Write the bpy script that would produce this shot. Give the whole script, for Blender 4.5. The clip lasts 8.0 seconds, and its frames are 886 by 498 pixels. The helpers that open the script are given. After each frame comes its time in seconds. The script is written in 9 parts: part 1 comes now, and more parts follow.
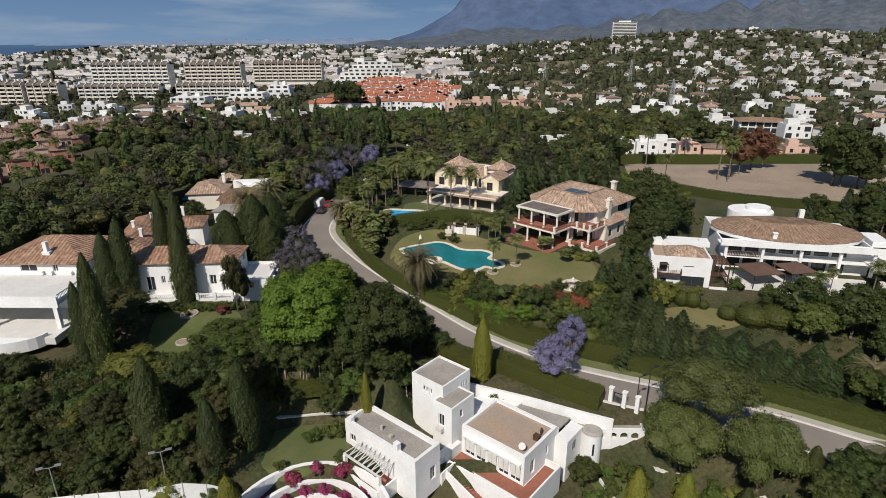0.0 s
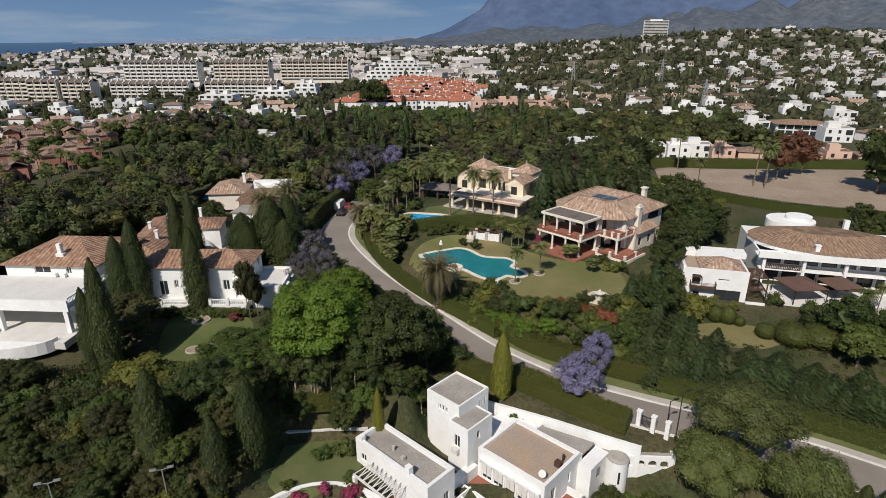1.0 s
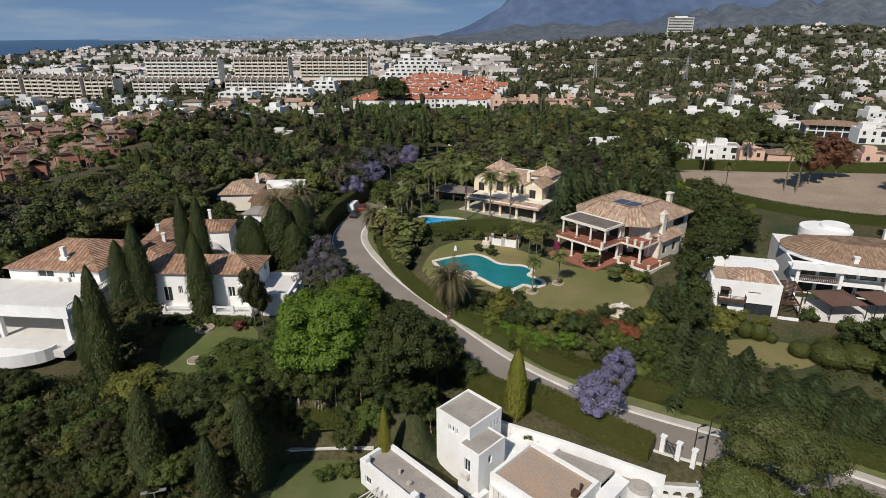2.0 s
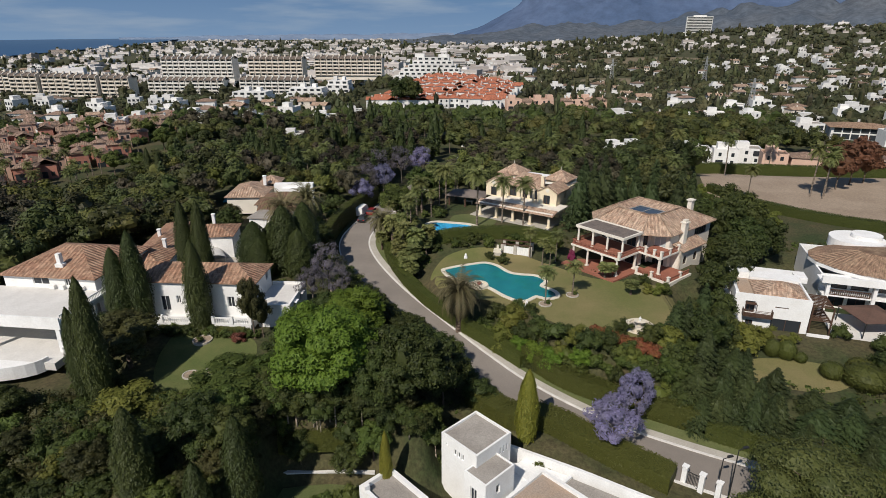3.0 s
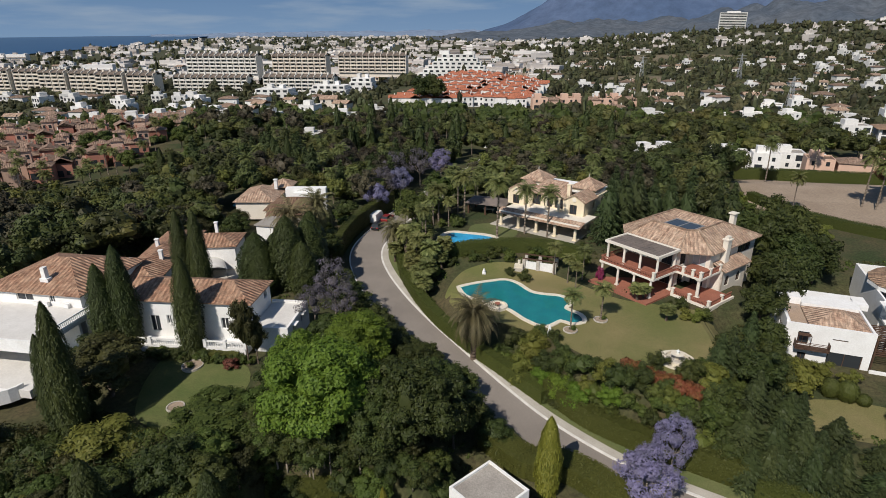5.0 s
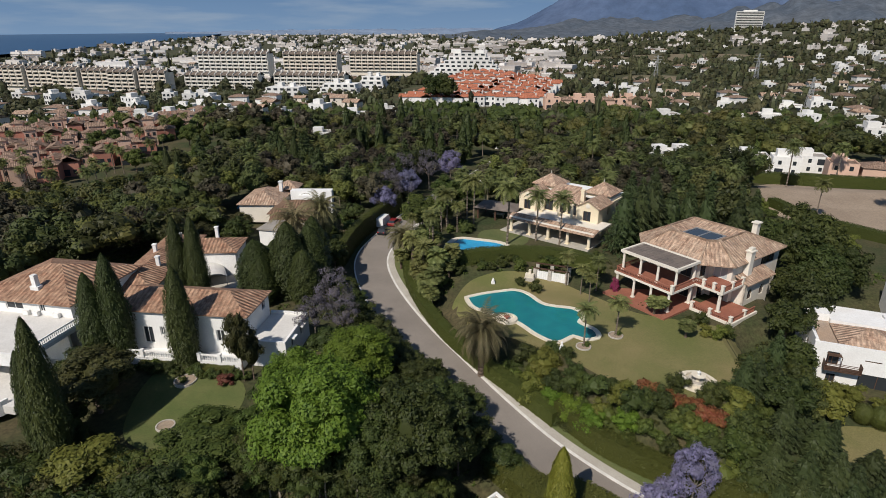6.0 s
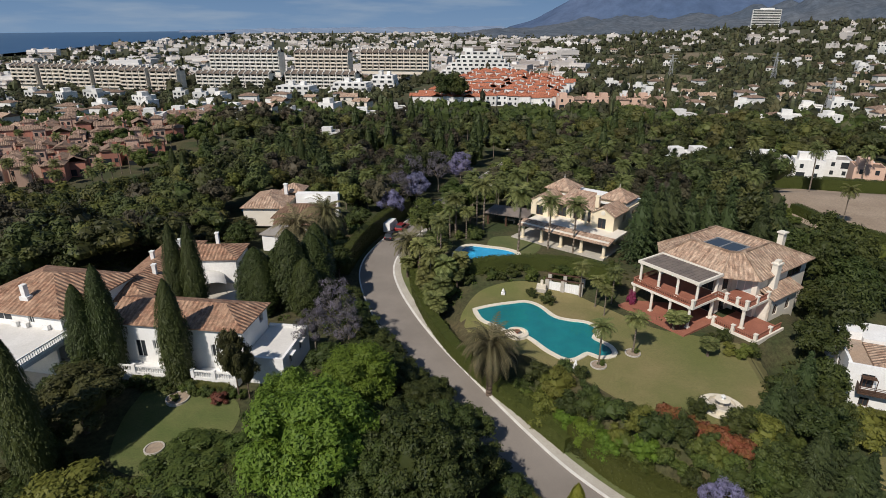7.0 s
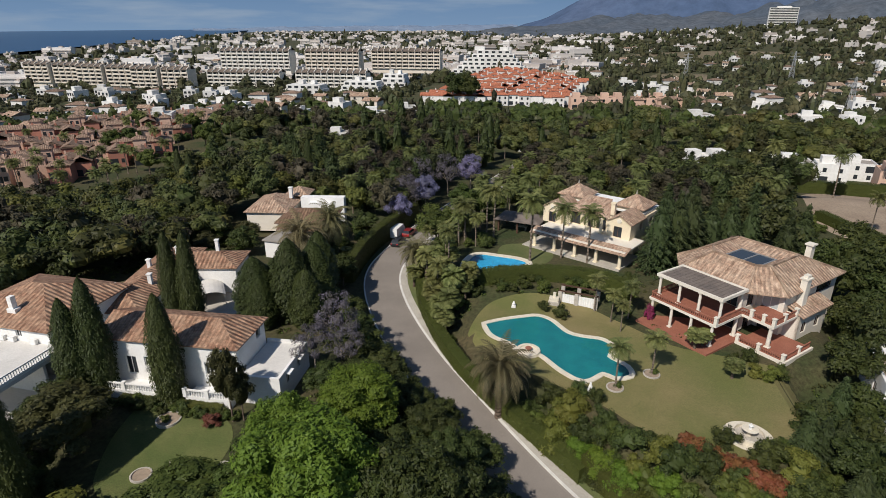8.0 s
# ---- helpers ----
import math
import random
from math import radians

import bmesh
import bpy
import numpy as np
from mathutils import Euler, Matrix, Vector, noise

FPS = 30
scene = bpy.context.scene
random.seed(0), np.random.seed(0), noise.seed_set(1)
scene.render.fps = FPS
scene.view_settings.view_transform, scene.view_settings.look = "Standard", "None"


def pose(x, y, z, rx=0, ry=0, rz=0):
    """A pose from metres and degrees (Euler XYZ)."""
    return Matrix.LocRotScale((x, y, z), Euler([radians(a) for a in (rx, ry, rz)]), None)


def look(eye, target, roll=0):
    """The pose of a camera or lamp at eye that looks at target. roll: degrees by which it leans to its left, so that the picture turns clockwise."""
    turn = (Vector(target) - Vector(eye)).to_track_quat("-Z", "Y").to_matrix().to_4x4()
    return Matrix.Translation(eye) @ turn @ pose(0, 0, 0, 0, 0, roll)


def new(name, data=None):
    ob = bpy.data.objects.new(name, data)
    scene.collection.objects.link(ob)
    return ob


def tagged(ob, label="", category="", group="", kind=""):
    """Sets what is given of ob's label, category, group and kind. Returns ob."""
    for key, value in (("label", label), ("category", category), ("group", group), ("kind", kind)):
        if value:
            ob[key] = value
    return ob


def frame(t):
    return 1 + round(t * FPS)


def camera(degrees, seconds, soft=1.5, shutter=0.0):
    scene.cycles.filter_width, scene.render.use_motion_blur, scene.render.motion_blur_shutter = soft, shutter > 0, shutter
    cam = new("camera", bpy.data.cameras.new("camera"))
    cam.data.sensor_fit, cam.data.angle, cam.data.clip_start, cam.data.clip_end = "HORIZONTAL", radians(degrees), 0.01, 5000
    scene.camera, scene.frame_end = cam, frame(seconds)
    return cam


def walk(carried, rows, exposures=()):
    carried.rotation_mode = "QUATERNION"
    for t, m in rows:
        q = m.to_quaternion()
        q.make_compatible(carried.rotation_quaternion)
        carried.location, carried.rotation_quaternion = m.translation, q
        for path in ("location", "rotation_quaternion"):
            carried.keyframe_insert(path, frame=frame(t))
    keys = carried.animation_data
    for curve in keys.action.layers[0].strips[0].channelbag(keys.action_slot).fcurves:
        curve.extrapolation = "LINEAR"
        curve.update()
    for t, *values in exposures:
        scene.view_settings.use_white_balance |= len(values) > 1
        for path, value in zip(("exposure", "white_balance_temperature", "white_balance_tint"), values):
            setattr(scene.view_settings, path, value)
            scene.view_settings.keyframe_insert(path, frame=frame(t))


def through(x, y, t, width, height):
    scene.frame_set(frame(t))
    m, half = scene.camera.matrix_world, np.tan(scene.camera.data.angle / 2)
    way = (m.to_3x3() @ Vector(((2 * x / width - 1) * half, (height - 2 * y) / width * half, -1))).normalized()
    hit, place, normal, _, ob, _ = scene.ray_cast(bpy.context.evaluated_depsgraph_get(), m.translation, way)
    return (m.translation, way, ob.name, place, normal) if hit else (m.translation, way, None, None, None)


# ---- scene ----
cam = camera(75.8, 8.0, 0.8)
PATH = [
    (0, (0.59, 9.315, 38.508), (0.621, 11.19, 37.813), -0.2),
    (0.5, (0.917, 11.356, 38.528), (0.904, 13.231, 37.832), -0.1),
    (1, (1.25, 13.354, 38.57), (1.196, 15.227, 37.871), -0.1),
    (1.5, (1.565, 15.496, 38.637), (1.475, 17.366, 37.936), -0.1),
    (1.7, (1.676, 16.347, 38.646), (1.574, 18.216, 37.941), -0.1),
    (3, (2.256, 21.934, 38.657), (2.09, 23.797, 37.948), -0.1),
    (3.5, (2.434, 24.031, 38.627), (2.246, 25.892, 37.917), -0.1),
    (4, (2.56, 26.138, 38.616), (2.352, 27.995, 37.902), -0.1),
    (4.5, (2.644, 28.296, 38.592), (2.416, 30.15, 37.877), -0.2),
    (4.7, (2.656, 29.144, 38.591), (2.42, 30.996, 37.875), -0.2),
    (6, (2.526, 34.605, 38.666), (2.243, 36.448, 37.943), -0.0),
    (6.5, (2.427, 36.779, 38.7), (2.124, 38.618, 37.975), -0.0),
    (7, (2.3, 38.872, 38.747), (1.98, 40.707, 38.019), -0.0),
    (7.5, (2.13, 40.968, 38.816), (1.792, 42.799, 38.085), 0.0),
    (8, (1.92, 43.198, 38.878), (1.564, 45.025, 38.145), -0.0),
]
walk(cam, [(t, look(eye, target, roll)) for t, eye, target, roll in PATH])

# ---- world, sun, exposure ----
SUN_AZ, SUN_EL = 205.0, 46.0   # compass bearing the sunlight comes from (0 = +y, clockwise), height
world = bpy.data.worlds.new("sky")
scene.world = world
world.use_nodes = True
wn = world.node_tree
sky = wn.nodes.new("ShaderNodeTexSky")
sky.sky_type = "NISHITA"
sky.sun_disc = False
sky.sun_elevation, sky.sun_rotation = radians(SUN_EL), radians(SUN_AZ)
sky.air_density, sky.dust_density, sky.ozone_density = 1.0, 0.1, 3.0
wn.links.new(sky.outputs[0], wn.nodes["Background"].inputs[0])
wn.nodes["Background"].inputs[1].default_value = 0.079
sun = new("sun", bpy.data.lights.new("sun", "SUN"))
sun.data.energy, sun.data.angle, sun.data.color = 4.55, radians(0.55), (1.0, 0.925, 0.84)
toward = Vector((math.sin(radians(SUN_AZ)) * math.cos(radians(SUN_EL)), math.cos(radians(SUN_AZ)) * math.cos(radians(SUN_EL)), math.sin(radians(SUN_EL))))
sun.matrix_world = look(toward * 300, (0, 0, 0))
scene.view_settings.exposure = 0.0


# ---- materials ----
def surf(name, a, b, scale=0.5, rough=0.85, bump=0.3, fine=6.0, amount=0.35, metal=0.0, spread=0.0, spec=0.3, coord="Object"):
    """Two colours mixed by a broad noise, darkened and roughened by a fine one; spread: how much single objects differ."""
    m = bpy.data.materials.new(name)
    m.use_nodes = True
    n, l = m.node_tree.nodes, m.node_tree.links
    p = n["Principled BSDF"]
    tc = n.new("ShaderNodeTexCoord")
    vec = tc.outputs[coord]
    big = n.new("ShaderNodeTexNoise"); big.inputs["Scale"].default_value = scale; big.inputs["Detail"].default_value = 5; big.inputs["Roughness"].default_value = 0.62
    small = n.new("ShaderNodeTexNoise"); small.inputs["Scale"].default_value = fine; small.inputs["Detail"].default_value = 4; small.inputs["Roughness"].default_value = 0.7
    l.new(vec, big.inputs["Vector"]); l.new(vec, small.inputs["Vector"])
    ramp = n.new("ShaderNodeMapRange"); ramp.inputs[1].default_value, ramp.inputs[2].default_value = 0.34, 0.66
    l.new(big.outputs["Fac"], ramp.inputs[0])
    mix = n.new("ShaderNodeMix"); mix.data_type = "RGBA"; mix.inputs["A"].default_value, mix.inputs["B"].default_value = (*a, 1), (*b, 1)
    l.new(ramp.outputs[0], mix.inputs["Factor"])
    val = n.new("ShaderNodeMapRange"); val.inputs[1].default_value, val.inputs[2].default_value = 0.3, 0.7
    val.inputs[3].default_value, val.inputs[4].default_value = 1 - amount, 1 + amount * 0.6
    l.new(small.outputs["Fac"], val.inputs[0])
    hsv = n.new("ShaderNodeHueSaturation")
    l.new(mix.outputs["Result"], hsv.inputs["Color"])
    out = val.outputs[0]
    if spread:
        info = n.new("ShaderNodeObjectInfo")
        sp = n.new("ShaderNodeMapRange"); sp.inputs[3].default_value, sp.inputs[4].default_value = 1 - spread, 1 + spread
        l.new(info.outputs["Random"], sp.inputs[0])
        mul = n.new("ShaderNodeMath"); mul.operation = "MULTIPLY"
        l.new(sp.outputs[0], mul.inputs[0]); l.new(out, mul.inputs[1]); out = mul.outputs[0]
    l.new(out, hsv.inputs["Value"])
    l.new(hsv.outputs[0], p.inputs["Base Color"])
    p.inputs["Roughness"].default_value, p.inputs["Metallic"].default_value = rough, metal
    p.inputs["Specular IOR Level"].default_value = spec
    if bump:
        bp = n.new("ShaderNodeBump"); bp.inputs["Strength"].default_value = bump; bp.inputs["Distance"].default_value = 0.05
        l.new(small.outputs["Fac"], bp.inputs["Height"]); l.new(bp.outputs[0], p.inputs["Normal"])
    return m


def leaf(name, a, b, c=None, through=0.25, spread=0.25, scale=0.35, cell=0.0):
    """Foliage: every leaf its own tone between a and b, broad patches towards c, whole plants a little apart; cell: tree-sized patches of tone in joined woods."""
    m = bpy.data.materials.new(name)
    m.use_nodes = True
    n, l = m.node_tree.nodes, m.node_tree.links
    p = n["Principled BSDF"]
    geo = n.new("ShaderNodeNewGeometry")
    mix = n.new("ShaderNodeMix"); mix.data_type = "RGBA"; mix.inputs["A"].default_value, mix.inputs["B"].default_value = (*a, 1), (*b, 1)
    l.new(geo.outputs["Random Per Island"], mix.inputs["Factor"])
    tc = n.new("ShaderNodeTexCoord")
    nz = n.new("ShaderNodeTexNoise"); nz.inputs["Scale"].default_value = scale; nz.inputs["Detail"].default_value = 3
    l.new(tc.outputs["Object"], nz.inputs["Vector"])
    mr = n.new("ShaderNodeMapRange"); mr.inputs[1].default_value, mr.inputs[2].default_value = 0.42, 0.68
    l.new(nz.outputs["Fac"], mr.inputs[0])
    mix2 = n.new("ShaderNodeMix"); mix2.data_type = "RGBA"; mix2.inputs["B"].default_value = (*(c or b), 1)
    l.new(mr.outputs[0], mix2.inputs["Factor"]); l.new(mix.outputs["Result"], mix2.inputs["A"])
    info = n.new("ShaderNodeObjectInfo")
    sp = n.new("ShaderNodeMapRange"); sp.inputs[3].default_value, sp.inputs[4].default_value = 1 - spread, 1 + spread
    l.new(info.outputs["Random"], sp.inputs[0])
    hsv = n.new("ShaderNodeHueSaturation"); l.new(sp.outputs[0], hsv.inputs["Value"])
    if cell:
        flatten = n.new("ShaderNodeMapping"); flatten.inputs["Scale"].default_value = (cell, cell, 0.0)
        vo = n.new("ShaderNodeTexVoronoi"); vo.inputs["Scale"].default_value = 1.0
        l.new(tc.outputs["Object"], flatten.inputs["Vector"]); l.new(flatten.outputs[0], vo.inputs["Vector"])
        tone = n.new("ShaderNodeSeparateColor"); l.new(vo.outputs["Color"], tone.inputs[0])
        l.new(tone.outputs[0], sp.inputs[0])
        sp.inputs[3].default_value, sp.inputs[4].default_value = 1 - 1.9 * spread, 1 + 1.5 * spread
    hu = n.new("ShaderNodeMapRange"); hu.inputs[3].default_value, hu.inputs[4].default_value = 0.478, 0.512
    frac = n.new("ShaderNodeMath"); frac.operation = "FRACT"
    tm = n.new("ShaderNodeMath"); tm.operation = "MULTIPLY"; tm.inputs[1].default_value = 7.31
    l.new(info.outputs["Random"], tm.inputs[0]); l.new(tm.outputs[0], frac.inputs[0]); l.new(frac.outputs[0], hu.inputs[0]); l.new(hu.outputs[0], hsv.inputs["Hue"])
    if cell:
        l.new(tone.outputs[1], hu.inputs[0])
        hu.inputs[3].default_value, hu.inputs[4].default_value = 0.455, 0.515
    l.new(mix2.outputs["Result"], hsv.inputs["Color"])
    l.new(hsv.outputs[0], p.inputs["Base Color"])
    p.inputs["Roughness"].default_value, p.inputs["Specular IOR Level"].default_value = 0.6, 0.25
    tr = n.new("ShaderNodeBsdfTranslucent"); l.new(hsv.outputs[0], tr.inputs["Color"])
    ms = n.new("ShaderNodeMixShader"); ms.inputs[0].default_value = through
    l.new(p.outputs[0], ms.inputs[1]); l.new(tr.outputs[0], ms.inputs[2])
    l.new(ms.outputs[0], n["Material Output"].inputs["Surface"])
    return m


def tiles(name, a, b, c, rough=0.85):
    """Barrel roof tiles: UV in metres, u across the slope, v down it. Courses and channels in relief, tile by tile colours."""
    m = bpy.data.materials.new(name)
    m.use_nodes = True
    n, l = m.node_tree.nodes, m.node_tree.links
    p = n["Principled BSDF"]
    uv = n.new("ShaderNodeTexCoord")
    bt = n.new("ShaderNodeTexBrick")
    bt.offset = 0.0
    bt.inputs["Scale"].default_value = 1.0
    bt.inputs["Brick Width"].default_value, bt.inputs["Row Height"].default_value = 0.30, 0.42
    bt.inputs["Mortar Size"].default_value, bt.inputs["Mortar Smooth"].default_value = 0.03, 0.6
    bt.inputs["Color1"].default_value, bt.inputs["Color2"].default_value = (*a, 1), (*b, 1)
    bt.inputs["Mortar"].default_value = (*[x * 0.45 for x in a], 1)
    l.new(uv.outputs["UV"], bt.inputs["Vector"])
    nz = n.new("ShaderNodeTexNoise"); nz.inputs["Scale"].default_value = 0.7; nz.inputs["Detail"].default_value = 6; nz.inputs["Roughness"].default_value = 0.7
    l.new(uv.outputs["Object"], nz.inputs["Vector"])
    mr = n.new("ShaderNodeMapRange"); mr.inputs[1].default_value, mr.inputs[2].default_value = 0.40, 0.66
    l.new(nz.outputs["Fac"], mr.inputs[0])
    mix = n.new("ShaderNodeMix"); mix.data_type = "RGBA"; mix.inputs["B"].default_value = (*c, 1)
    l.new(bt.outputs["Color"], mix.inputs["A"])
    k = n.new("ShaderNodeMath"); k.operation = "MULTIPLY"; k.inputs[1].default_value = 0.6
    l.new(mr.outputs[0], k.inputs[0]); l.new(k.outputs[0], mix.inputs["Factor"])
    run = n.new("ShaderNodeMapping"); run.inputs["Scale"].default_value = (2.6, 0.75, 1.0)
    st = n.new("ShaderNodeTexNoise"); st.inputs["Scale"].default_value = 1.0; st.inputs["Detail"].default_value = 4; st.inputs["Roughness"].default_value = 0.75
    l.new(uv.outputs["UV"], run.inputs["Vector"]); l.new(run.outputs[0], st.inputs["Vector"])
    sv = n.new("ShaderNodeMapRange"); sv.inputs[1].default_value, sv.inputs[2].default_value = 0.36, 0.66
    sv.inputs[3].default_value, sv.inputs[4].default_value = 0.60, 1.42
    l.new(st.outputs["Fac"], sv.inputs[0])
    worn = n.new("ShaderNodeHueSaturation"); l.new(mix.outputs["Result"], worn.inputs["Color"]); l.new(sv.outputs[0], worn.inputs["Value"])
    l.new(worn.outputs[0], p.inputs["Base Color"])
    wv = n.new("ShaderNodeTexWave"); wv.wave_type = "BANDS"; wv.bands_direction = "X"; wv.inputs["Scale"].default_value = 0.5236; wv.inputs["Distortion"].default_value = 0.3
    l.new(uv.outputs["UV"], wv.inputs["Vector"])
    bp = n.new("ShaderNodeBump"); bp.inputs["Strength"].default_value = 1.0; bp.inputs["Distance"].default_value = 0.11
    l.new(wv.outputs["Fac"], bp.inputs["Height"]); l.new(bp.outputs[0], p.inputs["Normal"])
    p.inputs["Roughness"].default_value, p.inputs["Specular IOR Level"].default_value = rough, 0.2
    return m


def plain(name, col, rough=0.5, metal=0.0, glass=0.0):
    m = bpy.data.materials.new(name)
    m.use_nodes = True
    p = m.node_tree.nodes["Principled BSDF"]
    p.inputs["Base Color"].default_value = (*col, 1)
    p.inputs["Roughness"].default_value, p.inputs["Metallic"].default_value, p.inputs["Transmission Weight"].default_value = rough, metal, glass
    return m


WHITE = surf("white_stucco", (0.80, 0.80, 0.78), (0.72, 0.71, 0.68), 0.4, 0.9, 0.25, 5, 0.10)
CREAM = surf("cream_stucco", (0.78, 0.68, 0.50), (0.70, 0.60, 0.43), 0.4, 0.9, 0.25, 5, 0.10)
OFFWHITE = surf("warm_white_stucco", (0.74, 0.69, 0.60), (0.66, 0.61, 0.52), 0.4, 0.9, 0.25, 5, 0.10)
PINK = surf("pink_stucco", (0.62, 0.42, 0.32), (0.55, 0.37, 0.28), 0.3, 0.9, 0.2, 4, 0.12, spread=0.1)
REDWALL = surf("red_stucco", (0.42, 0.19, 0.135), (0.34, 0.15, 0.11), 0.3, 0.9, 0.2, 4, 0.15, spread=0.15)
TERRA = tiles("terracotta_roof", (0.34, 0.19, 0.12), (0.19, 0.10, 0.066), (0.45, 0.31, 0.21))
VILLATILE = tiles("weathered_terracotta_roof", (0.43, 0.285, 0.20), (0.26, 0.165, 0.115), (0.55, 0.43, 0.32))
BROWNTILE = tiles("brown_tile_roof", (0.20, 0.12, 0.08), (0.15, 0.09, 0.06), (0.24, 0.16, 0.10))
REDTILE = tiles("red_tile_roof", (0.43, 0.15, 0.085), (0.35, 0.115, 0.065), (0.47, 0.20, 0.12))
ROOFGREY = surf("old_roof_felt", (0.36, 0.33, 0.29), (0.27, 0.245, 0.215), 0.35, 0.95, 0.3, 7, 0.3)
ROOFRUST = surf("rusty_flat_roof", (0.33, 0.275, 0.225), (0.40, 0.29, 0.205), 0.25, 0.95, 0.3, 6, 0.3)
ASPHALT = surf("asphalt", (0.205, 0.180, 0.155), (0.25, 0.22, 0.19), 0.15, 0.92, 0.25, 12, 0.2)
PAVING = surf("pavement_concrete", (0.46, 0.43, 0.37), (0.38, 0.35, 0.30), 0.4, 0.92, 0.2, 9, 0.2)
KERB = surf("painted_kerb", (0.72, 0.70, 0.66), (0.58, 0.56, 0.52), 0.7, 0.9, 0.2, 8, 0.2)
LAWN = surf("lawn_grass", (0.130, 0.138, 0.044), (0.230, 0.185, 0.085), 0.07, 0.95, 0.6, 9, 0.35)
# Darker lawn green: garden shade is mixed into its base colours.
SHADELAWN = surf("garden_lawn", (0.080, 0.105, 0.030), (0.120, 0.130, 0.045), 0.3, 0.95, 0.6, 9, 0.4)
VERGE = surf("verge_grass", (0.085, 0.108, 0.035), (0.125, 0.132, 0.052), 0.3, 0.95, 0.6, 9, 0.35)
SCRUB = surf("scrub_ground", (0.035, 0.05, 0.016), (0.085, 0.07, 0.035), 0.12, 0.97, 0.7, 2.0, 0.5)
DRYFIELD = surf("dry_field_grass", (0.20, 0.155, 0.10), (0.13, 0.115, 0.065), 0.03, 0.97, 0.5, 0.6, 0.4)
EARTH = surf("dry_earth", (0.34, 0.27, 0.20), (0.26, 0.20, 0.145), 0.08, 0.97, 0.4, 2.0, 0.25)
REDFLOOR = surf("terracotta_paving", (0.32, 0.13, 0.085), (0.26, 0.10, 0.065), 0.6, 0.8, 0.2, 7, 0.2)
PALEFLOOR = surf("pale_stone_paving", (0.66, 0.64, 0.60), (0.58, 0.56, 0.52), 0.5, 0.8, 0.15, 6, 0.12)
COPING = surf("pool_coping_stone", (0.70, 0.64, 0.52), (0.60, 0.54, 0.43), 0.8, 0.85, 0.2, 7, 0.15)
STONE = surf("grey_stone", (0.50, 0.46, 0.40), (0.38, 0.35, 0.30), 1.5, 0.9, 0.4, 8, 0.3)
WOOD = surf("dark_timber", (0.10, 0.055, 0.035), (0.065, 0.035, 0.022), 1.0, 0.7, 0.2, 9, 0.3)
DARKMETAL = plain("dark_metal", (0.05, 0.05, 0.05), 0.5, 0.6)
GREYMETAL = plain("galvanised_metal", (0.45, 0.45, 0.44), 0.5, 0.7)
AWNING = surf("dark_awning", (0.20, 0.165, 0.14), (0.13, 0.11, 0.098), 0.6, 0.8, 0.1, 5, 0.2)
CANVAS = surf("brown_canvas", (0.13, 0.075, 0.055), (0.10, 0.06, 0.045), 0.6, 0.85, 0.15, 5, 0.2)
GLASS = plain("window_glass", (0.60, 0.66, 0.68), 0.03, 0.0, 0.85)
DARKGLASS = plain("dark_window_glass", (0.03, 0.035, 0.04), 0.06)
CURTAIN = plain("curtained_glass", (0.42, 0.47, 0.47), 0.08)
POOLWALL = surf("pool_tiles", (0.010, 0.105, 0.125), (0.014, 0.135, 0.150), 0.4, 0.4, 0.0, 4, 0.10)
POOLBLUE = surf("bright_pool_tiles", (0.03, 0.22, 0.40), (0.04, 0.26, 0.45), 0.4, 0.4, 0.0, 4, 0.08)
BARK = surf("bark", (0.16, 0.12, 0.09), (0.10, 0.075, 0.055), 1.2, 0.95, 0.5, 7, 0.35)
PALMBARK = surf("palm_bark", (0.22, 0.18, 0.14), (0.15, 0.12, 0.09), 1.2, 0.95, 0.4, 7, 0.3)
PALEBARK = surf("pale_bark", (0.34, 0.29, 0.23), (0.25, 0.21, 0.16), 1.2, 0.95, 0.4, 7, 0.3)

LEAF_DARK = leaf("dark_evergreen_leaves", (0.022, 0.035, 0.009), (0.080, 0.098, 0.025), (0.043, 0.060, 0.015))
LEAF_MID = leaf("green_leaves", (0.034, 0.056, 0.012), (0.108, 0.136, 0.030), (0.068, 0.096, 0.020))
LEAF_LIGHT = leaf("bright_green_leaves", (0.062, 0.118, 0.014), (0.150, 0.228, 0.030), (0.100, 0.165, 0.020), 0.3, 0.08)
LEAF_OLIVE = leaf("olive_green_leaves", (0.030, 0.035, 0.011), (0.078, 0.078, 0.025), (0.050, 0.050, 0.017))
LEAF_PINE = leaf("pine_needles", (0.048, 0.062, 0.017), (0.112, 0.122, 0.036), (0.080, 0.092, 0.025), 0.15)
LEAF_CYPRESS = leaf("cypress_foliage", (0.029, 0.038, 0.009), (0.072, 0.079, 0.018), (0.051, 0.061, 0.013), 0.1, 0.15)
LEAF_CYPLIGHT = leaf("light_cypress_foliage", (0.090, 0.108, 0.013), (0.190, 0.190, 0.026), (0.145, 0.152, 0.019), 0.15, 0.1)
LEAF_CONIFER = leaf("dark_conifer_sprays", (0.022, 0.034, 0.012), (0.054, 0.072, 0.024), (0.034, 0.050, 0.016), 0.1)
LEAF_PALM = leaf("palm_fronds", (0.080, 0.100, 0.030), (0.190, 0.200, 0.070), (0.130, 0.148, 0.048), 0.25)
LEAF_DATE = leaf("date_palm_fronds", (0.100, 0.098, 0.042), (0.215, 0.190, 0.095), (0.150, 0.136, 0.062), 0.25)
LEAF_JACA = leaf("purple_blossom", (0.15, 0.14, 0.25), (0.29, 0.27, 0.43), (0.17, 0.16, 0.22), 0.3, 0.12, 0.8)
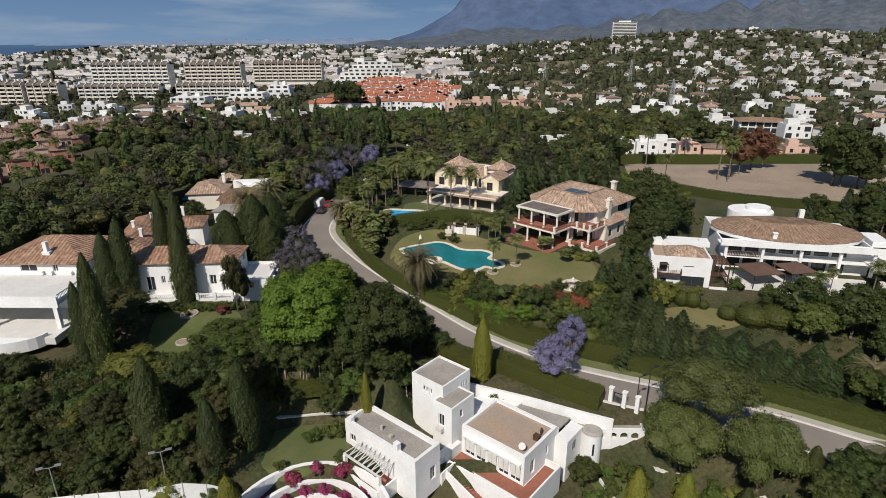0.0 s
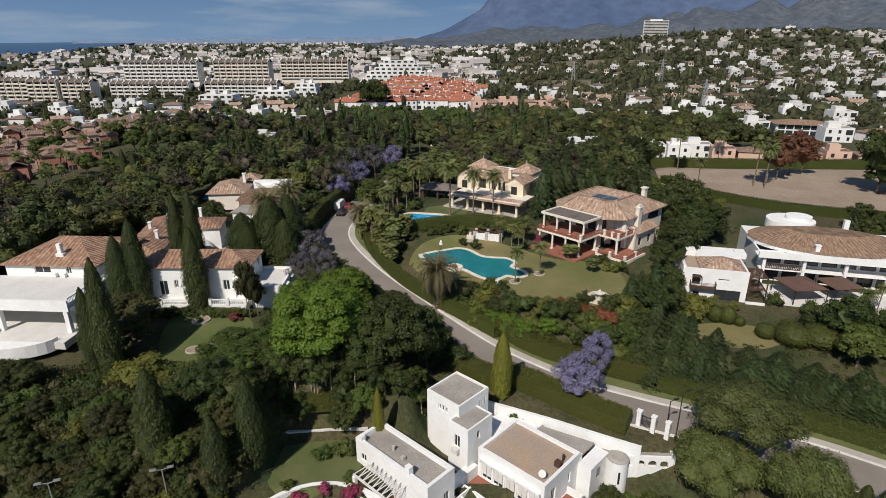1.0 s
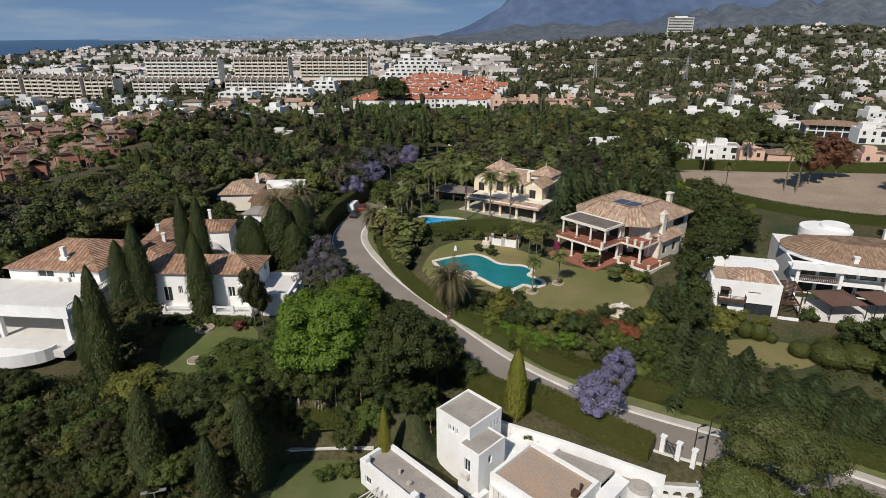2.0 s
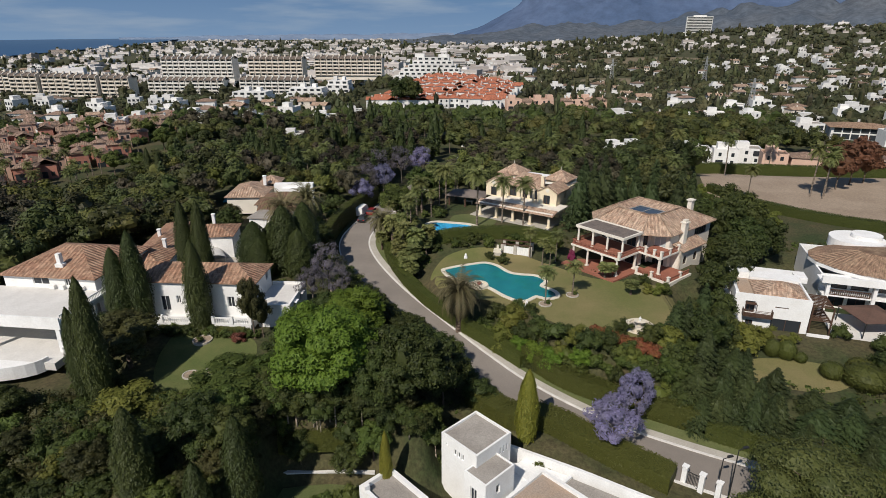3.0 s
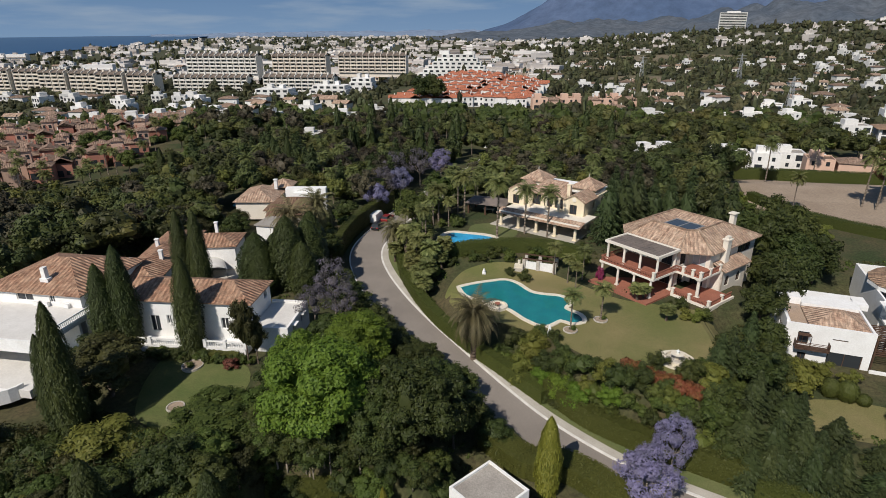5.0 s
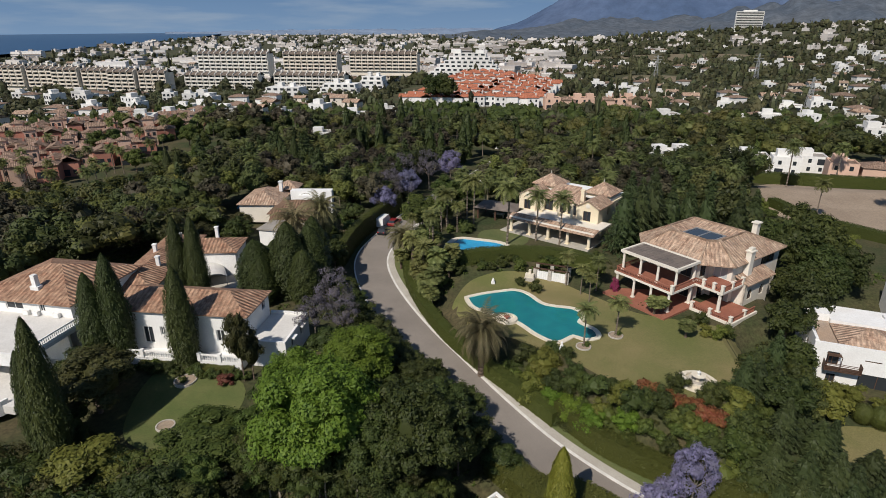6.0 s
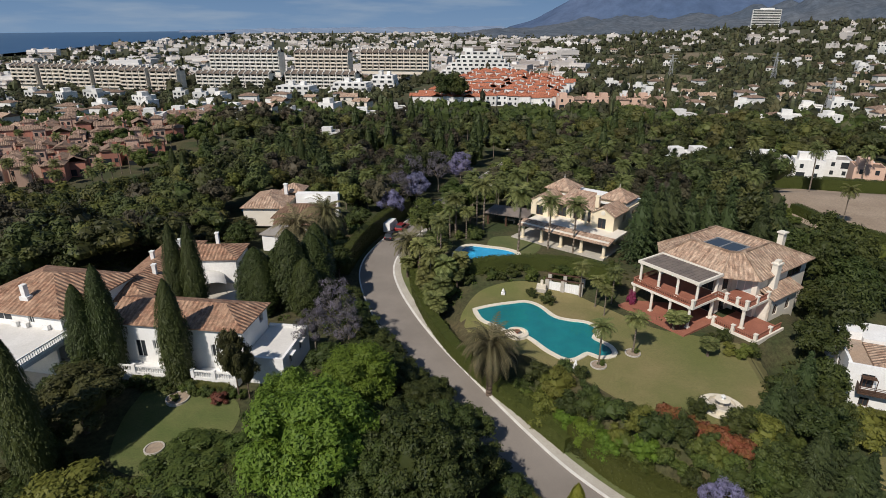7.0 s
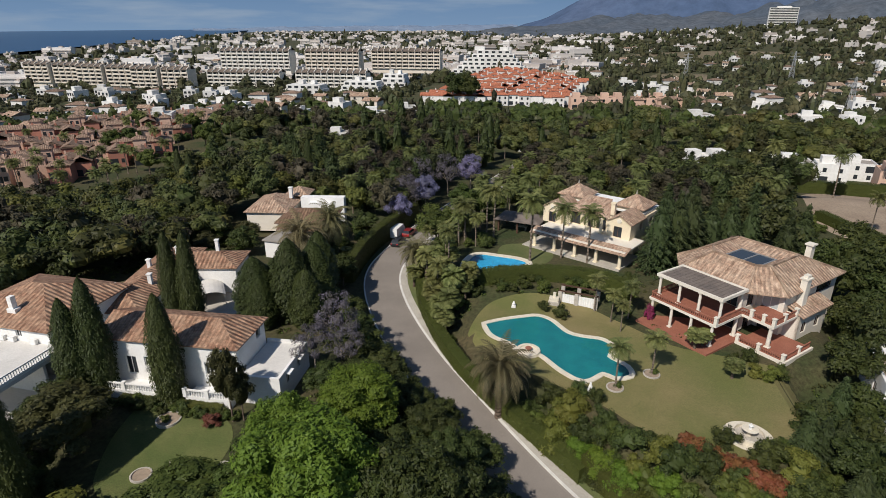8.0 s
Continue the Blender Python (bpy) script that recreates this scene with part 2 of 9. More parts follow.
LEAF_JACAFADE = leaf("fading_blossom_and_twigs", (0.095, 0.085, 0.095), (0.175, 0.155, 0.195), (0.075, 0.072, 0.050), 0.3, 0.12, 0.8)
LEAF_RUST = leaf("rust_brown_foliage", (0.09, 0.038, 0.022), (0.17, 0.075, 0.042), (0.12, 0.055, 0.03), 0.2, 0.2)
LEAF_HEDGE = leaf("hedge_leaves", (0.044, 0.056, 0.012), (0.088, 0.098, 0.022), (0.068, 0.078, 0.017), 0.15, 0.12)
LEAF_YELLOW = leaf("yellow_green_leaves", (0.085, 0.100, 0.018), (0.150, 0.160, 0.034), (0.105, 0.122, 0.023), 0.2, 0.15)
FLOWER_RED = leaf("red_flowers", (0.15, 0.060, 0.024), (0.22, 0.092, 0.034), (0.10, 0.070, 0.026), 0.2, 0.1)
FLOWER_MAGENTA = leaf("magenta_bougainvillea", (0.24, 0.02, 0.06), (0.34, 0.04, 0.12), (0.07, 0.08, 0.03), 0.2, 0.1)

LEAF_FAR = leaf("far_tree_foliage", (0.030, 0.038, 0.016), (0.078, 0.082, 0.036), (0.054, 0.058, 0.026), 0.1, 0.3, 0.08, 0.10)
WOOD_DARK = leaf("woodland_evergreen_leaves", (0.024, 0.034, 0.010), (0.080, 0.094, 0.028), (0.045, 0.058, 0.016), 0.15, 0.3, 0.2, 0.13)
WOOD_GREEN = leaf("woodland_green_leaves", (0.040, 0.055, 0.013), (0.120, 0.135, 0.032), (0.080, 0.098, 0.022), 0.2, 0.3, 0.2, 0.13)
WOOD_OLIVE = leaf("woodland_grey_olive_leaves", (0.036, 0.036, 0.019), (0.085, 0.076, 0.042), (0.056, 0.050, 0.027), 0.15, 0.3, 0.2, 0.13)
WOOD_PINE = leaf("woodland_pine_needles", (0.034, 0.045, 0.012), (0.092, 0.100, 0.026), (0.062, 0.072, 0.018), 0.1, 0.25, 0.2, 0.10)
LEAF_CYPRESS2 = leaf("dense_cypress_foliage", (0.023, 0.035, 0.009), (0.051, 0.064, 0.016), (0.036, 0.048, 0.011), 0.08, 0.12)


# ---- mesh tools ----
class MB:
    """Collects vertices and faces of one mesh; box, prism, cylinder and roof planes in local metres."""

    def __init__(self):
        self.v, self.f, self.uv, self.weld = [], [], {}, False

    def face(self, pts, uvs=None):
        i = len(self.v)
        self.v += [tuple(p) for p in pts]
        if uvs:
            self.uv[len(self.f)] = uvs
        self.f.append(tuple(range(i, i + len(pts))))
        return self

    def box(self, x0, x1, y0, y1, z0, z1):
        i = len(self.v)
        self.v += [(x, y, z) for z in (z0, z1) for y in (y0, y1) for x in (x0, x1)]
        self.f += [tuple(i + k for k in q) for q in ((0, 2, 3, 1), (4, 5, 7, 6), (0, 1, 5, 4), (1, 3, 7, 5), (3, 2, 6, 7), (2, 0, 4, 6))]
        return self

    def prism(self, poly, z0, z1):
        i, n = len(self.v), len(poly)
        zf = (lambda z, k: z[k] if isinstance(z, (list, tuple)) else z)
        self.v += [(x, y, zf(z0, k)) for k, (x, y) in enumerate(poly)] + [(x, y, zf(z1, k)) for k, (x, y) in enumerate(poly)]
        self.f += [tuple(range(i + n - 1, i - 1, -1)), tuple(range(i + n, i + 2 * n))]
        self.f += [(i + k, i + (k + 1) % n, i + n + (k + 1) % n, i + n + k) for k in range(n)]
        return self

    def cyl(self, x, y, r0, r1, z0, z1, n=12, dx=0.0, dy=0.0):
        i = len(self.v)
        for r, z, ox, oy in ((r0, z0, 0, 0), (r1, z1, dx, dy)):
            self.v += [(x + ox + r * math.cos(2 * math.pi * k / n), y + oy + r * math.sin(2 * math.pi * k / n), z) for k in range(n)]
        self.f += [(i + k, i + (k + 1) % n, i + n + (k + 1) % n, i + n + k) for k in range(n)]
        self.f += [tuple(range(i + n - 1, i - 1, -1)), tuple(range(i + n, i + 2 * n))]
        return self

    def slope(self, pts, thick=0.14):
        """A roof plane from its eave's two points and the upper points, with tile UVs and a thickness below."""
        a, b = Vector(pts[0]), Vector(pts[1])
        ux = (b - a).normalized()
        nrm = (b - a).cross(Vector(pts[2]) - a).normalized()
        vy = nrm.cross(ux)
        self.face(pts, [((Vector(p) - a).dot(ux), (Vector(p) - a).dot(vy)) for p in pts])
        low = [Vector(p) - Vector((0, 0, thick)) for p in pts]
        self.face(list(reversed(low)))
        self.face([low[0], low[1], pts[1], pts[0]])
        for k in range(1, len(pts)):
            q, r = k, (k + 1) % len(pts)
            self.face([low[q], low[r], pts[r], pts[q]])
        return self

    def bar(self, a, b, w=0.06):
        """A square bar between two points."""
        a, b = Vector(a), Vector(b)
        d = (b - a).normalized()
        s = d.cross(Vector((0, 0, 1)) if abs(d.z) < 0.9 else Vector((1, 0, 0))).normalized() * w / 2
        t = d.cross(s).normalized() * w / 2
        i = len(self.v)
        self.v += [tuple(p + k * s + m * t) for p in (a, b) for k, m in ((-1, -1), (1, -1), (1, 1), (-1, 1))]
        self.f += [(i + k, i + (k + 1) % 4, i + 4 + (k + 1) % 4, i + 4 + k) for k in range(4)] + [(i + 3, i + 2, i + 1, i), (i + 4, i + 5, i + 6, i + 7)]
        return self

    def wall(self, axis, p, out, a0, a1, z0, z1, th=0.3, ops=()):
        """A wall along local x or y with its outer face at p and openings (from, to, sill, head) right through; out: +1/-1, where its outside looks."""
        self.weld = True
        us = sorted({a0, a1, *[o[0] for o in ops], *[o[1] for o in ops]})
        zs = sorted({z0, z1, *[o[2] for o in ops], *[o[3] for o in ops]})
        q0, q1 = sorted((p, p - out * th))
        for u, w in zip(us, us[1:]):
            run = None
            for za, zb in zip(zs, zs[1:]):
                hole = any(o[0] <= u and w <= o[1] and o[2] <= za and zb <= o[3] for o in ops)
                if not hole:
                    run = (run[0], zb) if run else (za, zb)
                if run and (hole or zb == zs[-1]):
                    self.box(u, w, q0, q1, *run) if axis == "x" else self.box(q0, q1, u, w, *run)
                    run = None
        return self

    def mesh(self, name, smooth=False):
        me = bpy.data.meshes.new(name)
        me.from_pydata(self.v, [], self.f)
        if self.uv:
            layer = me.uv_layers.new(name="UVMap")
            for fi, uvs in self.uv.items():
                for li, c in zip(me.polygons[fi].loop_indices, uvs):
                    layer.data[li].uv = c
        if smooth:
            me.polygons.foreach_set("use_smooth", [True] * len(me.polygons))
        if self.weld:
            bm = bmesh.new(); bm.from_mesh(me)
            bmesh.ops.remove_doubles(bm, verts=bm.verts[:], dist=0.002)
            bm.to_mesh(me); bm.free()
        me.update()
        return me


def part(name, mb, material, parent=None, label="", m=None, smooth=False):
    """Links a mesh (an MB or ready mesh data) as one object under a thing or a part."""
    me = mb.mesh(name, smooth) if isinstance(mb, MB) else mb
    if material and not me.materials:
        me.materials.append(material)
    ob = new(name, me)
    if parent:
        ob.parent = parent
    if m:
        ob.matrix_basis = m
    return tagged(ob, label)


def thing(name, label, category, m=None, group="", kind=""):
    ob = new(name)
    ob.empty_display_size = 0.5
    if m:
        ob.matrix_basis = m
    return tagged(ob, label, category, group, kind)


def solid(name, mb, material, label, category, m=None, group="", kind=""):
    ob = part(name, mb, material, None, label, m)
    return tagged(ob, label, category, group, kind)


def window(parent, axis, p, out, a0, a1, z0, z1, bars=1, frame_mat=None, glass=None):
    """A framed window or glazed door set 12 cm into its opening: frame and bars, and the pane behind them."""
    q = p - out * 0.12
    f = MB()
    bx = (lambda u0, u1, d0, d1, za, zb: f.box(u0, u1, d0, d1, za, zb)) if axis == "x" else (lambda u0, u1, d0, d1, za, zb: f.box(d0, d1, u0, u1, za, zb))
    d0, d1 = sorted((q, q - out * 0.07))
    w = 0.08
    bx(a0, a1, d0, d1, z0, z0 + w); bx(a0, a1, d0, d1, z1 - w, z1)
    bx(a0, a0 + w, d0, d1, z0 + w, z1 - w); bx(a1 - w, a1, d0, d1, z0 + w, z1 - w)
    for k in range(bars):
        c = a0 + (a1 - a0) * (k + 1) / (bars + 1)
        bx(c - w / 2, c + w / 2, d0, d1, z0 + w, z1 - w)
    win = part("window", f, frame_mat or WHITE, parent)
    g = MB()
    e = q - out * 0.035
    if axis == "x":
        g.box(a0 + w, a1 - w, min(e, e - out * 0.02), max(e, e - out * 0.02), z0 + w, z1 - w)
    else:
        g.box(min(e, e - out * 0.02), max(e, e - out * 0.02), a0 + w, a1 - w, z0 + w, z1 - w)
    part("pane", g, glass or DARKGLASS, win)
    return win


def hip_roof(mb, x0, x1, y0, y1, z, rise, over=0.5, ends="hh"):
    """Hipped (h) or gabled (g) roof over a rectangle; the ridge runs along the longer side, ends in order low, high."""
    x0, x1, y0, y1 = x0 - over, x1 + over, y0 - over, y1 + over
    if x1 - x0 >= y1 - y0:
        hy, my = (y1 - y0) / 2, (y0 + y1) / 2
        xa = x0 + (hy if ends[0] == "h" else 0); xb = x1 - (hy if ends[1] == "h" else 0)
        if xa > xb: xa = xb = (x0 + x1) / 2
        A, B = (xa, my, z + rise), (xb, my, z + rise)
        p = [(x0, y0, z), (x1, y0, z), (x1, y1, z), (x0, y1, z)]
        mb.slope([p[0], p[1], B, A]); mb.slope([p[2], p[3], A, B])
        mb.slope([p[3], p[0], A]); mb.slope([p[1], p[2], B])
    else:
        hx, mx = (x1 - x0) / 2, (x0 + x1) / 2
        ya = y0 + (hx if ends[0] == "h" else 0); yb = y1 - (hx if ends[1] == "h" else 0)
        if ya > yb: ya = yb = (y0 + y1) / 2
        A, B = (mx, ya, z + rise), (mx, yb, z + rise)
        p = [(x0, y0, z), (x1, y0, z), (x1, y1, z), (x0, y1, z)]
        mb.slope([p[1], p[2], B, A]); mb.slope([p[3], p[0], A, B])
        mb.slope([p[0], p[1], A]); mb.slope([p[2], p[3], B])
    return mb


def np_mesh(name, co, quads, material, smooth=False):
    """Mesh data from numpy arrays of points and four-cornered (or three-cornered) faces."""
    me = bpy.data.meshes.new(name)
    k = quads.shape[1]
    me.vertices.add(len(co)); me.vertices.foreach_set("co", np.ascontiguousarray(co, dtype=np.float32).ravel())
    me.loops.add(quads.size); me.loops.foreach_set("vertex_index", np.ascontiguousarray(quads, dtype=np.int32).ravel())
    me.polygons.add(len(quads)); me.polygons.foreach_set("loop_start", np.arange(0, quads.size, k, dtype=np.int32))
    me.polygons.foreach_set("use_smooth", np.full(len(quads), smooth, dtype=bool))
    me.update(calc_edges=True)
    me.validate()
    me.materials.append(material)
    return me


# ---- lie of the land ----
PROFILE_Y = [-300, 50, 70, 80, 90, 100, 115, 150, 250, 400, 550, 900, 1500, 3000, 5200]
PROFILE_Z = [-9, -8.5, -7.6, -5.6, -4.0, -2.8, -2.0, -2.2, -6, -9, -12, -12, -9, -6, 2]
PADS = [  # x, y, half-width, half-depth, blend, height
    (17, 108, 22, 19, 8, 0.0), (-14, 78, 8, 5, 5, -2.4), (-40, 79, 18, 11, 12, -0.9), (-46, 102, 26, 14, 10, 0.2), (8, 70.5, 9, 5, 4, -9.5), (9, 52, 16, 8, 4, -12.6), (24, 57.3, 13, 9.0, 1.6, -12.6), (-14, 66.5, 6, 4, 4, -7.8), (-13, 53.5, 9, 6, 3, -9.9),
    (50, 97, 15, 9, 6, -4.0), (66, 112, 22, 12, 6, -3.4), (3, 142, 22, 15, 10, 1.5), (95, 165, 50, 25, 20, -1.0), (-150, 195, 50, 40, 30, -8.0),
]
ROAD = [  # centre line of the carriageway
    (66, 55.5), (54, 61.5), (43.5, 67.5), (34, 71.7), (24, 75.2), (15, 79.0), (6.5, 84.5), (0.5, 90.0), (-6.0, 97.2), (-12.8, 105.4), (-18.0, 113.0),
    (-22.2, 120.6), (-25.2, 128.0), (-26.4, 134.5), (-26.2, 141.0), (-25.2, 150.0), (-23.5, 162.0), (-19.5, 182.0), (-14.0, 205.0), (-8.0, 235.0),
]
HALF = 2.9


def catmull(pts, step=1.0):
    out = []
    p = [Vector(q) for q in pts]
    p = [2 * p[0] - p[1]] + p + [2 * p[-1] - p[-2]]
    for i in range(1, len(p) - 2):
        n = max(2, int((p[i + 1] - p[i]).length / step))
        for k in range(n):
            t = k / n
            out.append(0.5 * (2 * p[i] + (p[i + 1] - p[i - 1]) * t + (2 * p[i - 1] - 5 * p[i] + 4 * p[i + 1] - p[i + 2]) * t * t + (3 * p[i] - p[i - 1] - 3 * p[i + 1] + p[i + 2]) * t ** 3))
    return out + [p[-2]]


LINE = catmull(ROAD, 1.0)
LINE_NP = np.array([tuple(q) for q in LINE])


def smooth_profile(y):
    return sum(w * np.interp(y + d, PROFILE_Y, PROFILE_Z) for d, w in ((-7, 0.25), (0, 0.5), (7, 0.25)))


def land(x, y):
    """Height of the ground, for numbers or arrays."""
    x, y = np.asarray(x, dtype=float), np.asarray(y, dtype=float)
    z = smooth_profile(y)
    z = z + 58 * np.exp(-((x - 800) / 600) ** 2 - ((y - 1500) / 700) ** 2)
    z = z + 13 * np.exp(-((x + 36) / 62) ** 2 - ((y - 500) / 75) ** 2)
    z = z - 14 * np.clip((-(x + 960) * 0.934 - (y - 880) * 0.356) / 60, 0, 1)
    for cx, cy, hx, hy, bl, pz in PADS:
        d = np.hypot(np.maximum(0, np.abs(x - cx) - hx), np.maximum(0, np.abs(y - cy) - hy))
        u = np.clip(1 - d / bl, 0, 1)
        u = u * u * (3 - 2 * u)
        z = z + (pz - z) * u
    return z


def road_distance(x, y):
    x, y = np.atleast_1d(np.asarray(x, dtype=float)), np.atleast_1d(np.asarray(y, dtype=float))
    best = np.full(x.shape, 1e9)
    if x.size == 1:
        return np.full(x.shape, np.min(np.hypot(LINE_NP[:, 0] - x.ravel()[0], LINE_NP[:, 1] - y.ravel()[0])))
    for qx, qy in LINE_NP:
        best = np.minimum(best, np.hypot(x - qx, y - qy))
    return best


def road_z(y):
    return smooth_profile(np.asarray(y, dtype=float))


def ground_z(x, y):
    """Ground height with the road's bed cut in, level across the carriageway and its verge."""
    x, y = np.asarray(x, dtype=float), np.asarray(y, dtype=float)
    z = land(x, y)
    shape = z.shape
    fx, fy, fz = x.ravel(), y.ravel(), np.array(z).ravel()
    near = np.where((fx > -50) & (fx < 80) & (fy > 40) & (fy < 250))[0]
    if len(near):
        d2 = np.full(len(near), 1e18)
        rz = np.zeros(len(near))
        lz = road_z(LINE_NP[:, 1])
        for (qx, qy), q in zip(LINE_NP, lz):
            dd = (fx[near] - qx) ** 2 + (fy[near] - qy) ** 2
            m = dd < d2
            d2[m] = dd[m]; rz[m] = q
        u = np.clip((9.0 - np.sqrt(d2)) / 2.8, 0, 1)
        u = u * u * (3 - 2 * u) * np.clip((240 - fy[near]) / 10, 0, 1)
        fz[near] = fz[near] * (1 - u) + (rz - 0.15) * u
    return fz.reshape(shape)


def gz(x, y):
    return float(ground_z(np.array([x]), np.array([y]))[0])


def axis_lines(lo, hi, a, b, step, grow=1.13):
    mid = list(np.arange(a, b + 0.01, step))
    up, s = [b], step
    while up[-1] < hi:
        s *= grow; up.append(up[-1] + s)
    dn, s = [a], step
    while dn[-1] > lo:
        s *= grow; dn.append(dn[-1] - s)
    return np.array(dn[:0:-1] + mid + up[1:])


gx, gy = axis_lines(-4900, 4900, -90, 110, 1.6), axis_lines(-1500, 4900, 30, 230, 1.6)
X, Y = np.meshgrid(gx, gy)
Z = ground_z(X, Y)
idx = np.arange(X.size).reshape(X.shape)
quads = np.stack([idx[:-1, :-1], idx[:-1, 1:], idx[1:, 1:], idx[1:, :-1]], -1).reshape(-1, 4)
part_ground = new("ground", np_mesh("ground", np.stack([X, Y, Z], -1).reshape(-1, 3), quads, SCRUB, True))
tagged(part_ground, "dark scrubby earth and undergrowth under the trees", "ground", kind="structure")


def ribbon(line, o0, o1, dz0, dz1, skirt=0.0):
    """A strip along the road between two side offsets (right of travel positive), dz above the road's level."""
    mb = MB()
    prev = None
    for i, q in enumerate(line):
        d = (line[min(i + 1, len(line) - 1)] - line[max(i - 1, 0)]).normalized()
        s = Vector((d.y, -d.x))
        zc = float(road_z(q.y))
        a, b = q + s * o0, q + s * o1
        cur = [(a.x, a.y, zc + dz0), (b.x, b.y, zc + dz1)]
        if prev:
            mb.face([prev[0], prev[1], cur[1], cur[0]])
            if skirt:
                mb.face([prev[0], cur[0], (*cur[0][:2], cur[0][2] - skirt), (*prev[0][:2], prev[0][2] - skirt)])
                mb.face([cur[1], prev[1], (*prev[1][:2], prev[1][2] - skirt), (*cur[1][:2], cur[1][2] - skirt)])
        prev = cur
    return mb


# travelling up the list the villa's side lies on the right
solid("road", ribbon(LINE, -HALF, HALF, 0.0, 0.0, 0.2), ASPHALT, "worn grey asphalt lane curving between the gardens", "road", kind="structure")
solid("kerb", ribbon(LINE, HALF + 0.002, HALF + 0.30, 0.13, 0.13, 0.3), KERB, "white-painted kerb along the pavement", "kerb", kind="structure")
solid("pavement", ribbon(LINE, HALF + 0.302, HALF + 1.45, 0.125, 0.125, 0.3), PAVING, "narrow pale concrete pavement beside the lane", "pavement", kind="structure")
solid("verge", ribbon(LINE[:150], HALF + 1.452, HALF + 2.9, 0.12, 0.42, 0.3), VERGE, "narrow strip of mown grass beside the pavement", "grass", kind="stuff")
solid("kerb_inner", ribbon(LINE, -HALF - 0.22, -HALF - 0.002, 0.11, 0.11, 0.3), KERB, "low pale kerb on the inner side of the bend", "kerb", kind="structure")


def draped(name, poly, material, label, category, dz=0.05, step=1.2, kind="structure"):
    """A patch that follows the ground inside a smooth closed outline."""
    pts = catmull(list(poly) + [poly[0]], 1.0)
    bm = bmesh.new()
    f = bm.faces.new([bm.verts.new((q.x, q.y, 0)) for q in pts[:-1]])
    xs = [q.x for q in pts]; ys = [q.y for q in pts]
    for k in np.arange(min(xs) + step, max(xs), step):
        bmesh.ops.bisect_plane(bm, geom=bm.verts[:] + bm.edges[:] + bm.faces[:], plane_co=(k, 0, 0), plane_no=(1, 0, 0))
    for k in np.arange(min(ys) + step, max(ys), step):
        bmesh.ops.bisect_plane(bm, geom=bm.verts[:] + bm.edges[:] + bm.faces[:], plane_co=(0, k, 0), plane_no=(0, 1, 0))
    co = np.array([v.co[:2] for v in bm.verts])
    zz = ground_z(co[:, 0], co[:, 1]) + dz
    for v, z in zip(bm.verts, zz):
        v.co.z = z
    bmesh.ops.triangulate(bm, faces=bm.faces[:])
    bmesh.ops.recalc_face_normals(bm, faces=bm.faces[:])
    me = bpy.data.meshes.new(name)
    bm.to_mesh(me); bm.free()
    if me.polygons and me.polygons[0].normal.z < 0:
        me.flip_normals()
    me.materials.append(material)
    return tagged(new(name, me), label, category, kind=kind)


draped("lawn_villa", [(-8, 112), (-6, 119), (0, 122.5), (7, 121), (13, 117), (19, 112), (25, 110.5), (31, 108.5), (33, 102), (28, 95), (22, 91.5), (15, 92.5), (9, 97.5), (3, 101), (-4, 106)], LAWN, "sunlit villa lawn, green with straw-coloured patches", "lawn")
draped("lawn_corner_house", [(37, 92.5), (40, 94.6), (46, 94.4), (50.5, 92.4), (49, 88.6), (44, 86.6), (38, 87.5)], LAWN, "mown lawn below the white corner house", "lawn")
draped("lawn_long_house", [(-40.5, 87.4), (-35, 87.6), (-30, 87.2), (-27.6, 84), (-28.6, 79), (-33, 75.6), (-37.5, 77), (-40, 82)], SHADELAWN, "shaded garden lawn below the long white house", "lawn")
draped("lawn_terraced_house", [(-19.5, 69), (-15, 70), (-10.5, 70), (-9.6, 66), (-12, 62.5), (-17, 61), (-20, 63.5)], VERGE, "small mown lawn beside the terraced white house", "lawn")
draped("lawn_second_villa", [(-2, 142), (3, 138), (2, 133), (-2, 130.5), (-6, 134), (-6, 140)], VERGE, "small lawn between pool and cream villa", "lawn")
draped("earth_lot", [(58, 172), (62, 162), (80, 148), (112, 138), (150, 135), (190, 150), (190, 185), (130, 196), (95, 204), (70, 208)], EARTH, "bare dusty building plot", "bare ground", 0.08, 3.0)
draped("drive_long_house", [(-50, 116), (-49, 125), (-44, 128), (-38, 124), (-36, 116), (-41, 109), (-47, 109)], PAVING, "pale paved forecourt behind the long house", "driveway")
draped("field_hill", [(84, 622), (98, 676), (128, 690), (150, 668), (152, 628), (118, 612)], DRYFIELD, "dry grassy clearing among the villas", "field", 0.3, 14.0)
draped("field_upper", [(58, 905), (120, 985), (190, 1000), (262, 975), (300, 925), (205, 880), (110, 872)], DRYFIELD, "long dry hillside field", "field", 0.4, 25.0)
draped("golf_green", [(330, 420), (420, 520), (520, 500), (560, 420), (470, 370), (370, 370)], VERGE, "smooth green of a golf course", "lawn", 0.3, 16.0)

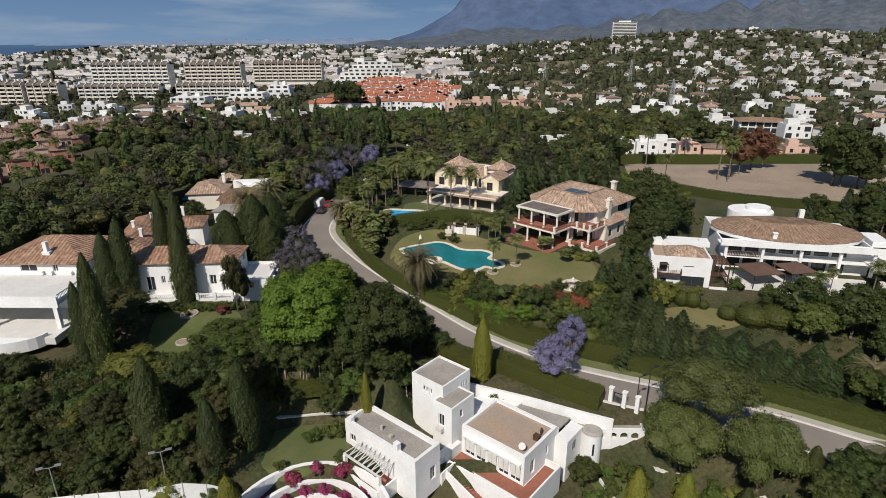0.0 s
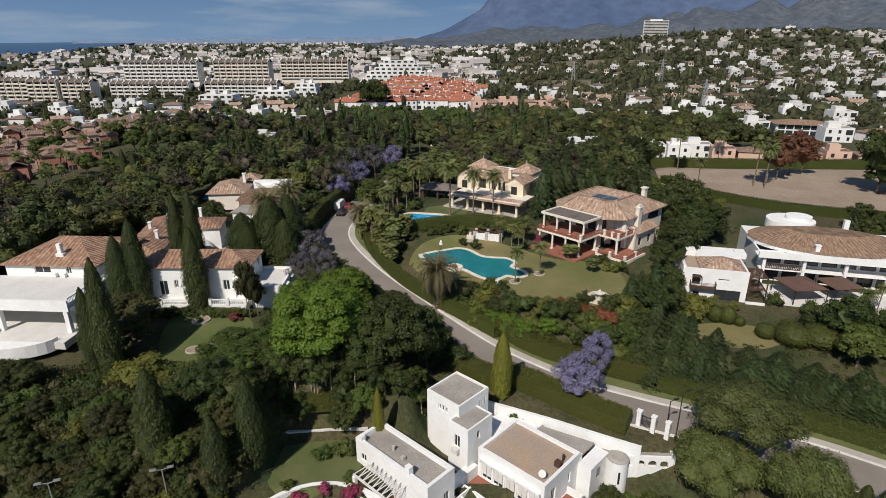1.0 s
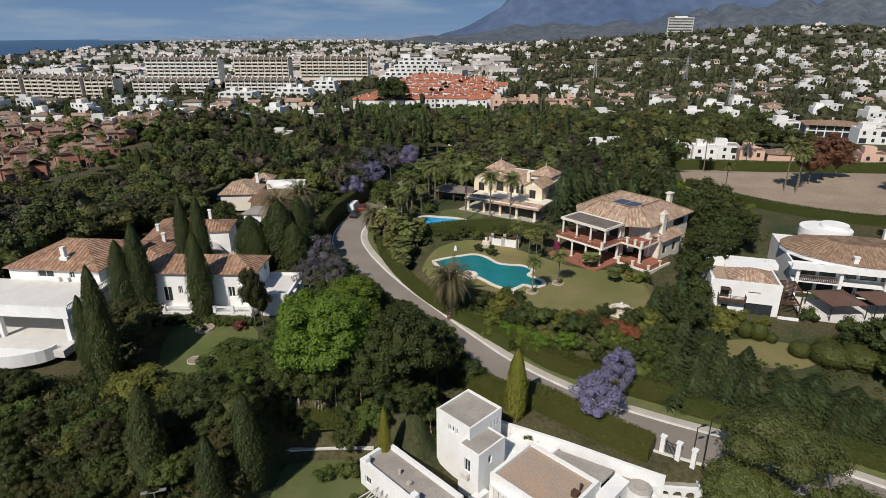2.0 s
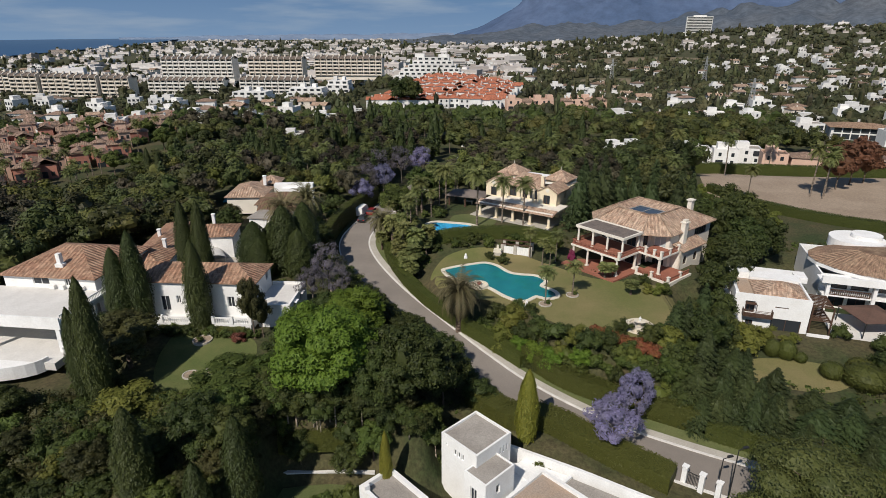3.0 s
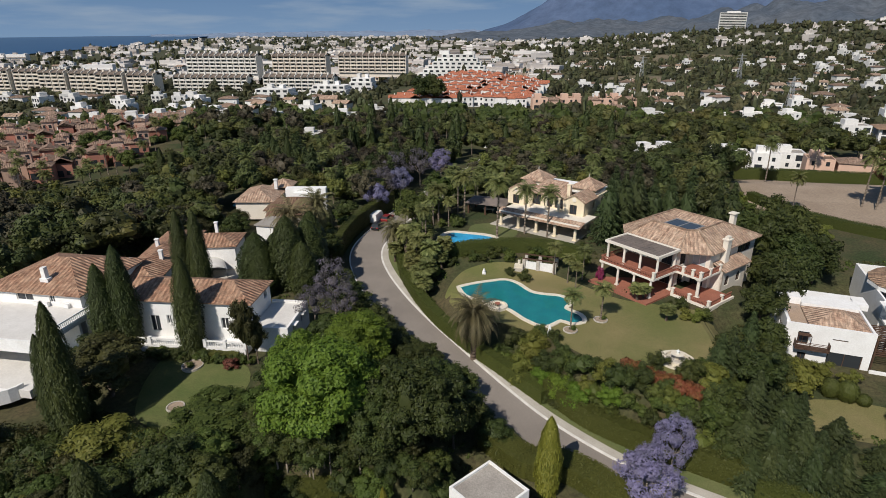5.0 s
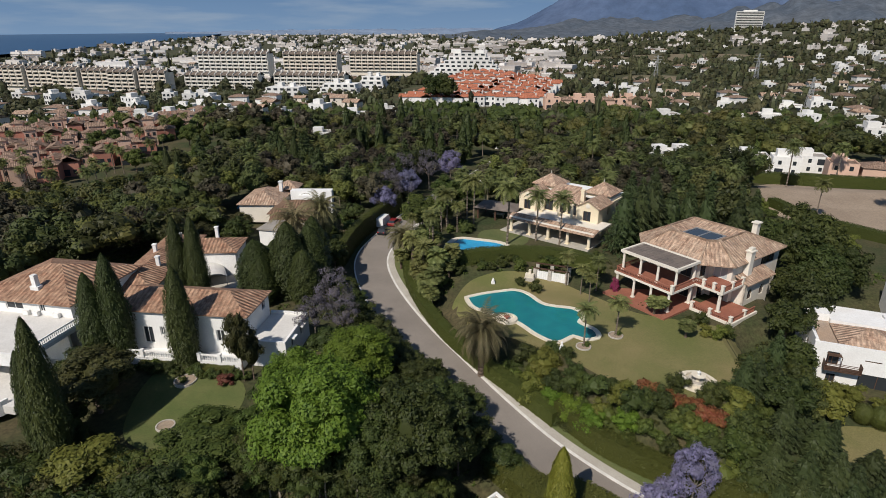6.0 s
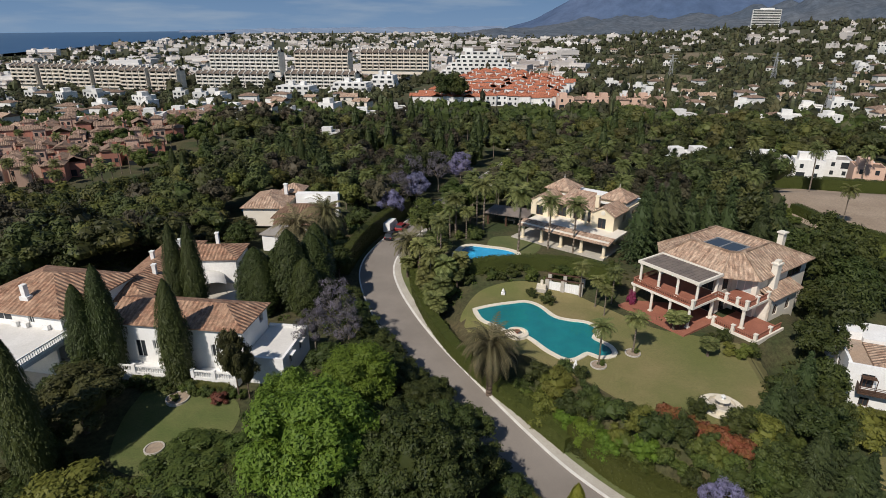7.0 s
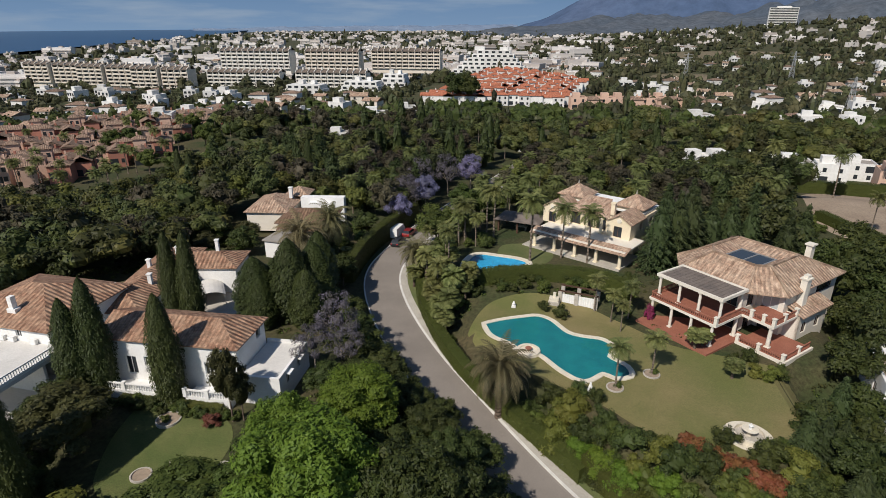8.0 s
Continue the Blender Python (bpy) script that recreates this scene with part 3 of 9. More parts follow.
water = MB().face([(-960, 880, -9), (-1640, 2660, -9), (-4890, 2660, -9), (-4890, -1400, -9), (-92, -1400, -9)])
water.face([(-1640, 2660, -9), (-2480, 4860, 14), (-4890, 4860, 14), (-4890, 2660, -9)])
SEA = surf("sea_water", (0.010, 0.045, 0.11), (0.014, 0.055, 0.125), 0.004, 0.35, 0.2, 0.3, 0.15, spec=0.4)
solid("sea", water, SEA, "deep blue sea beyond the coast", "sea", kind="structure")
# Aerial haze is put into the base colours of these distant ranges.
HAZECOAST = surf("haze_blue_coast", (0.16, 0.21, 0.29), (0.19, 0.24, 0.32), 0.004, 1.0, 0.3, 0.03, 0.15, spec=0.0)
HAZEROCK = surf("haze_blue_mountain", (0.066, 0.100, 0.170), (0.085, 0.118, 0.190), 0.002, 1.0, 0.6, 0.012, 0.22, spec=0.0)
HAZEHILLS = surf("far_hills", (0.078, 0.098, 0.125), (0.105, 0.118, 0.135), 0.004, 1.0, 0.6, 0.03, 0.35, spec=0.0)


def range_of_hills(name, r0, r1, azs, hs, material, label, rough=0.1):
    """A chain of hills far off: rises from r0 to a crest and falls to r1; crest heights by bearing."""
    na, nr = 260, 22
    A, T = np.meshgrid(np.radians(np.linspace(azs[0], azs[-1], na)), np.linspace(0, 1, nr))
    crest = np.interp(np.degrees(A), azs, hs)
    up = np.sin(np.clip(T / 0.75, 0, 1) * math.pi / 2) * np.where(T > 0.75, 1 - (T - 0.75) * 1.2, 1)
    nz = np.array([noise.fractal(Vector((a * 26, t * 5, 3.1)), 1.0, 2.0, 6) for a, t in zip(A.ravel(), T.ravel())]).reshape(A.shape)
    R = r0 + (r1 - r0) * T
    Zm = -8 + up * crest * (1 + rough * nz) + up * nz * 14
    co = np.stack([R * np.sin(A), R * np.cos(A), Zm], -1).reshape(-1, 3)
    ix = np.arange(A.size).reshape(A.shape)
    q = np.stack([ix[:-1, :-1], ix[:-1, 1:], ix[1:, 1:], ix[1:, :-1]], -1).reshape(-1, 4)
    return tagged(new(name, np_mesh(name, co, q, material, True)), label, "mountain", kind="structure")


range_of_hills("backdrop_mountain", 3700, 4850, [-6, -4, -1, 2, 4, 6, 9, 13, 17, 22, 28, 36, 48, 62], [8, 30, 110, 250, 370, 430, 420, 400, 360, 370, 400, 430, 420, 380], HAZEROCK, "hazy blue mountain range on the horizon")
range_of_hills("backdrop_hills", 2600, 3650, [-9, -5, -2, 2, 6, 10, 14, 20, 26, 34, 46, 60], [6, 30, 40, 70, 95, 80, 100, 150, 190, 210, 210, 190], HAZEHILLS, "low scrubby foothills before the mountains", 0.2)
range_of_hills("backdrop_coast", 4300, 4880, [-33, -28, -22, -16, -10, -4], [20, 26, 33, 37, 42, 44], HAZECOAST, "low hazy hills along the coast", 0.04)


# sky and cloud at the end of the view
m = bpy.data.materials.new("distant_sky")
m.use_nodes = True
nn, ll = m.node_tree.nodes, m.node_tree.links
nn.remove(nn["Principled BSDF"])
em = nn.new("ShaderNodeEmission")
tc = nn.new("ShaderNodeTexCoord")
mp = nn.new("ShaderNodeMapping"); mp.inputs["Scale"].default_value = (0.0011, 0.0011, 0.0085)
cl = nn.new("ShaderNodeTexNoise"); cl.inputs["Scale"].default_value = 1.0; cl.inputs["Detail"].default_value = 6; cl.inputs["Roughness"].default_value = 0.55
ll.new(tc.outputs["Object"], mp.inputs["Vector"]); ll.new(mp.outputs[0], cl.inputs["Vector"])
mr = nn.new("ShaderNodeMapRange"); mr.inputs[1].default_value, mr.inputs[2].default_value = 0.46, 0.74
ll.new(cl.outputs["Fac"], mr.inputs[0])
sep = nn.new("ShaderNodeSeparateXYZ"); ll.new(tc.outputs["Object"], sep.inputs[0])
hz = nn.new("ShaderNodeMapRange"); hz.inputs[1].default_value, hz.inputs[2].default_value = 0.0, 420.0
ll.new(sep.outputs[2], hz.inputs[0])
base = nn.new("ShaderNodeMix"); base.data_type = "RGBA"; base.inputs["A"].default_value, base.inputs["B"].default_value = (0.185, 0.290, 0.445, 1), (0.105, 0.200, 0.362, 1)
ll.new(hz.outputs[0], base.inputs["Factor"])
mx = nn.new("ShaderNodeMix"); mx.data_type = "RGBA"; mx.inputs["B"].default_value = (0.27, 0.35, 0.46, 1)
ll.new(mr.outputs[0], mx.inputs["Factor"]); ll.new(base.outputs["Result"], mx.inputs["A"])
ll.new(mx.outputs["Result"], em.inputs["Color"])
ll.new(em.outputs[0], nn["Material Output"].inputs["Surface"])
sb = MB()
for k in range(40):
    a, b = radians(-75 + 3.75 * k), radians(-75 + 3.75 * (k + 1))
    sb.face([(4930 * math.sin(a), 4930 * math.cos(a), -60), (4930 * math.sin(b), 4930 * math.cos(b), -60), (4930 * math.sin(b), 4930 * math.cos(b), 900), (4930 * math.sin(a), 4930 * math.cos(a), 900)])
solid("backdrop_sky", sb, m, "pale blue sky with thin cloud low over the horizon", "sky", kind="structure")


# ---- pools ----
def pool(name, outline, z, depth, tile, label, coping=0.7):
    """A pool: tiled basin, stone coping round it and still water a hand below the rim."""
    inner = [(q.x, q.y) for q in catmull(list(outline) + [outline[0]], 0.6)[:-1]]
    n = len(inner)
    if sum(inner[k][0] * inner[(k + 1) % n][1] - inner[(k + 1) % n][0] * inner[k][1] for k in range(n)) < 0:
        inner.reverse()
    outer = []
    for i in range(n):
        a, b = Vector(inner[i - 1]), Vector(inner[(i + 1) % n])
        d = (b - a).normalized()
        s = Vector((d.y, -d.x))
        outer.append(tuple(Vector(inner[i]) + s * coping))
    t = thing(name, label, "swimming pool", pose(0, 0, z))
    mb = MB()
    for i in range(n):
        j = (i + 1) % n
        mb.face([(*outer[i], 0.18), (*outer[j], 0.18), (*inner[j], 0.18), (*inner[i], 0.18)])
        mb.face([(*inner[i], 0.18), (*inner[j], 0.18), (*inner[j], 0.06), (*inner[i], 0.06)])
        mb.face([(*outer[j], 0.18), (*outer[i], 0.18), (*outer[i], -0.3), (*outer[j], -0.3)])
    part("coping", mb, COPING, t, "pale sandstone coping")
    wb = MB()
    wb.face([(*p, 0.075) for p in inner])
    part("basin", wb, tile, t, "blue-green tiled basin seen through the water")
    sb = MB()
    sb.face([(*p, 0.10) for p in inner])
    w = part("water", sb, WATER, t, "clear still water")
    w.visible_shadow = False
    return t


WATER = plain("pool_water", (0.55, 0.97, 0.96), 0.06, 0.0, 1.0)
WATER.node_tree.nodes["Principled BSDF"].inputs["IOR"].default_value = 1.33

VP = [(-5.6, 113.0), (-3.2, 114.6), (-0.3, 116.0), (1.4, 116.6), (3.2, 115.6), (5.4, 112.6), (7.6, 111.8), (10.0, 111.5), (11.3, 109.7), (10.4, 107.6),
      (12.4, 105.6), (12.6, 103.8), (11.0, 103.2), (9.6, 103.9), (7.4, 101.9), (5.0, 103.4), (2.2, 106.6), (0.2, 106.4), (-1.6, 108.6), (-4.2, 110.2)]
pool("swimming_pool", VP, 0.0, 1.4, POOLWALL, "free-form turquoise pool with scalloped pale stone coping")
pool("swimming_pool", [(-10.8, 128.6), (-9.0, 127.6), (-6.4, 127.4), (-3.6, 129.8), (-1.2, 132.0), (-2.6, 133.6), (-6.4, 134.4), (-9.6, 134.6), (-10.8, 131.6)], 1.5, 1.2, POOLBLUE, "small bright-blue pool before the cream villa", 1.1)
# stone island with a table on the pool's edge
isl = thing("stone_island", "round stone island with a seat ring on the pool edge", "pool island", pose(0.6, 106.9, 0.0))
part("base", MB().cyl(0, 0, 1.55, 1.55, -0.2, 0.24, 24), COPING, isl)
ring = MB()
for k in range(24):
    a, b = 2 * math.pi * k / 24, 2 * math.pi * (k + 1) / 24
    ring.prism([(1.5 * math.cos(a), 1.5 * math.sin(a)), (1.5 * math.cos(b), 1.5 * math.sin(b)), (1.15 * math.cos(b), 1.15 * math.sin(b)), (1.15 * math.cos(a), 1.15 * math.sin(a))], 0.24, 0.42)
ring.weld = True
part("seat_ring", ring, COPING, isl)
part("table", MB().cyl(0, 0, 0.12, 0.12, 0.24, 0.6, 8).cyl(0, 0, 0.42, 0.42, 0.6, 0.68, 14), REDFLOOR, isl, "small red-brown table")


# ---- the villa with the columned terraces ----
def column(parent, x, y, z0, z1, r=0.2, mat=None):
    mb = MB().box(x - r * 1.3, x + r * 1.3, y - r * 1.3, y + r * 1.3, z0, z0 + 0.18).cyl(x, y, r, r * 0.9, z0 + 0.18, z1 - 0.16, 12).box(x - r * 1.3, x + r * 1.3, y - r * 1.3, y + r * 1.3, z1 - 0.16, z1)
    return part("column", mb, mat or OFFWHITE, parent)


def railing(parent, pts, z, h=0.75, mat=None, posts=None):
    """A low balustrade through the points: base rail, balusters and top rail."""
    mb = MB()
    for a, b in zip(pts, pts[1:]):
        a, b = Vector(a), Vector(b)
        L = (b - a).length
        mb.bar((a.x, a.y, z + h), (b.x, b.y, z + h), 0.14)
        mb.bar((a.x, a.y, z + 0.08), (b.x, b.y, z + 0.08), 0.12)
        for k in range(int(L / 0.28)):
            p = a.lerp(b, (k + 0.5) / int(L / 0.28))
            mb.bar((p.x, p.y, z + 0.1), (p.x, p.y, z + h), 0.08)
    return part("balustrade", mb, mat or REDFLOOR, parent)


def build_villa():
    v = thing("villa", "two-storey cream villa with columned terraces and tiled hip roof", "house", pose(17.5, 119.6, 0, 0, 0, -46))
    part("terrace", MB().box(-0.6, 10.4, -3.0, 6, -0.6, 0.3), REDFLOOR, v, "terracotta-tiled ground terrace")
    part("terrace", MB().box(10.402, 16.6, 3.2, 10, -2.6, 0.3), REDFLOOR, v, "raised terracotta side terrace")
    part("retaining_wall", MB().wall("x", 3.19, -1, 10.4, 16.9, -3.2, 0.42, 0.25, [(14.4, 15.6, -3.2, -0.9)]).wall("y", 16.9, 1, 3.4, 10, -3.2, 0.42, 0.25), OFFWHITE, v)
    window(v, "x", 3.19, -1, 14.4, 15.6, -3.2, -0.9, 1)
    part("floor_slab", MB().box(-0.2, 9.9, -1.1, 6, 3.28, 3.6).box(9.9, 14.1, 4.7, 10.4, 3.28, 3.6), OFFWHITE, v)
    part("terrace_paving", MB().box(-0.1, 9.8, -1.0, 5.9, 3.6, 3.62).box(9.8, 14.0, 4.8, 10.3, 3.6, 3.62), REDFLOOR, v, "terracotta paving of the upper terrace")
    for x in (0.2, 3.3, 6.3, 9.3):
        column(v, x, -0.75, 0.3, 3.28)
        column(v, x, 0.35, 3.62, 6.45)
    for x, y in ((9.4, 4.4), (13.6, 5.1), (11.4, 9.9)):
        column(v, x, y, 0.3, 3.28, 0.26)
    for x, y in ((0.2, 5.4), (9.0, 5.4)):
        column(v, x, y, 3.62, 6.45, 0.26)
    railing(v, [(0.0, 5.5), (0.0, -0.9), (9.7, -0.9), (9.7, 4.9), (13.9, 4.9), (13.9, 10.2)], 3.62)
    railing(v, [(10.5, 3.4), (16.5, 3.4), (16.5, 9.8)], 0.3)
    for x, y, z in ((9.7, -0.9, 3.62), (11.0, 4.9, 3.62), (12.6, 4.9, 3.62), (13.9, 4.9, 3.62), (13.9, 7.4, 3.62), (13.9, 10.2, 3.62), (10.6, 3.4, 0.3), (13.4, 3.4, 0.3), (16.5, 3.4, 0.3), (16.5, 7.0, 0.3)):
        part("pedestal", MB().box(x - 0.2, x + 0.2, y - 0.2, y + 0.2, z, z + 0.95).box(x - 0.26, x + 0.26, y - 0.26, y + 0.26, z + 0.95, z + 1.05), OFFWHITE, v, "white balustrade pedestal")
    fr = MB().box(-0.3, 9.6, 0.0, 0.3, 6.45, 6.85).box(-0.3, 9.6, 5.4, 5.7, 6.45, 6.85).box(-0.3, 0.0, 0.3, 5.4, 6.45, 6.85).box(9.3, 9.6, 0.3, 5.4, 6.45, 6.85)
    per = part("pergola_frame", fr, OFFWHITE, v, "white pergola beams")
    for k in range(14):
        a = 0.05 + k * 0.66
        part("slat", MB().box(a, a + 0.6, 0.3, 5.4, 6.62, 6.70), AWNING, per)
    # body: ground floor and upper floor with openings
    low_ops = [(1.0, 2.6, 0.3, 2.7), (3.6, 5.4, 0.3, 2.7), (6.4, 8.4, 0.3, 2.7)]
    up_ops = [(1.0, 2.8, 3.6, 5.9), (3.6, 5.6, 3.6, 5.9), (6.4, 8.2, 3.6, 5.9)]
    w = MB()
    w.wall("x", 6.0, -1, 0, 9.0, -0.4, 6.25, 0.3, low_ops + up_ops)
    w.wall("y", 9.0, 1, 6.3, 9.4, 0.3, 6.25, 0.3, [(7.0, 8.6, 0.3, 2.7), (7.0, 8.6, 3.6, 5.7)])
    w.wall("x", 9.4, -1, 9.0, 12.6, 0.3, 6.25, 0.3, [(9.7, 11.9, 3.6, 5.8), (9.7, 11.9, 0.3, 2.7)])
    w.wall("y", 12.6, 1, 9.7, 22.8, -2.4, 6.25, 0.3, [(14.2, 15.4, 4.3, 5.7), (17.6, 21.8, 4.2, 5.9)])
    w.wall("y", 0.0, -1, 6.3, 10.0, -0.4, 6.25, 0.3, [(7.2, 8.6, 4.2, 5.6)])
    w.wall("x", 10.0, -1, -3.2, 0.0, -0.4, 6.25, 0.3)
    w.wall("y", -3.2, -1, 10.3, 22.8, -0.4, 6.25, 0.3, [(13, 14.4, 4.2, 5.6), (17, 18.4, 4.2, 5.6)])
    w.wall("x", 23.1, 1, -3.2, 12.6, -0.4, 6.25, 0.3)
    part("wall", w, OFFWHITE, v)
    part("storey_floor", MB().box(-2.8, 12.2, 10.2, 22.6, 3.3, 3.55).box(0.4, 8.6, 6.4, 10.2, 3.3, 3.55), OFFWHITE, v)
    for a, b, z0, z1 in low_ops + up_ops:
        window(v, "x", 6.0, -1, a, b, z0, z1, 1, WOOD)
    window(v, "y", 9.0, 1, 7.0, 8.6, 0.3, 2.7, 1, WOOD); window(v, "y", 9.0, 1, 7.0, 8.6, 3.6, 5.7, 1, WOOD)
    window(v, "x", 9.4, -1, 9.7, 11.9, 3.6, 5.8, 1, None, CURTAIN); window(v, "x", 9.4, -1, 9.7, 11.9, 0.3, 2.7, 2, WOOD)
    window(v, "y", 12.6, 1, 14.2, 15.4, 4.3, 5.7, 1); window(v, "y", 12.6, 1, 17.6, 21.8, 4.2, 5.9, 4, WOOD)
    window(v, "y", -3.2, -1, 13, 14.4, 4.2, 5.6); window(v, "y", -3.2, -1, 17, 18.4, 4.2, 5.6); window(v, "y", 0.0, -1, 7.2, 8.6, 4.2, 5.6)
    # lower right wing with arched windows under a lean-to roof
    wing = MB().wall("y", 14.4, 1, 10.4, 17.6, -2.6, 3.6, 0.3, [(11.4, 12.6, 0.8, 2.5), (14.8, 16.0, 0.8, 2.5)]).wall("x", 10.4, -1, 12.6, 14.4, -2.6, 3.6, 0.28).wall("x", 17.6, 1, 12.6, 14.4, -2.6, 3.6, 0.28)
    for c in (12.0, 15.4):
        for k in range(6):
            a0, a1 = math.pi * k / 6, math.pi * (k + 1) / 6
            ys = [c - 0.6 * math.cos(a0), c - 0.6 * math.cos(a1)]
            zt = min(2.5 - 0.6 + 0.6 * math.sin(a0), 2.5 - 0.6 + 0.6 * math.sin(a1))
            wing.box(14.1, 14.4, ys[0], ys[1], zt, 2.5)
    part("side_wing", wing, OFFWHITE, v)
    window(v, "y", 14.4, 1, 11.4, 12.6, 0.8, 2.5, 1, WOOD); window(v, "y", 14.4, 1, 14.8, 16.0, 0.8, 2.5, 1, WOOD)
    part("side_roof", MB().slope([(14.9, 10.2, 3.55), (14.9, 18.2, 3.55), (12.65, 18.2, 4.5), (12.65, 10.2, 4.5)]), VILLATILE, v, "lean-to roof of weathered tiles")
    # ring-shaped hip roof round a roof light
    E = [(-0.7, 5.5), (9.4, 5.5), (13.3, 8.8), (13.3, 23.6), (-3.9, 23.6), (-3.9, 9.4)]
    z0, z1, z2 = 6.3, 8.9, 8.1
    R = [(2.0, 9.0), (8.2, 9.0), (9.4, 10.4), (9.4, 17.6), (0.6, 17.6), (0.6, 11.0)]
    S = [(2.8, 10.2), (7.6, 10.2), (7.6, 10.2), (7.6, 15.0), (2.8, 15.0), (2.8, 10.2)]
    rf = MB()
    for k in range(6):
        j = (k + 1) % 6
        rf.slope([(*E[k], z0), (*E[j], z0), (*R[j], z1), (*R[k], z1)])
        inner = [(*S[k], z2)] if S[k] == S[j] else [(*S[j], z2), (*S[k], z2)]
        rf.slope([(*R[k], z1 + 0.004), (*R[j], z1 + 0.004)] + inner, 0.1)
    part("roof", rf, VILLATILE, v, "weathered terracotta hip roof")
    rl = part("roof_light", MB().box(2.7, 7.7, 10.1, 15.1, 7.9, 8.14).box(2.6, 7.8, 10.0, 10.2, 8.14, 8.26).box(2.6, 7.8, 15.0, 15.2, 8.14, 8.26).box(2.6, 2.8, 10.2, 15.0, 8.14, 8.26).box(7.6, 7.8, 10.2, 15.0, 8.14, 8.26).box(5.1, 5.3, 10.2, 15.0, 8.14, 8.24), GREYMETAL, v, "large framed roof light")
    part("pane", MB().box(2.85, 5.05, 10.25, 14.95, 8.15, 8.19), DARKGLASS, rl)
    part("pane", MB().box(5.35, 7.55, 10.25, 14.95, 8.15, 8.19), DARKGLASS, rl)
    part("chimney", MB().box(12.7, 13.5, 12.2, 13.3, 3.9, 7.9).box(12.55, 13.65, 12.05, 13.45, 7.9, 8.1).box(12.8, 13.4, 12.3, 13.2, 8.1, 8.5), OFFWHITE, v)
    part("chimney", MB().box(8.2, 9.0, 22.0, 23.0, 6.4, 9.2).box(8.0, 9.2, 21.8, 23.2, 9.2, 9.4), OFFWHITE, v)
    # ridge caps
    cap = MB()
    for k in range(6):
        cap.bar((*E[k], z0 + 0.1), (*R[k], z1 + 0.06), 0.24)
        cap.bar((*R[k], z1 + 0.06), (*R[(k + 1) % 6], z1 + 0.06), 0.24)
    part("ridge_tiles", cap, VILLATILE, v)


build_villa()


# ---- the cream villa behind ----
def build_second_villa():
    v = thing("villa", "cream villa with gabled wings and an arcaded terrace", "house", pose(0.0, 140.0, 1.5, 0, 0, -30))
    part("terrace", MB().box(-2.6, 16, -0.3, 8, -0.8, 0.25), PAVING, v)
    part("floor_slab", MB().box(-1.0, 16.5, 0.2, 8, 2.9, 3.25), OFFWHITE, v)
    part("balcony_roof", MB().slope([(-1.3, -0.4, 2.95), (16.8, -0.4, 2.95), (16.8, 2.0, 3.6), (-1.3, 2.0, 3.6)], 0.1), VILLATILE, v)
    for x in (-0.6, 3.4, 7.4, 11.4, 15.6):
        column(v, x, 0.6, 0.25, 2.95, 0.3, CREAM)
    for x in (2.6, 6.4, 9.2):
        column(v, x, 6.2, 3.25, 6.0, 0.25, CREAM)
    ops = [(2.4, 4.2, 3.4, 5.6), (5.0, 6.8, 3.4, 5.6), (7.4, 9.2, 3.4, 5.6)]
    lo = [(1.2, 3.2, 0.25, 2.5), (4.4, 6.8, 0.25, 2.5), (8.0, 10.4, 0.25, 2.5), (11.6, 13.4, 0.25, 2.5)]
    w = MB().wall("x", 8.0, -1, -2.4, 14.6, -0.5, 6.1, 0.3, ops + lo).wall("y", -2.4, -1, 8.3, 19, -0.5, 6.1).wall("y", 14.6, 1, 8.3, 19, -0.5, 6.1, 0.3, [(10, 11.4, 4, 5.4), (14, 15.4, 4, 5.4)]).wall("x", 19.3, 1, -2.4, 14.6, -0.5, 6.1)
    for x0, x1 in ((-2.4, 1.4), (10.4, 14.6)):
        w.wall("x", 6.0, -1, x0, x1, 3.25, 6.1, 0.3, [(x0 + 1.2, x0 + 2.7, 3.4, 5.3)]).wall("y", x0, -1, 6.3, 8.0, 3.25, 6.1, 0.3).wall("y", x1, 1, 6.3, 8.0, 3.25, 6.1, 0.3)
        c = (x0 + x1) / 2
        w.prism([(x0, 6.0), (x1, 6.0), (x1, 6.3), (x0, 6.3)], 6.1, 6.12)
        for k in range(5):
            d = (x1 - x0) / 2 * (1 - k / 5)
            w.box(c - d, c + d, 6.0, 6.3, 6.1 + k * 0.24, 6.1 + (k + 1) * 0.24)
    part("wall", w, CREAM, v)
    for a, b, z0, z1 in ops + lo:
        window(v, "x", 8.0, -1, a, b, z0, z1, 1, WOOD)
    rf = MB()
    for x0, x1 in ((-2.4, 1.4), (10.4, 14.6)):
        window(v, "x", 6.0, -1, x0 + 1.2, x0 + 2.7, 3.4, 5.3, 1, WOOD)
        c = (x0 + x1) / 2
        rf.slope([(x1 + 0.3, 5.7, 6.05), (x1 + 0.3, 12, 6.05), (c, 12, 7.5), (c, 5.7, 7.5)]).slope([(x0 - 0.3, 12, 6.05), (x0 - 0.3, 5.7, 6.05), (c, 5.7, 7.5), (c, 12, 7.5)])
        part("round_window", MB().cyl(0, 0, 0.42, 0.42, 0, 0.12, 18), OFFWHITE, v, "round plaster medallion", pose(c, 5.99, 6.35, 90))
    rf.slope([(1.7, 7.4, 6.0), (10.1, 7.4, 6.0), (8.0, 12.5, 7.9), (3.2, 12.5, 7.9)])
    part("roof", rf, VILLATILE, v)
    part("roof_terrace", MB().box(-2.0, 14.2, 12.2, 19.0, 6.1, 6.5), WHITE, v, "white flat roof between the turrets")
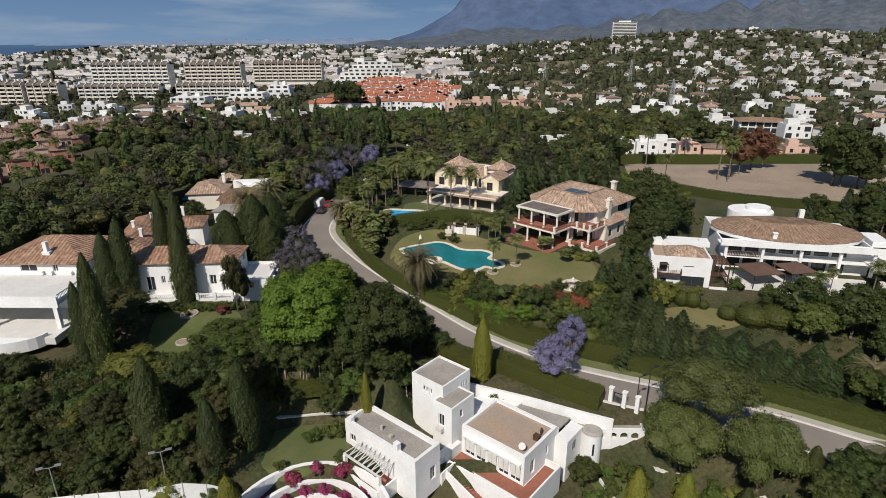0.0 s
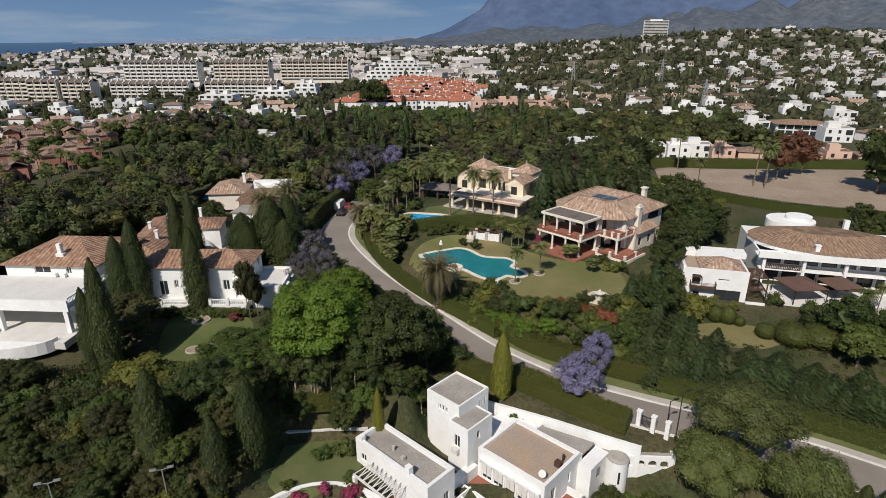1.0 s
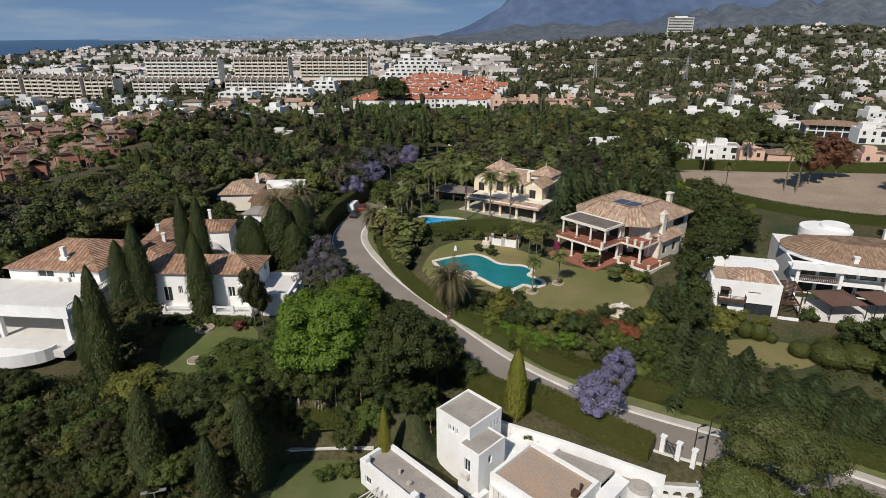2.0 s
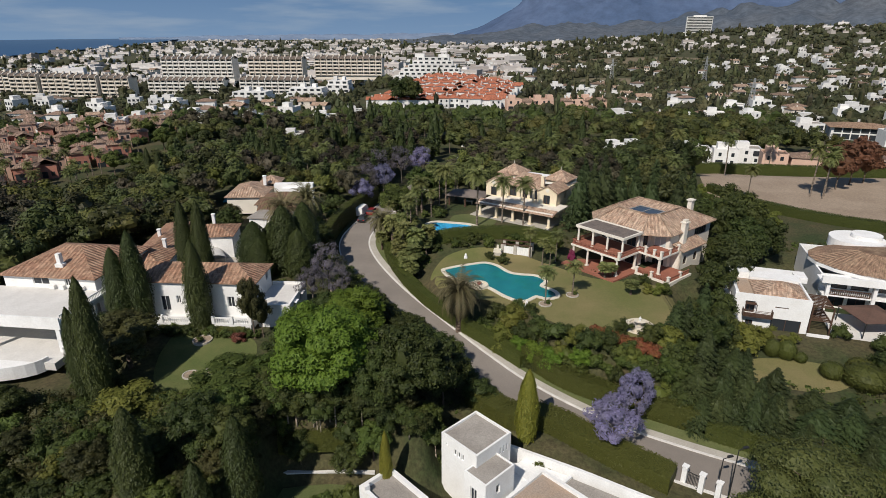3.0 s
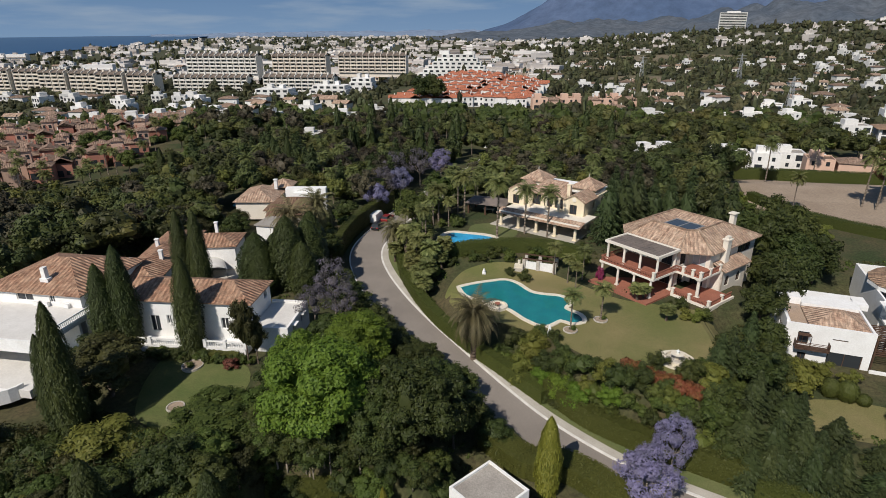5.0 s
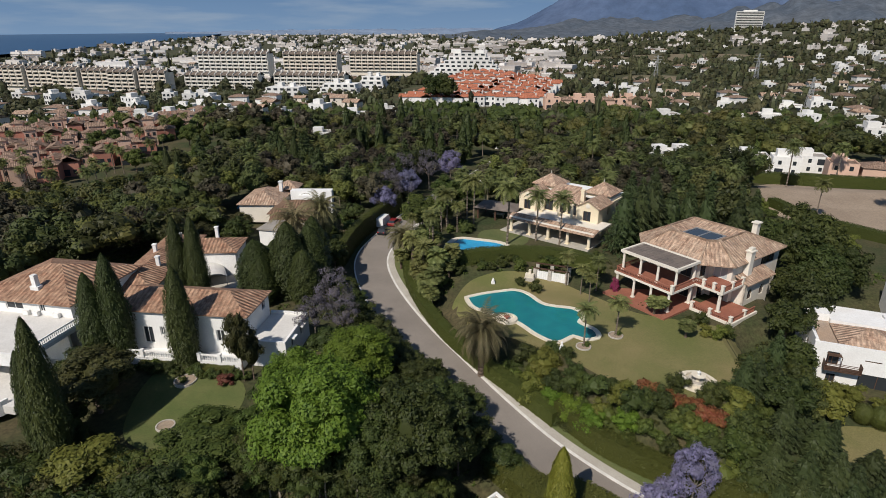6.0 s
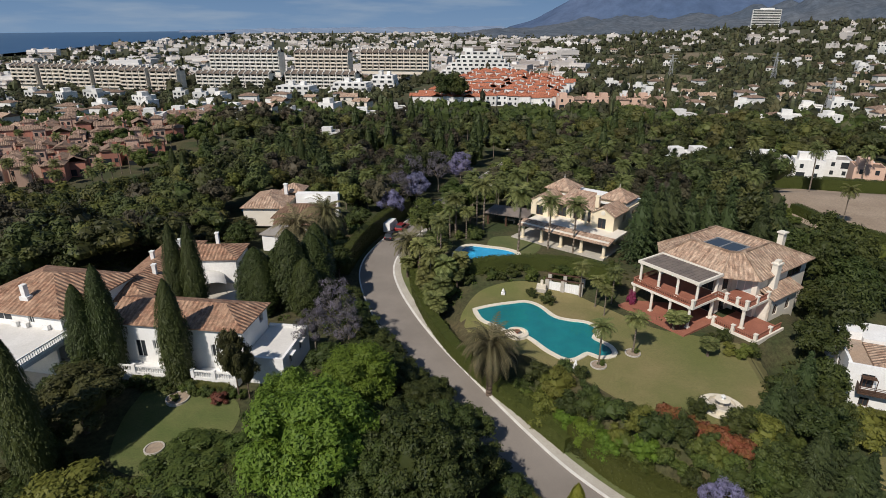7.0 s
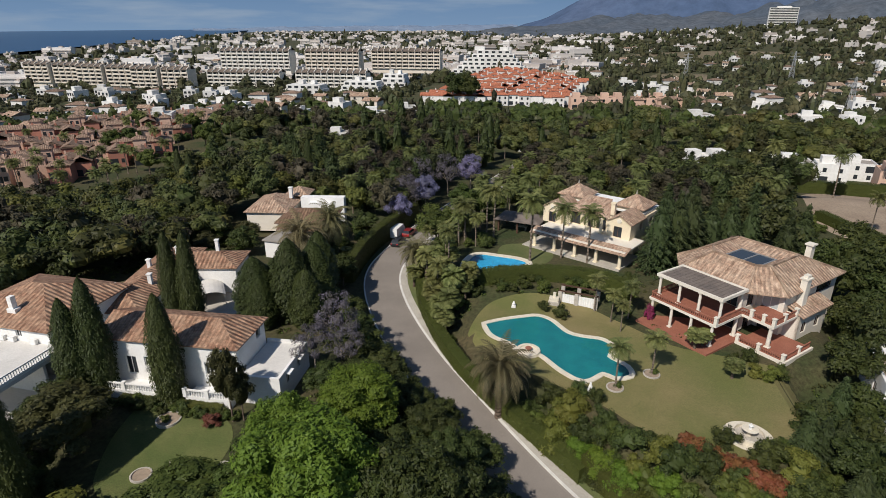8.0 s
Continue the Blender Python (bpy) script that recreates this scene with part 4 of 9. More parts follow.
    for c in ((-0.2, 14.8), (11.4, 14.8)):
        part("turret", MB().box(c[0] - 2.4, c[0] + 2.4, c[1] - 2.4, c[1] + 2.4, 6.1, 7.2), CREAM, v)
        part("turret_roof", hip_roof(MB(), c[0] - 2.4, c[0] + 2.4, c[1] - 2.4, c[1] + 2.4, 7.2, 1.9, 0.5), VILLATILE, v, "pyramid roof of weathered tiles")
        part("finial", MB().cyl(c[0], c[1], 0.14, 0.05, 9.05, 9.7, 8), STONE, v)
    part("chimney", MB().box(9.6, 10.3, 8.6, 9.3, 6.2, 8.3).box(9.5, 10.4, 8.5, 9.4, 8.3, 8.45), CREAM, v)
    g = thing("garden_pavilion", "open pavilion with a dark slate-grey roof", "pavilion", pose(-3.2, 149.6, 1.5, 0, 0, -15))
    for x in (-3.8, 0.0, 3.8):
        for y in (-2.4, 2.4):
            part("post", MB().box(x - 0.16, x + 0.16, y - 0.16, y + 0.16, -0.6, 2.5), WOOD, g)
    part("roof", hip_roof(MB(), -4.0, 4.0, -2.6, 2.6, 2.5, 1.0, 0.5), AWNING, g)
    part("table", MB().box(-1.2, 1.2, -0.5, 0.5, 0.68, 0.76).box(-1, -0.9, -0.4, 0.4, 0, 0.68).box(0.9, 1, -0.4, 0.4, 0, 0.68), OFFWHITE, g)


build_second_villa()


# ---- the white corner house with the oval roof ----
def build_corner_house():
    h = thing("corner_house", "white modern house with brown tiled roofs and timber balconies", "house", pose(39.4, 103.6, 0, 0, 0, -13.3))
    ops = [(1.6, 2.9, -0.9, 0.9), (5.4, 9.4, -3.6, -1.5), (2.0, 3.0, -3.4, -2.2), (5.6, 7.4, 0.25, 0.45)]
    w = MB().wall("x", 0, -1, 0, 10.3, -4.4, 1.85, 0.3, ops).wall("y", 0, -1, 0.3, 10, -4.4, 1.85, 0.3, [(3, 4.2, -0.5, 0.7), (6, 7.2, -0.5, 0.7)]).wall("y", 10.3, 1, 0.3, 12, -4.4, 1.85, 0.3, [(1.0, 2.4, -3.6, -1.6), (4, 5.4, -0.9, 0.9)]).wall("x", 10.3, 1, 0, 10.3, -4.4, 1.85, 0.3)
    part("wall", w, WHITE, h)
    for a, b, z0, z1 in ops:
        window(h, "x", 0, -1, a, b, z0, z1, 1, WOOD)
    for a, b, z0, z1 in ((3, 4.2, -0.5, 0.7), (6, 7.2, -0.5, 0.7)):
        window(h, "y", 0, -1, a, b, z0, z1, 1, WOOD)
    window(h, "y", 10.3, 1, 1.0, 2.4, -3.6, -1.6, 1, WOOD); window(h, "y", 10.3, 1, 4, 5.4, -0.9, 0.9, 1, WOOD)
    part("parapet", MB().box(0.3, 0.9, 0.3, 10, 1.2, 1.3).box(0, 10.3, 0, 0.3, 1.85, 2.0).box(0, 0.3, 0.3, 10.3, 1.85, 2.3), WHITE, h)
    part("flat_roof", MB().box(0.3, 10.0, 0.3, 10.0, 1.1, 1.25), ROOFRUST, h)
    part("roof", hip_roof(MB(), 3.2, 9.9, 0.9, 7.0, 1.5, 1.6, 0.3), VILLATILE, h, "low hip roof of weathered tiles")
    part("roof_block", MB().box(3.0, 10.3, 7.4, 10.4, 1.25, 1.9), WHITE, h)
    part("roof_block", MB().box(1.4, 3.0, 8.2, 10.4, 1.25, 2.3).box(3.6, 12, 10.41, 13.4, 0.6, 1.5), WHITE, h)
    bal = MB().box(1.3, 5.3, -1.1, 0, -1.25, -1.1)
    for k in range(5):
        bal.box(1.3, 5.3, -1.1, -1.05, -1.0 + 0.2 * k, -0.94 + 0.2 * k)
    bal.box(1.3, 1.36, -1.1, 0, -1.1, -0.1).box(5.24, 5.3, -1.1, 0, -1.1, -0.1)
    for k in range(6):
        bal.bar((1.5, -0.9 + 0.0 * k, 0.75), (3.0, -0.9, 0.75), 0.06) if k == 0 else bal.bar((1.5, -0.15 * k, 0.75), (3.0, -0.15 * k, 0.75), 0.06)
    bal.bar((1.5, -0.95, -1.1), (1.5, -0.95, 0.78), 0.07).bar((3.0, -0.95, -1.1), (3.0, -0.95, 0.78), 0.07)
    part("balcony", bal, WOOD, h, "dark timber balcony with a small slatted canopy")
    pg = part("timber_pergola", MB().box(10.6, 10.75, 0.4, 5.6, 0.7, 0.9), WOOD, h, "two-level dark timber pergola")
    for lvl in (-1.3, 0.9):
        for k in range(9):
            part("slat", MB().box(10.6, 13.4, 0.6 + k * 0.55, 0.72 + k * 0.55, lvl, lvl + 0.14), WOOD, pg)
        part("beam", MB().box(13.3, 13.45, 0.4, 5.6, lvl - 0.2, lvl), WOOD, pg)
    part("beam", MB().box(10.6, 10.75, 0.4, 5.6, -1.5, -1.3), WOOD, pg)
    for x in (10.65, 13.35):
        for y in (0.5, 5.4):
            part("post", MB().box(x - 0.09, x + 0.09, y - 0.09, y + 0.09, -4.4, 0.7), WOOD, pg)
    part("garden_wall", MB().box(10.3, 13.2, -0.6, -0.3, -4.4, -3.0), WHITE, h)
    # main range: glazed front under a deep white fascia, bow-ended roof behind
    fr = [(15.5 + 3.0 * k, 18.0 + 3.0 * k, -3.2, -0.6) for k in range(7)] + [(15.5 + 3.0 * k, 18.0 + 3.0 * k, 0.0, 2.0) for k in range(7)]
    part("wall", MB().wall("x", 11.5, -1, 14.0, 40, -4.0, 2.3, 0.3, fr).wall("y", 40, 1, 11.8, 26, -4, 2.3, 0.3).wall("x", 26.3, 1, 14, 40, -4, 2.3).wall("y", 14.0, -1, 11.8, 26, -4, 2.3), WHITE, h)
    for a, b, z0, z1 in fr:
        window(h, "x", 11.5, -1, a, b, z0, z1, 1, WOOD)
    part("fascia", MB().box(13.4, 41.5, 8.4, 8.9, 1.9, 3.0).box(13.4, 41.5, 8.9, 11.5, 1.9, 2.1), WHITE, h, "long white fascia over the terrace")
    part("gallery", MB().box(14, 40, 9.2, 11.5, -0.55, -0.3), WHITE, h)
    for x in (14.6, 21.0, 27.5, 34.0, 39.5):
        part("pier", MB().box(x - 0.25, x + 0.25, 8.9, 9.4, -4.0, 1.9), WHITE, h)
    part("pier", MB().box(13.2, 13.7, 6.4, 6.9, -4, -0.4), WHITE, h)
    railing(h, [(15, 9.25), (20.6, 9.25)], -0.3, 0.9, WOOD)
    rf = MB()
    n, cx, cy = 20, 27.0, 18.0
    rim = [(cx + 13.6 * math.cos(2 * math.pi * k / n), cy + 8.9 * math.sin(2 * math.pi * k / n)) for k in range(n)]
    top = [(cx + 6.5 * math.cos(2 * math.pi * k / n), cy + 2.6 * math.sin(2 * math.pi * k / n)) for k in range(n)]
    for k in range(n):
        j = (k + 1) % n
        rf.slope([(*rim[k], 3.0), (*rim[j], 3.0), (*top[j], 4.7), (*top[k], 4.7)])
    part("roof", rf, BROWNTILE_WARM, h, "broad bow-ended roof of brown tiles")
    part("roof_drum", MB().prism(rim, 2.3, 3.0), WHITE, h)
    part("roof_cap", MB().prism(top, 4.4, 4.72), BROWNTILE_WARM, h)
    part("cupola", MB().cyl(23.0, 27.0, 4.4, 4.4, 2.3, 4.1, 28).cyl(24.5, 27.5, 2.4, 2.4, 4.1, 4.8, 24), WHITE, h, "round white stair turrets")
    part("chimney", MB().box(22.6, 23.3, 10.2, 10.9, 2.2, 4.2).box(22.5, 23.4, 10.1, 11.0, 4.2, 4.35), WHITE, h)
    part("chimney", MB().box(31.5, 32.4, 24.2, 25.0, 3, 5.3), WHITE, h)
    part("end_roof", MB().box(38.5, 46, 6.5, 14, -0.4, 0.0).box(41.0, 44, 14.2, 20, 1.5, 2.6), WHITE, h)
    part("terrace", MB().box(14, 42, 0.5, 9.2, -4.0, -3.3), PALEFLOOR, h, "pale paved terrace")
    for cx2, cy2, s in ((19.5, 4.6, 3.0), (26.0, 6.4, 2.6)):
        p = thing("canvas_gazebo", "brown canvas gazebo on dark posts", "gazebo", Matrix.Translation((0, 0, 0)))
        p.matrix_basis = pose(39.4, 103.6, 0, 0, 0, -13.3) @ pose(cx2, cy2, -3.3, 0, 0, 20)
        part("canopy", MB().face([(-s, -s, 2.5), (s, -s, 2.5), (0, 0, 3.5)]).face([(s, -s, 2.5), (s, s, 2.5), (0, 0, 3.5)]).face([(s, s, 2.5), (-s, s, 2.5), (0, 0, 3.5)]).face([(-s, s, 2.5), (-s, -s, 2.5), (0, 0, 3.5)]).face([(-s, s, 2.42), (s, s, 2.42), (s, -s, 2.42), (-s, -s, 2.42)]), CANVAS, p)
        for x in (-s + 0.1, s - 0.1):
            for y in (-s + 0.1, s - 0.1):
                part("post", MB().box(x - 0.06, x + 0.06, y - 0.06, y + 0.06, 0, 2.5), DARKMETAL, p)


BROWNTILE_WARM = tiles("warm_brown_tile_roof", (0.30, 0.19, 0.125), (0.24, 0.15, 0.10), (0.36, 0.26, 0.17))
build_corner_house()


# ---- the long white house ----
def build_long_house():
    h = thing("long_house", "long two-storey white house with terracotta tile roofs", "house", pose(-45.3, 90.4, 1.4, 0, 0, 2.0))
    ops = [(1.6, 2.9, 0.6, 2.9), (3.9, 4.5, 1.8, 3.0), (5.2, 5.8, 1.8, 3.0), (11.2, 12.2, 1.4, 3.0), (13.0, 14.6, 0.3, 2.9)]
    part("wall", MB().wall("x", 0, -1, -1.0, 15.2, -3.6, 5.2, 0.3, ops).wall("y", 15.2, 1, 0.3, 6.4, -3.6, 5.2, 0.3, [(4.6, 5.6, 3.6, 4.6)]).wall("x", 6.7, 1, -1.0, 15.2, -3.6, 5.2, 0.3).wall("y", -1.0, -1, 0.3, 6.4, -2, 5.2), WHITE, h)
    for k, (a, b, z0, z1) in enumerate(ops):
        window(h, "x", 0, -1, a, b, z0, z1, 3 if b - a > 1.3 else 1)
    part("roof", hip_roof(MB(), -1.0, 15.2, 0, 6.7, 5.2, 1.55, 0.45, "gh"), TERRA, h, "terracotta barrel-tile roof")
    part("bay_surround", MB().box(12.8, 14.8, -0.25, 0, 2.9, 3.15).box(12.8, 13.0, -0.2, 0, 0.3, 2.9).box(14.6, 14.8, -0.2, 0, 0.3, 2.9).cyl(13.8, 0, 1.0, 1.0, 3.15, 3.2, 16), WHITE, h)
    for x0, x1 in ((-1.6, 6.6), (9.8, 15.0)):
        part("terrace_wall", MB().box(x0, x1, -2.2, -0.002, -3.8, -0.1), WHITE, h)
        bl = MB().box(x0, x1, -2.2, -2.0, 0.68, 0.82).box(x0, x1, -2.2, -2.0, -0.1, 0.0)
        for k in range(int((x1 - x0) / 0.3)):
            bl.cyl(x0 + 0.15 + 0.3 * k, -2.1, 0.07, 0.05, 0.0, 0.68, 6)
        part("balustrade", bl, WHITE, h, "white turned balustrade")
        for x in (x0, (x0 + x1) / 2, x1):
            part("pedestal", MB().box(x - 0.2, x + 0.2, -2.3, -1.9, -0.1, 1.0), WHITE, h)
    # flat-roofed annexe
    part("annexe", MB().wall("x", -0.8, -1, 15.6, 20.2, -2.4, 2.3, 0.3).wall("y", 20.2, 1, -0.5, 6.9, -2.4, 2.3, 0.3, [(1.0, 1.9, 0.4, 1.7), (4.0, 4.9, 0.4, 1.7)]).wall("x", 7.2, 1, 15.2, 20.2, -2.4, 2.3).wall("y", 15.6, -1, -0.5, 0.0, -2.4, 2.3, 0.2), WHITE, h)
    part("flat_roof", MB().box(15.3, 19.9, -0.5, 6.9, 1.7, 1.95), PALEFLOOR, h, "pale flat roof behind a parapet")
    for a, b in ((1.0, 1.9), (4.0, 4.9)):
        window(h, "y", 20.2, 1, a, b, 0.4, 1.7)
        part("awning_hood", MB().box(20.2, 20.7, a - 0.1, b + 0.1, 1.8, 1.92), WHITE, h)
    # garden-side main block with the terrace roof
    g = thing("terrace_house", "white house block with tiled roof above a wide roof terrace", "house", pose(-66.4, 90.2, 1.7, 0, 0, -2))
    part("wall", MB().wall("x", 0, -1, 0, 14.0, -1.5, 5.3, 0.3, [(4.5, 7.0, 3.9, 5.0), (9.4, 10.2, 3.9, 5.0)]).wall("y", 14.0, 1, 0.3, 12, -1.5, 5.3, 0.3).wall("y", 0, -1, 0.3, 12, -1.5, 5.3, 0.3).wall("x", 12.3, 1, 0, 14, -1.5, 5.3), WHITE, g)
    window(g, "x", 0, -1, 4.5, 7.0, 3.9, 5.0); window(g, "x", 0, -1, 9.4, 10.2, 3.9, 5.0)
    part("roof", hip_roof(MB(), 0, 14.0, 0, 12.3, 5.3, 2.4, 0.5), TERRA, g)
    part("chimney", MB().box(7.2, 8.4, 1.4, 2.2, 5.6, 6.5).box(7.5, 8.1, 1.5, 2.1, 6.5, 8.0).box(6.9, 8.7, 1.1, 2.5, 5.5, 5.8), WHITE, g, "stepped white chimney")
    part("roof_terrace", MB().box(-10, 16.2, -9.5, -0.002, 3.0, 3.4), PALEFLOOR, g, "wide pale roof terrace")
    tp = MB().box(-10, 16.2, -9.7, -9.5, 2.6, 4.2).box(16.0, 16.2, -9.5, -0.1, 3.4, 3.6)
    part("parapet", tp, WHITE, g)
    railing(g, [(16.1, -9.4), (16.1, -0.2)], 3.6, 0.8, WHITE)
    for x in (-9, -1.5, 6, 15.6):
        part("pier", MB().box(x - 0.3, x + 0.3, -9.6, -9.0, -1.0, 3.0), WHITE, g)
    part("loggia_wall", MB().box(-10, 16.0, -3.2, -2.9, -1.0, 3.0), WHITE, g)
    part("ground_terrace", MB().box(-10, 16.6, -12.2, 0, -1.6, -0.6), PALEFLOOR, g)
    tw = MB()
    for k in range(18):
        a, b = math.pi * (1.0 + k / 18), math.pi * (1.0 + (k + 1) / 18)
        for r0, r1, z0, z1 in ((0, 10.0, -1.8, -0.602), (10.0, 10.3, -1.8, -0.1)):
            poly = [(5 + r1 * math.cos(a), -11.5 + 0.42 * r1 * math.sin(a)), (5 + r1 * math.cos(b), -11.5 + 0.42 * r1 * math.sin(b)), (5 + r0 * math.cos(b), -11.5 + 0.42 * r0 * math.sin(b)), (5 + r0 * math.cos(a), -11.5 + 0.42 * r0 * math.sin(a))]
            tw.prism(poly if r0 else poly[:3], z0, z1)
    tw.weld = True
    part("bow_terrace", tw, WHITE, g, "bow-fronted white terrace with a low wall")
    for x, y in ((0, -10.8), (4.5, -10.5)):
        part("sofa", MB().box(x - 1.1, x + 1.1, y - 0.45, y + 0.45, -0.6, -0.15).box(x - 1.1, x + 1.1, y + 0.25, y + 0.5, -0.15, 0.25).box(x - 1.15, x - 0.9, y - 0.45, y + 0.45, -0.15, 0.05).box(x + 0.9, x + 1.15, y - 0.45, y + 0.45, -0.15, 0.05), WHITE, g, "white outdoor sofa")
    for x in (7.6, 9.0, 12.0):
        part("air_conditioner", MB().box(x - 0.4, x + 0.4, -0.5, -0.1, 3.45, 4.05), WHITE, g)
    # rear wing along the forecourt
    r = thing("rear_wing", "low rear wing with terracotta roofs and white chimneys", "house", pose(-54.0, 97.6, 0.9, 0, 0, 12))
    part("wall", MB().box(0, 6.0, 0, 22, -1.5, 4.2), WHITE, r)
    part("roof", hip_roof(MB(), 0, 6.0, 0, 22, 4.2, 1.4, 0.4, "hh"), TERRA, r)
    part("roof", hip_roof(MB(), 6.0, 13.0, 15.5, 22, 3.6, 1.3, 0.4, "gh"), TERRA, r)
    part("wall", MB().box(6.002, 13.0, 15.5, 22, -1.5, 3.6), WHITE, r)
    for x, y in ((1.2, 3.5), (4.5, 6.8), (2.0, 12.0), (4.0, 17.0), (9.0, 20.0)):
        part("chimney", MB().box(x - 0.25, x + 0.25, y - 0.25, y + 0.25, 4.3, 6.3).box(x - 0.33, x + 0.33, y - 0.33, y + 0.33, 6.3, 6.45), WHITE, r)
    for x, y, z in ((6.01, 4, 1.4), (6.01, 8, 1.4)):
        part("window", MB().box(6.0, 6.03, y - 0.5, y + 0.5, z, z + 1.3), DARKGLASS, r)
    return h


build_long_house()


# ---- bungalow behind the bend ----
def build_bungalow():
    b = thing("bungalow", "rambling bungalow with brown and terracotta tile roofs", "house", pose(-50.6, 141.5, -0.4, 0, 0, 8))
    part("wall", MB().box(0, 10.5, 0, 9, -1.0, 3.0).box(-8.5, -0.002, 6, 18, -1.0, 3.2), OFFWHITE, b)
    part("roof", hip_roof(MB(), 0, 10.5, 0, 9, 3.0, 1.7, 0.5, "hh"), BROWNTILE, b, "dark brown tile roof")
    part("roof", hip_roof(MB(), -8.5, 0, 6, 18, 3.2, 1.9, 0.5, "hh"), VILLATILE, b)
    part("porch_roof", MB().slope([(0.5, -2.6, 2.3), (10.5, -2.6, 2.3), (10.5, -0.55, 2.95), (0.5, -0.55, 2.95)]), BROWNTILE, b)
    part("upper_block", MB().box(1.0, 10.5, 13.0, 15.0, -1, 4.3).box(3.0, 8.0, 12.0, 12.99, -1, 3.4), WHITE, b, "low white roof terrace walls")
    part("upper_roof", hip_roof(MB(), -3, 2, 15, 20, 4.2, 1.5, 0.3), VILLATILE, b)
    part("chimney", MB().box(-1.6, -0.9, 13.4, 14.1, 4.0, 6.2).box(-1.7, -0.8, 13.3, 14.2, 6.2, 6.4), WHITE, b)
    g = thing("garage", "flat-roofed garage with a white wall", "garage", pose(-48.6, 132.2, -0.3, 0, 0, -5))
    part("wall", MB().wall("x", 0, -1, 0, 9, -0.6, 2.6, 0.25, [(5.5, 8.2, -0.6, 2.1)]).wall("y", 0, -1, 0.25, 5.2, -0.6, 2.6, 0.25).wall("y", 9, 1, 0.25, 5.2, -0.6, 2.6, 0.25).wall("x", 5.45, 1, 0, 9, -0.6, 2.6, 0.25), WHITE, g)
    part("roof", MB().box(-0.3, 9.3, -0.3, 5.7, 2.6, 2.85), ROOFGREY, g)
    part("garage_door", MB().box(5.5, 8.2, 0.1, 0.16, -0.6, 2.1), WOOD, g)
    solid("swimming_pool", MB().box(-3, 3, -2, 2, -0.2, 0.1), POOLBLUE, "blue covered pool beside the bungalow", "swimming pool", pose(-63, 158, gz(-63, 158) + 1.2, 0, 0, 10))


build_bungalow()


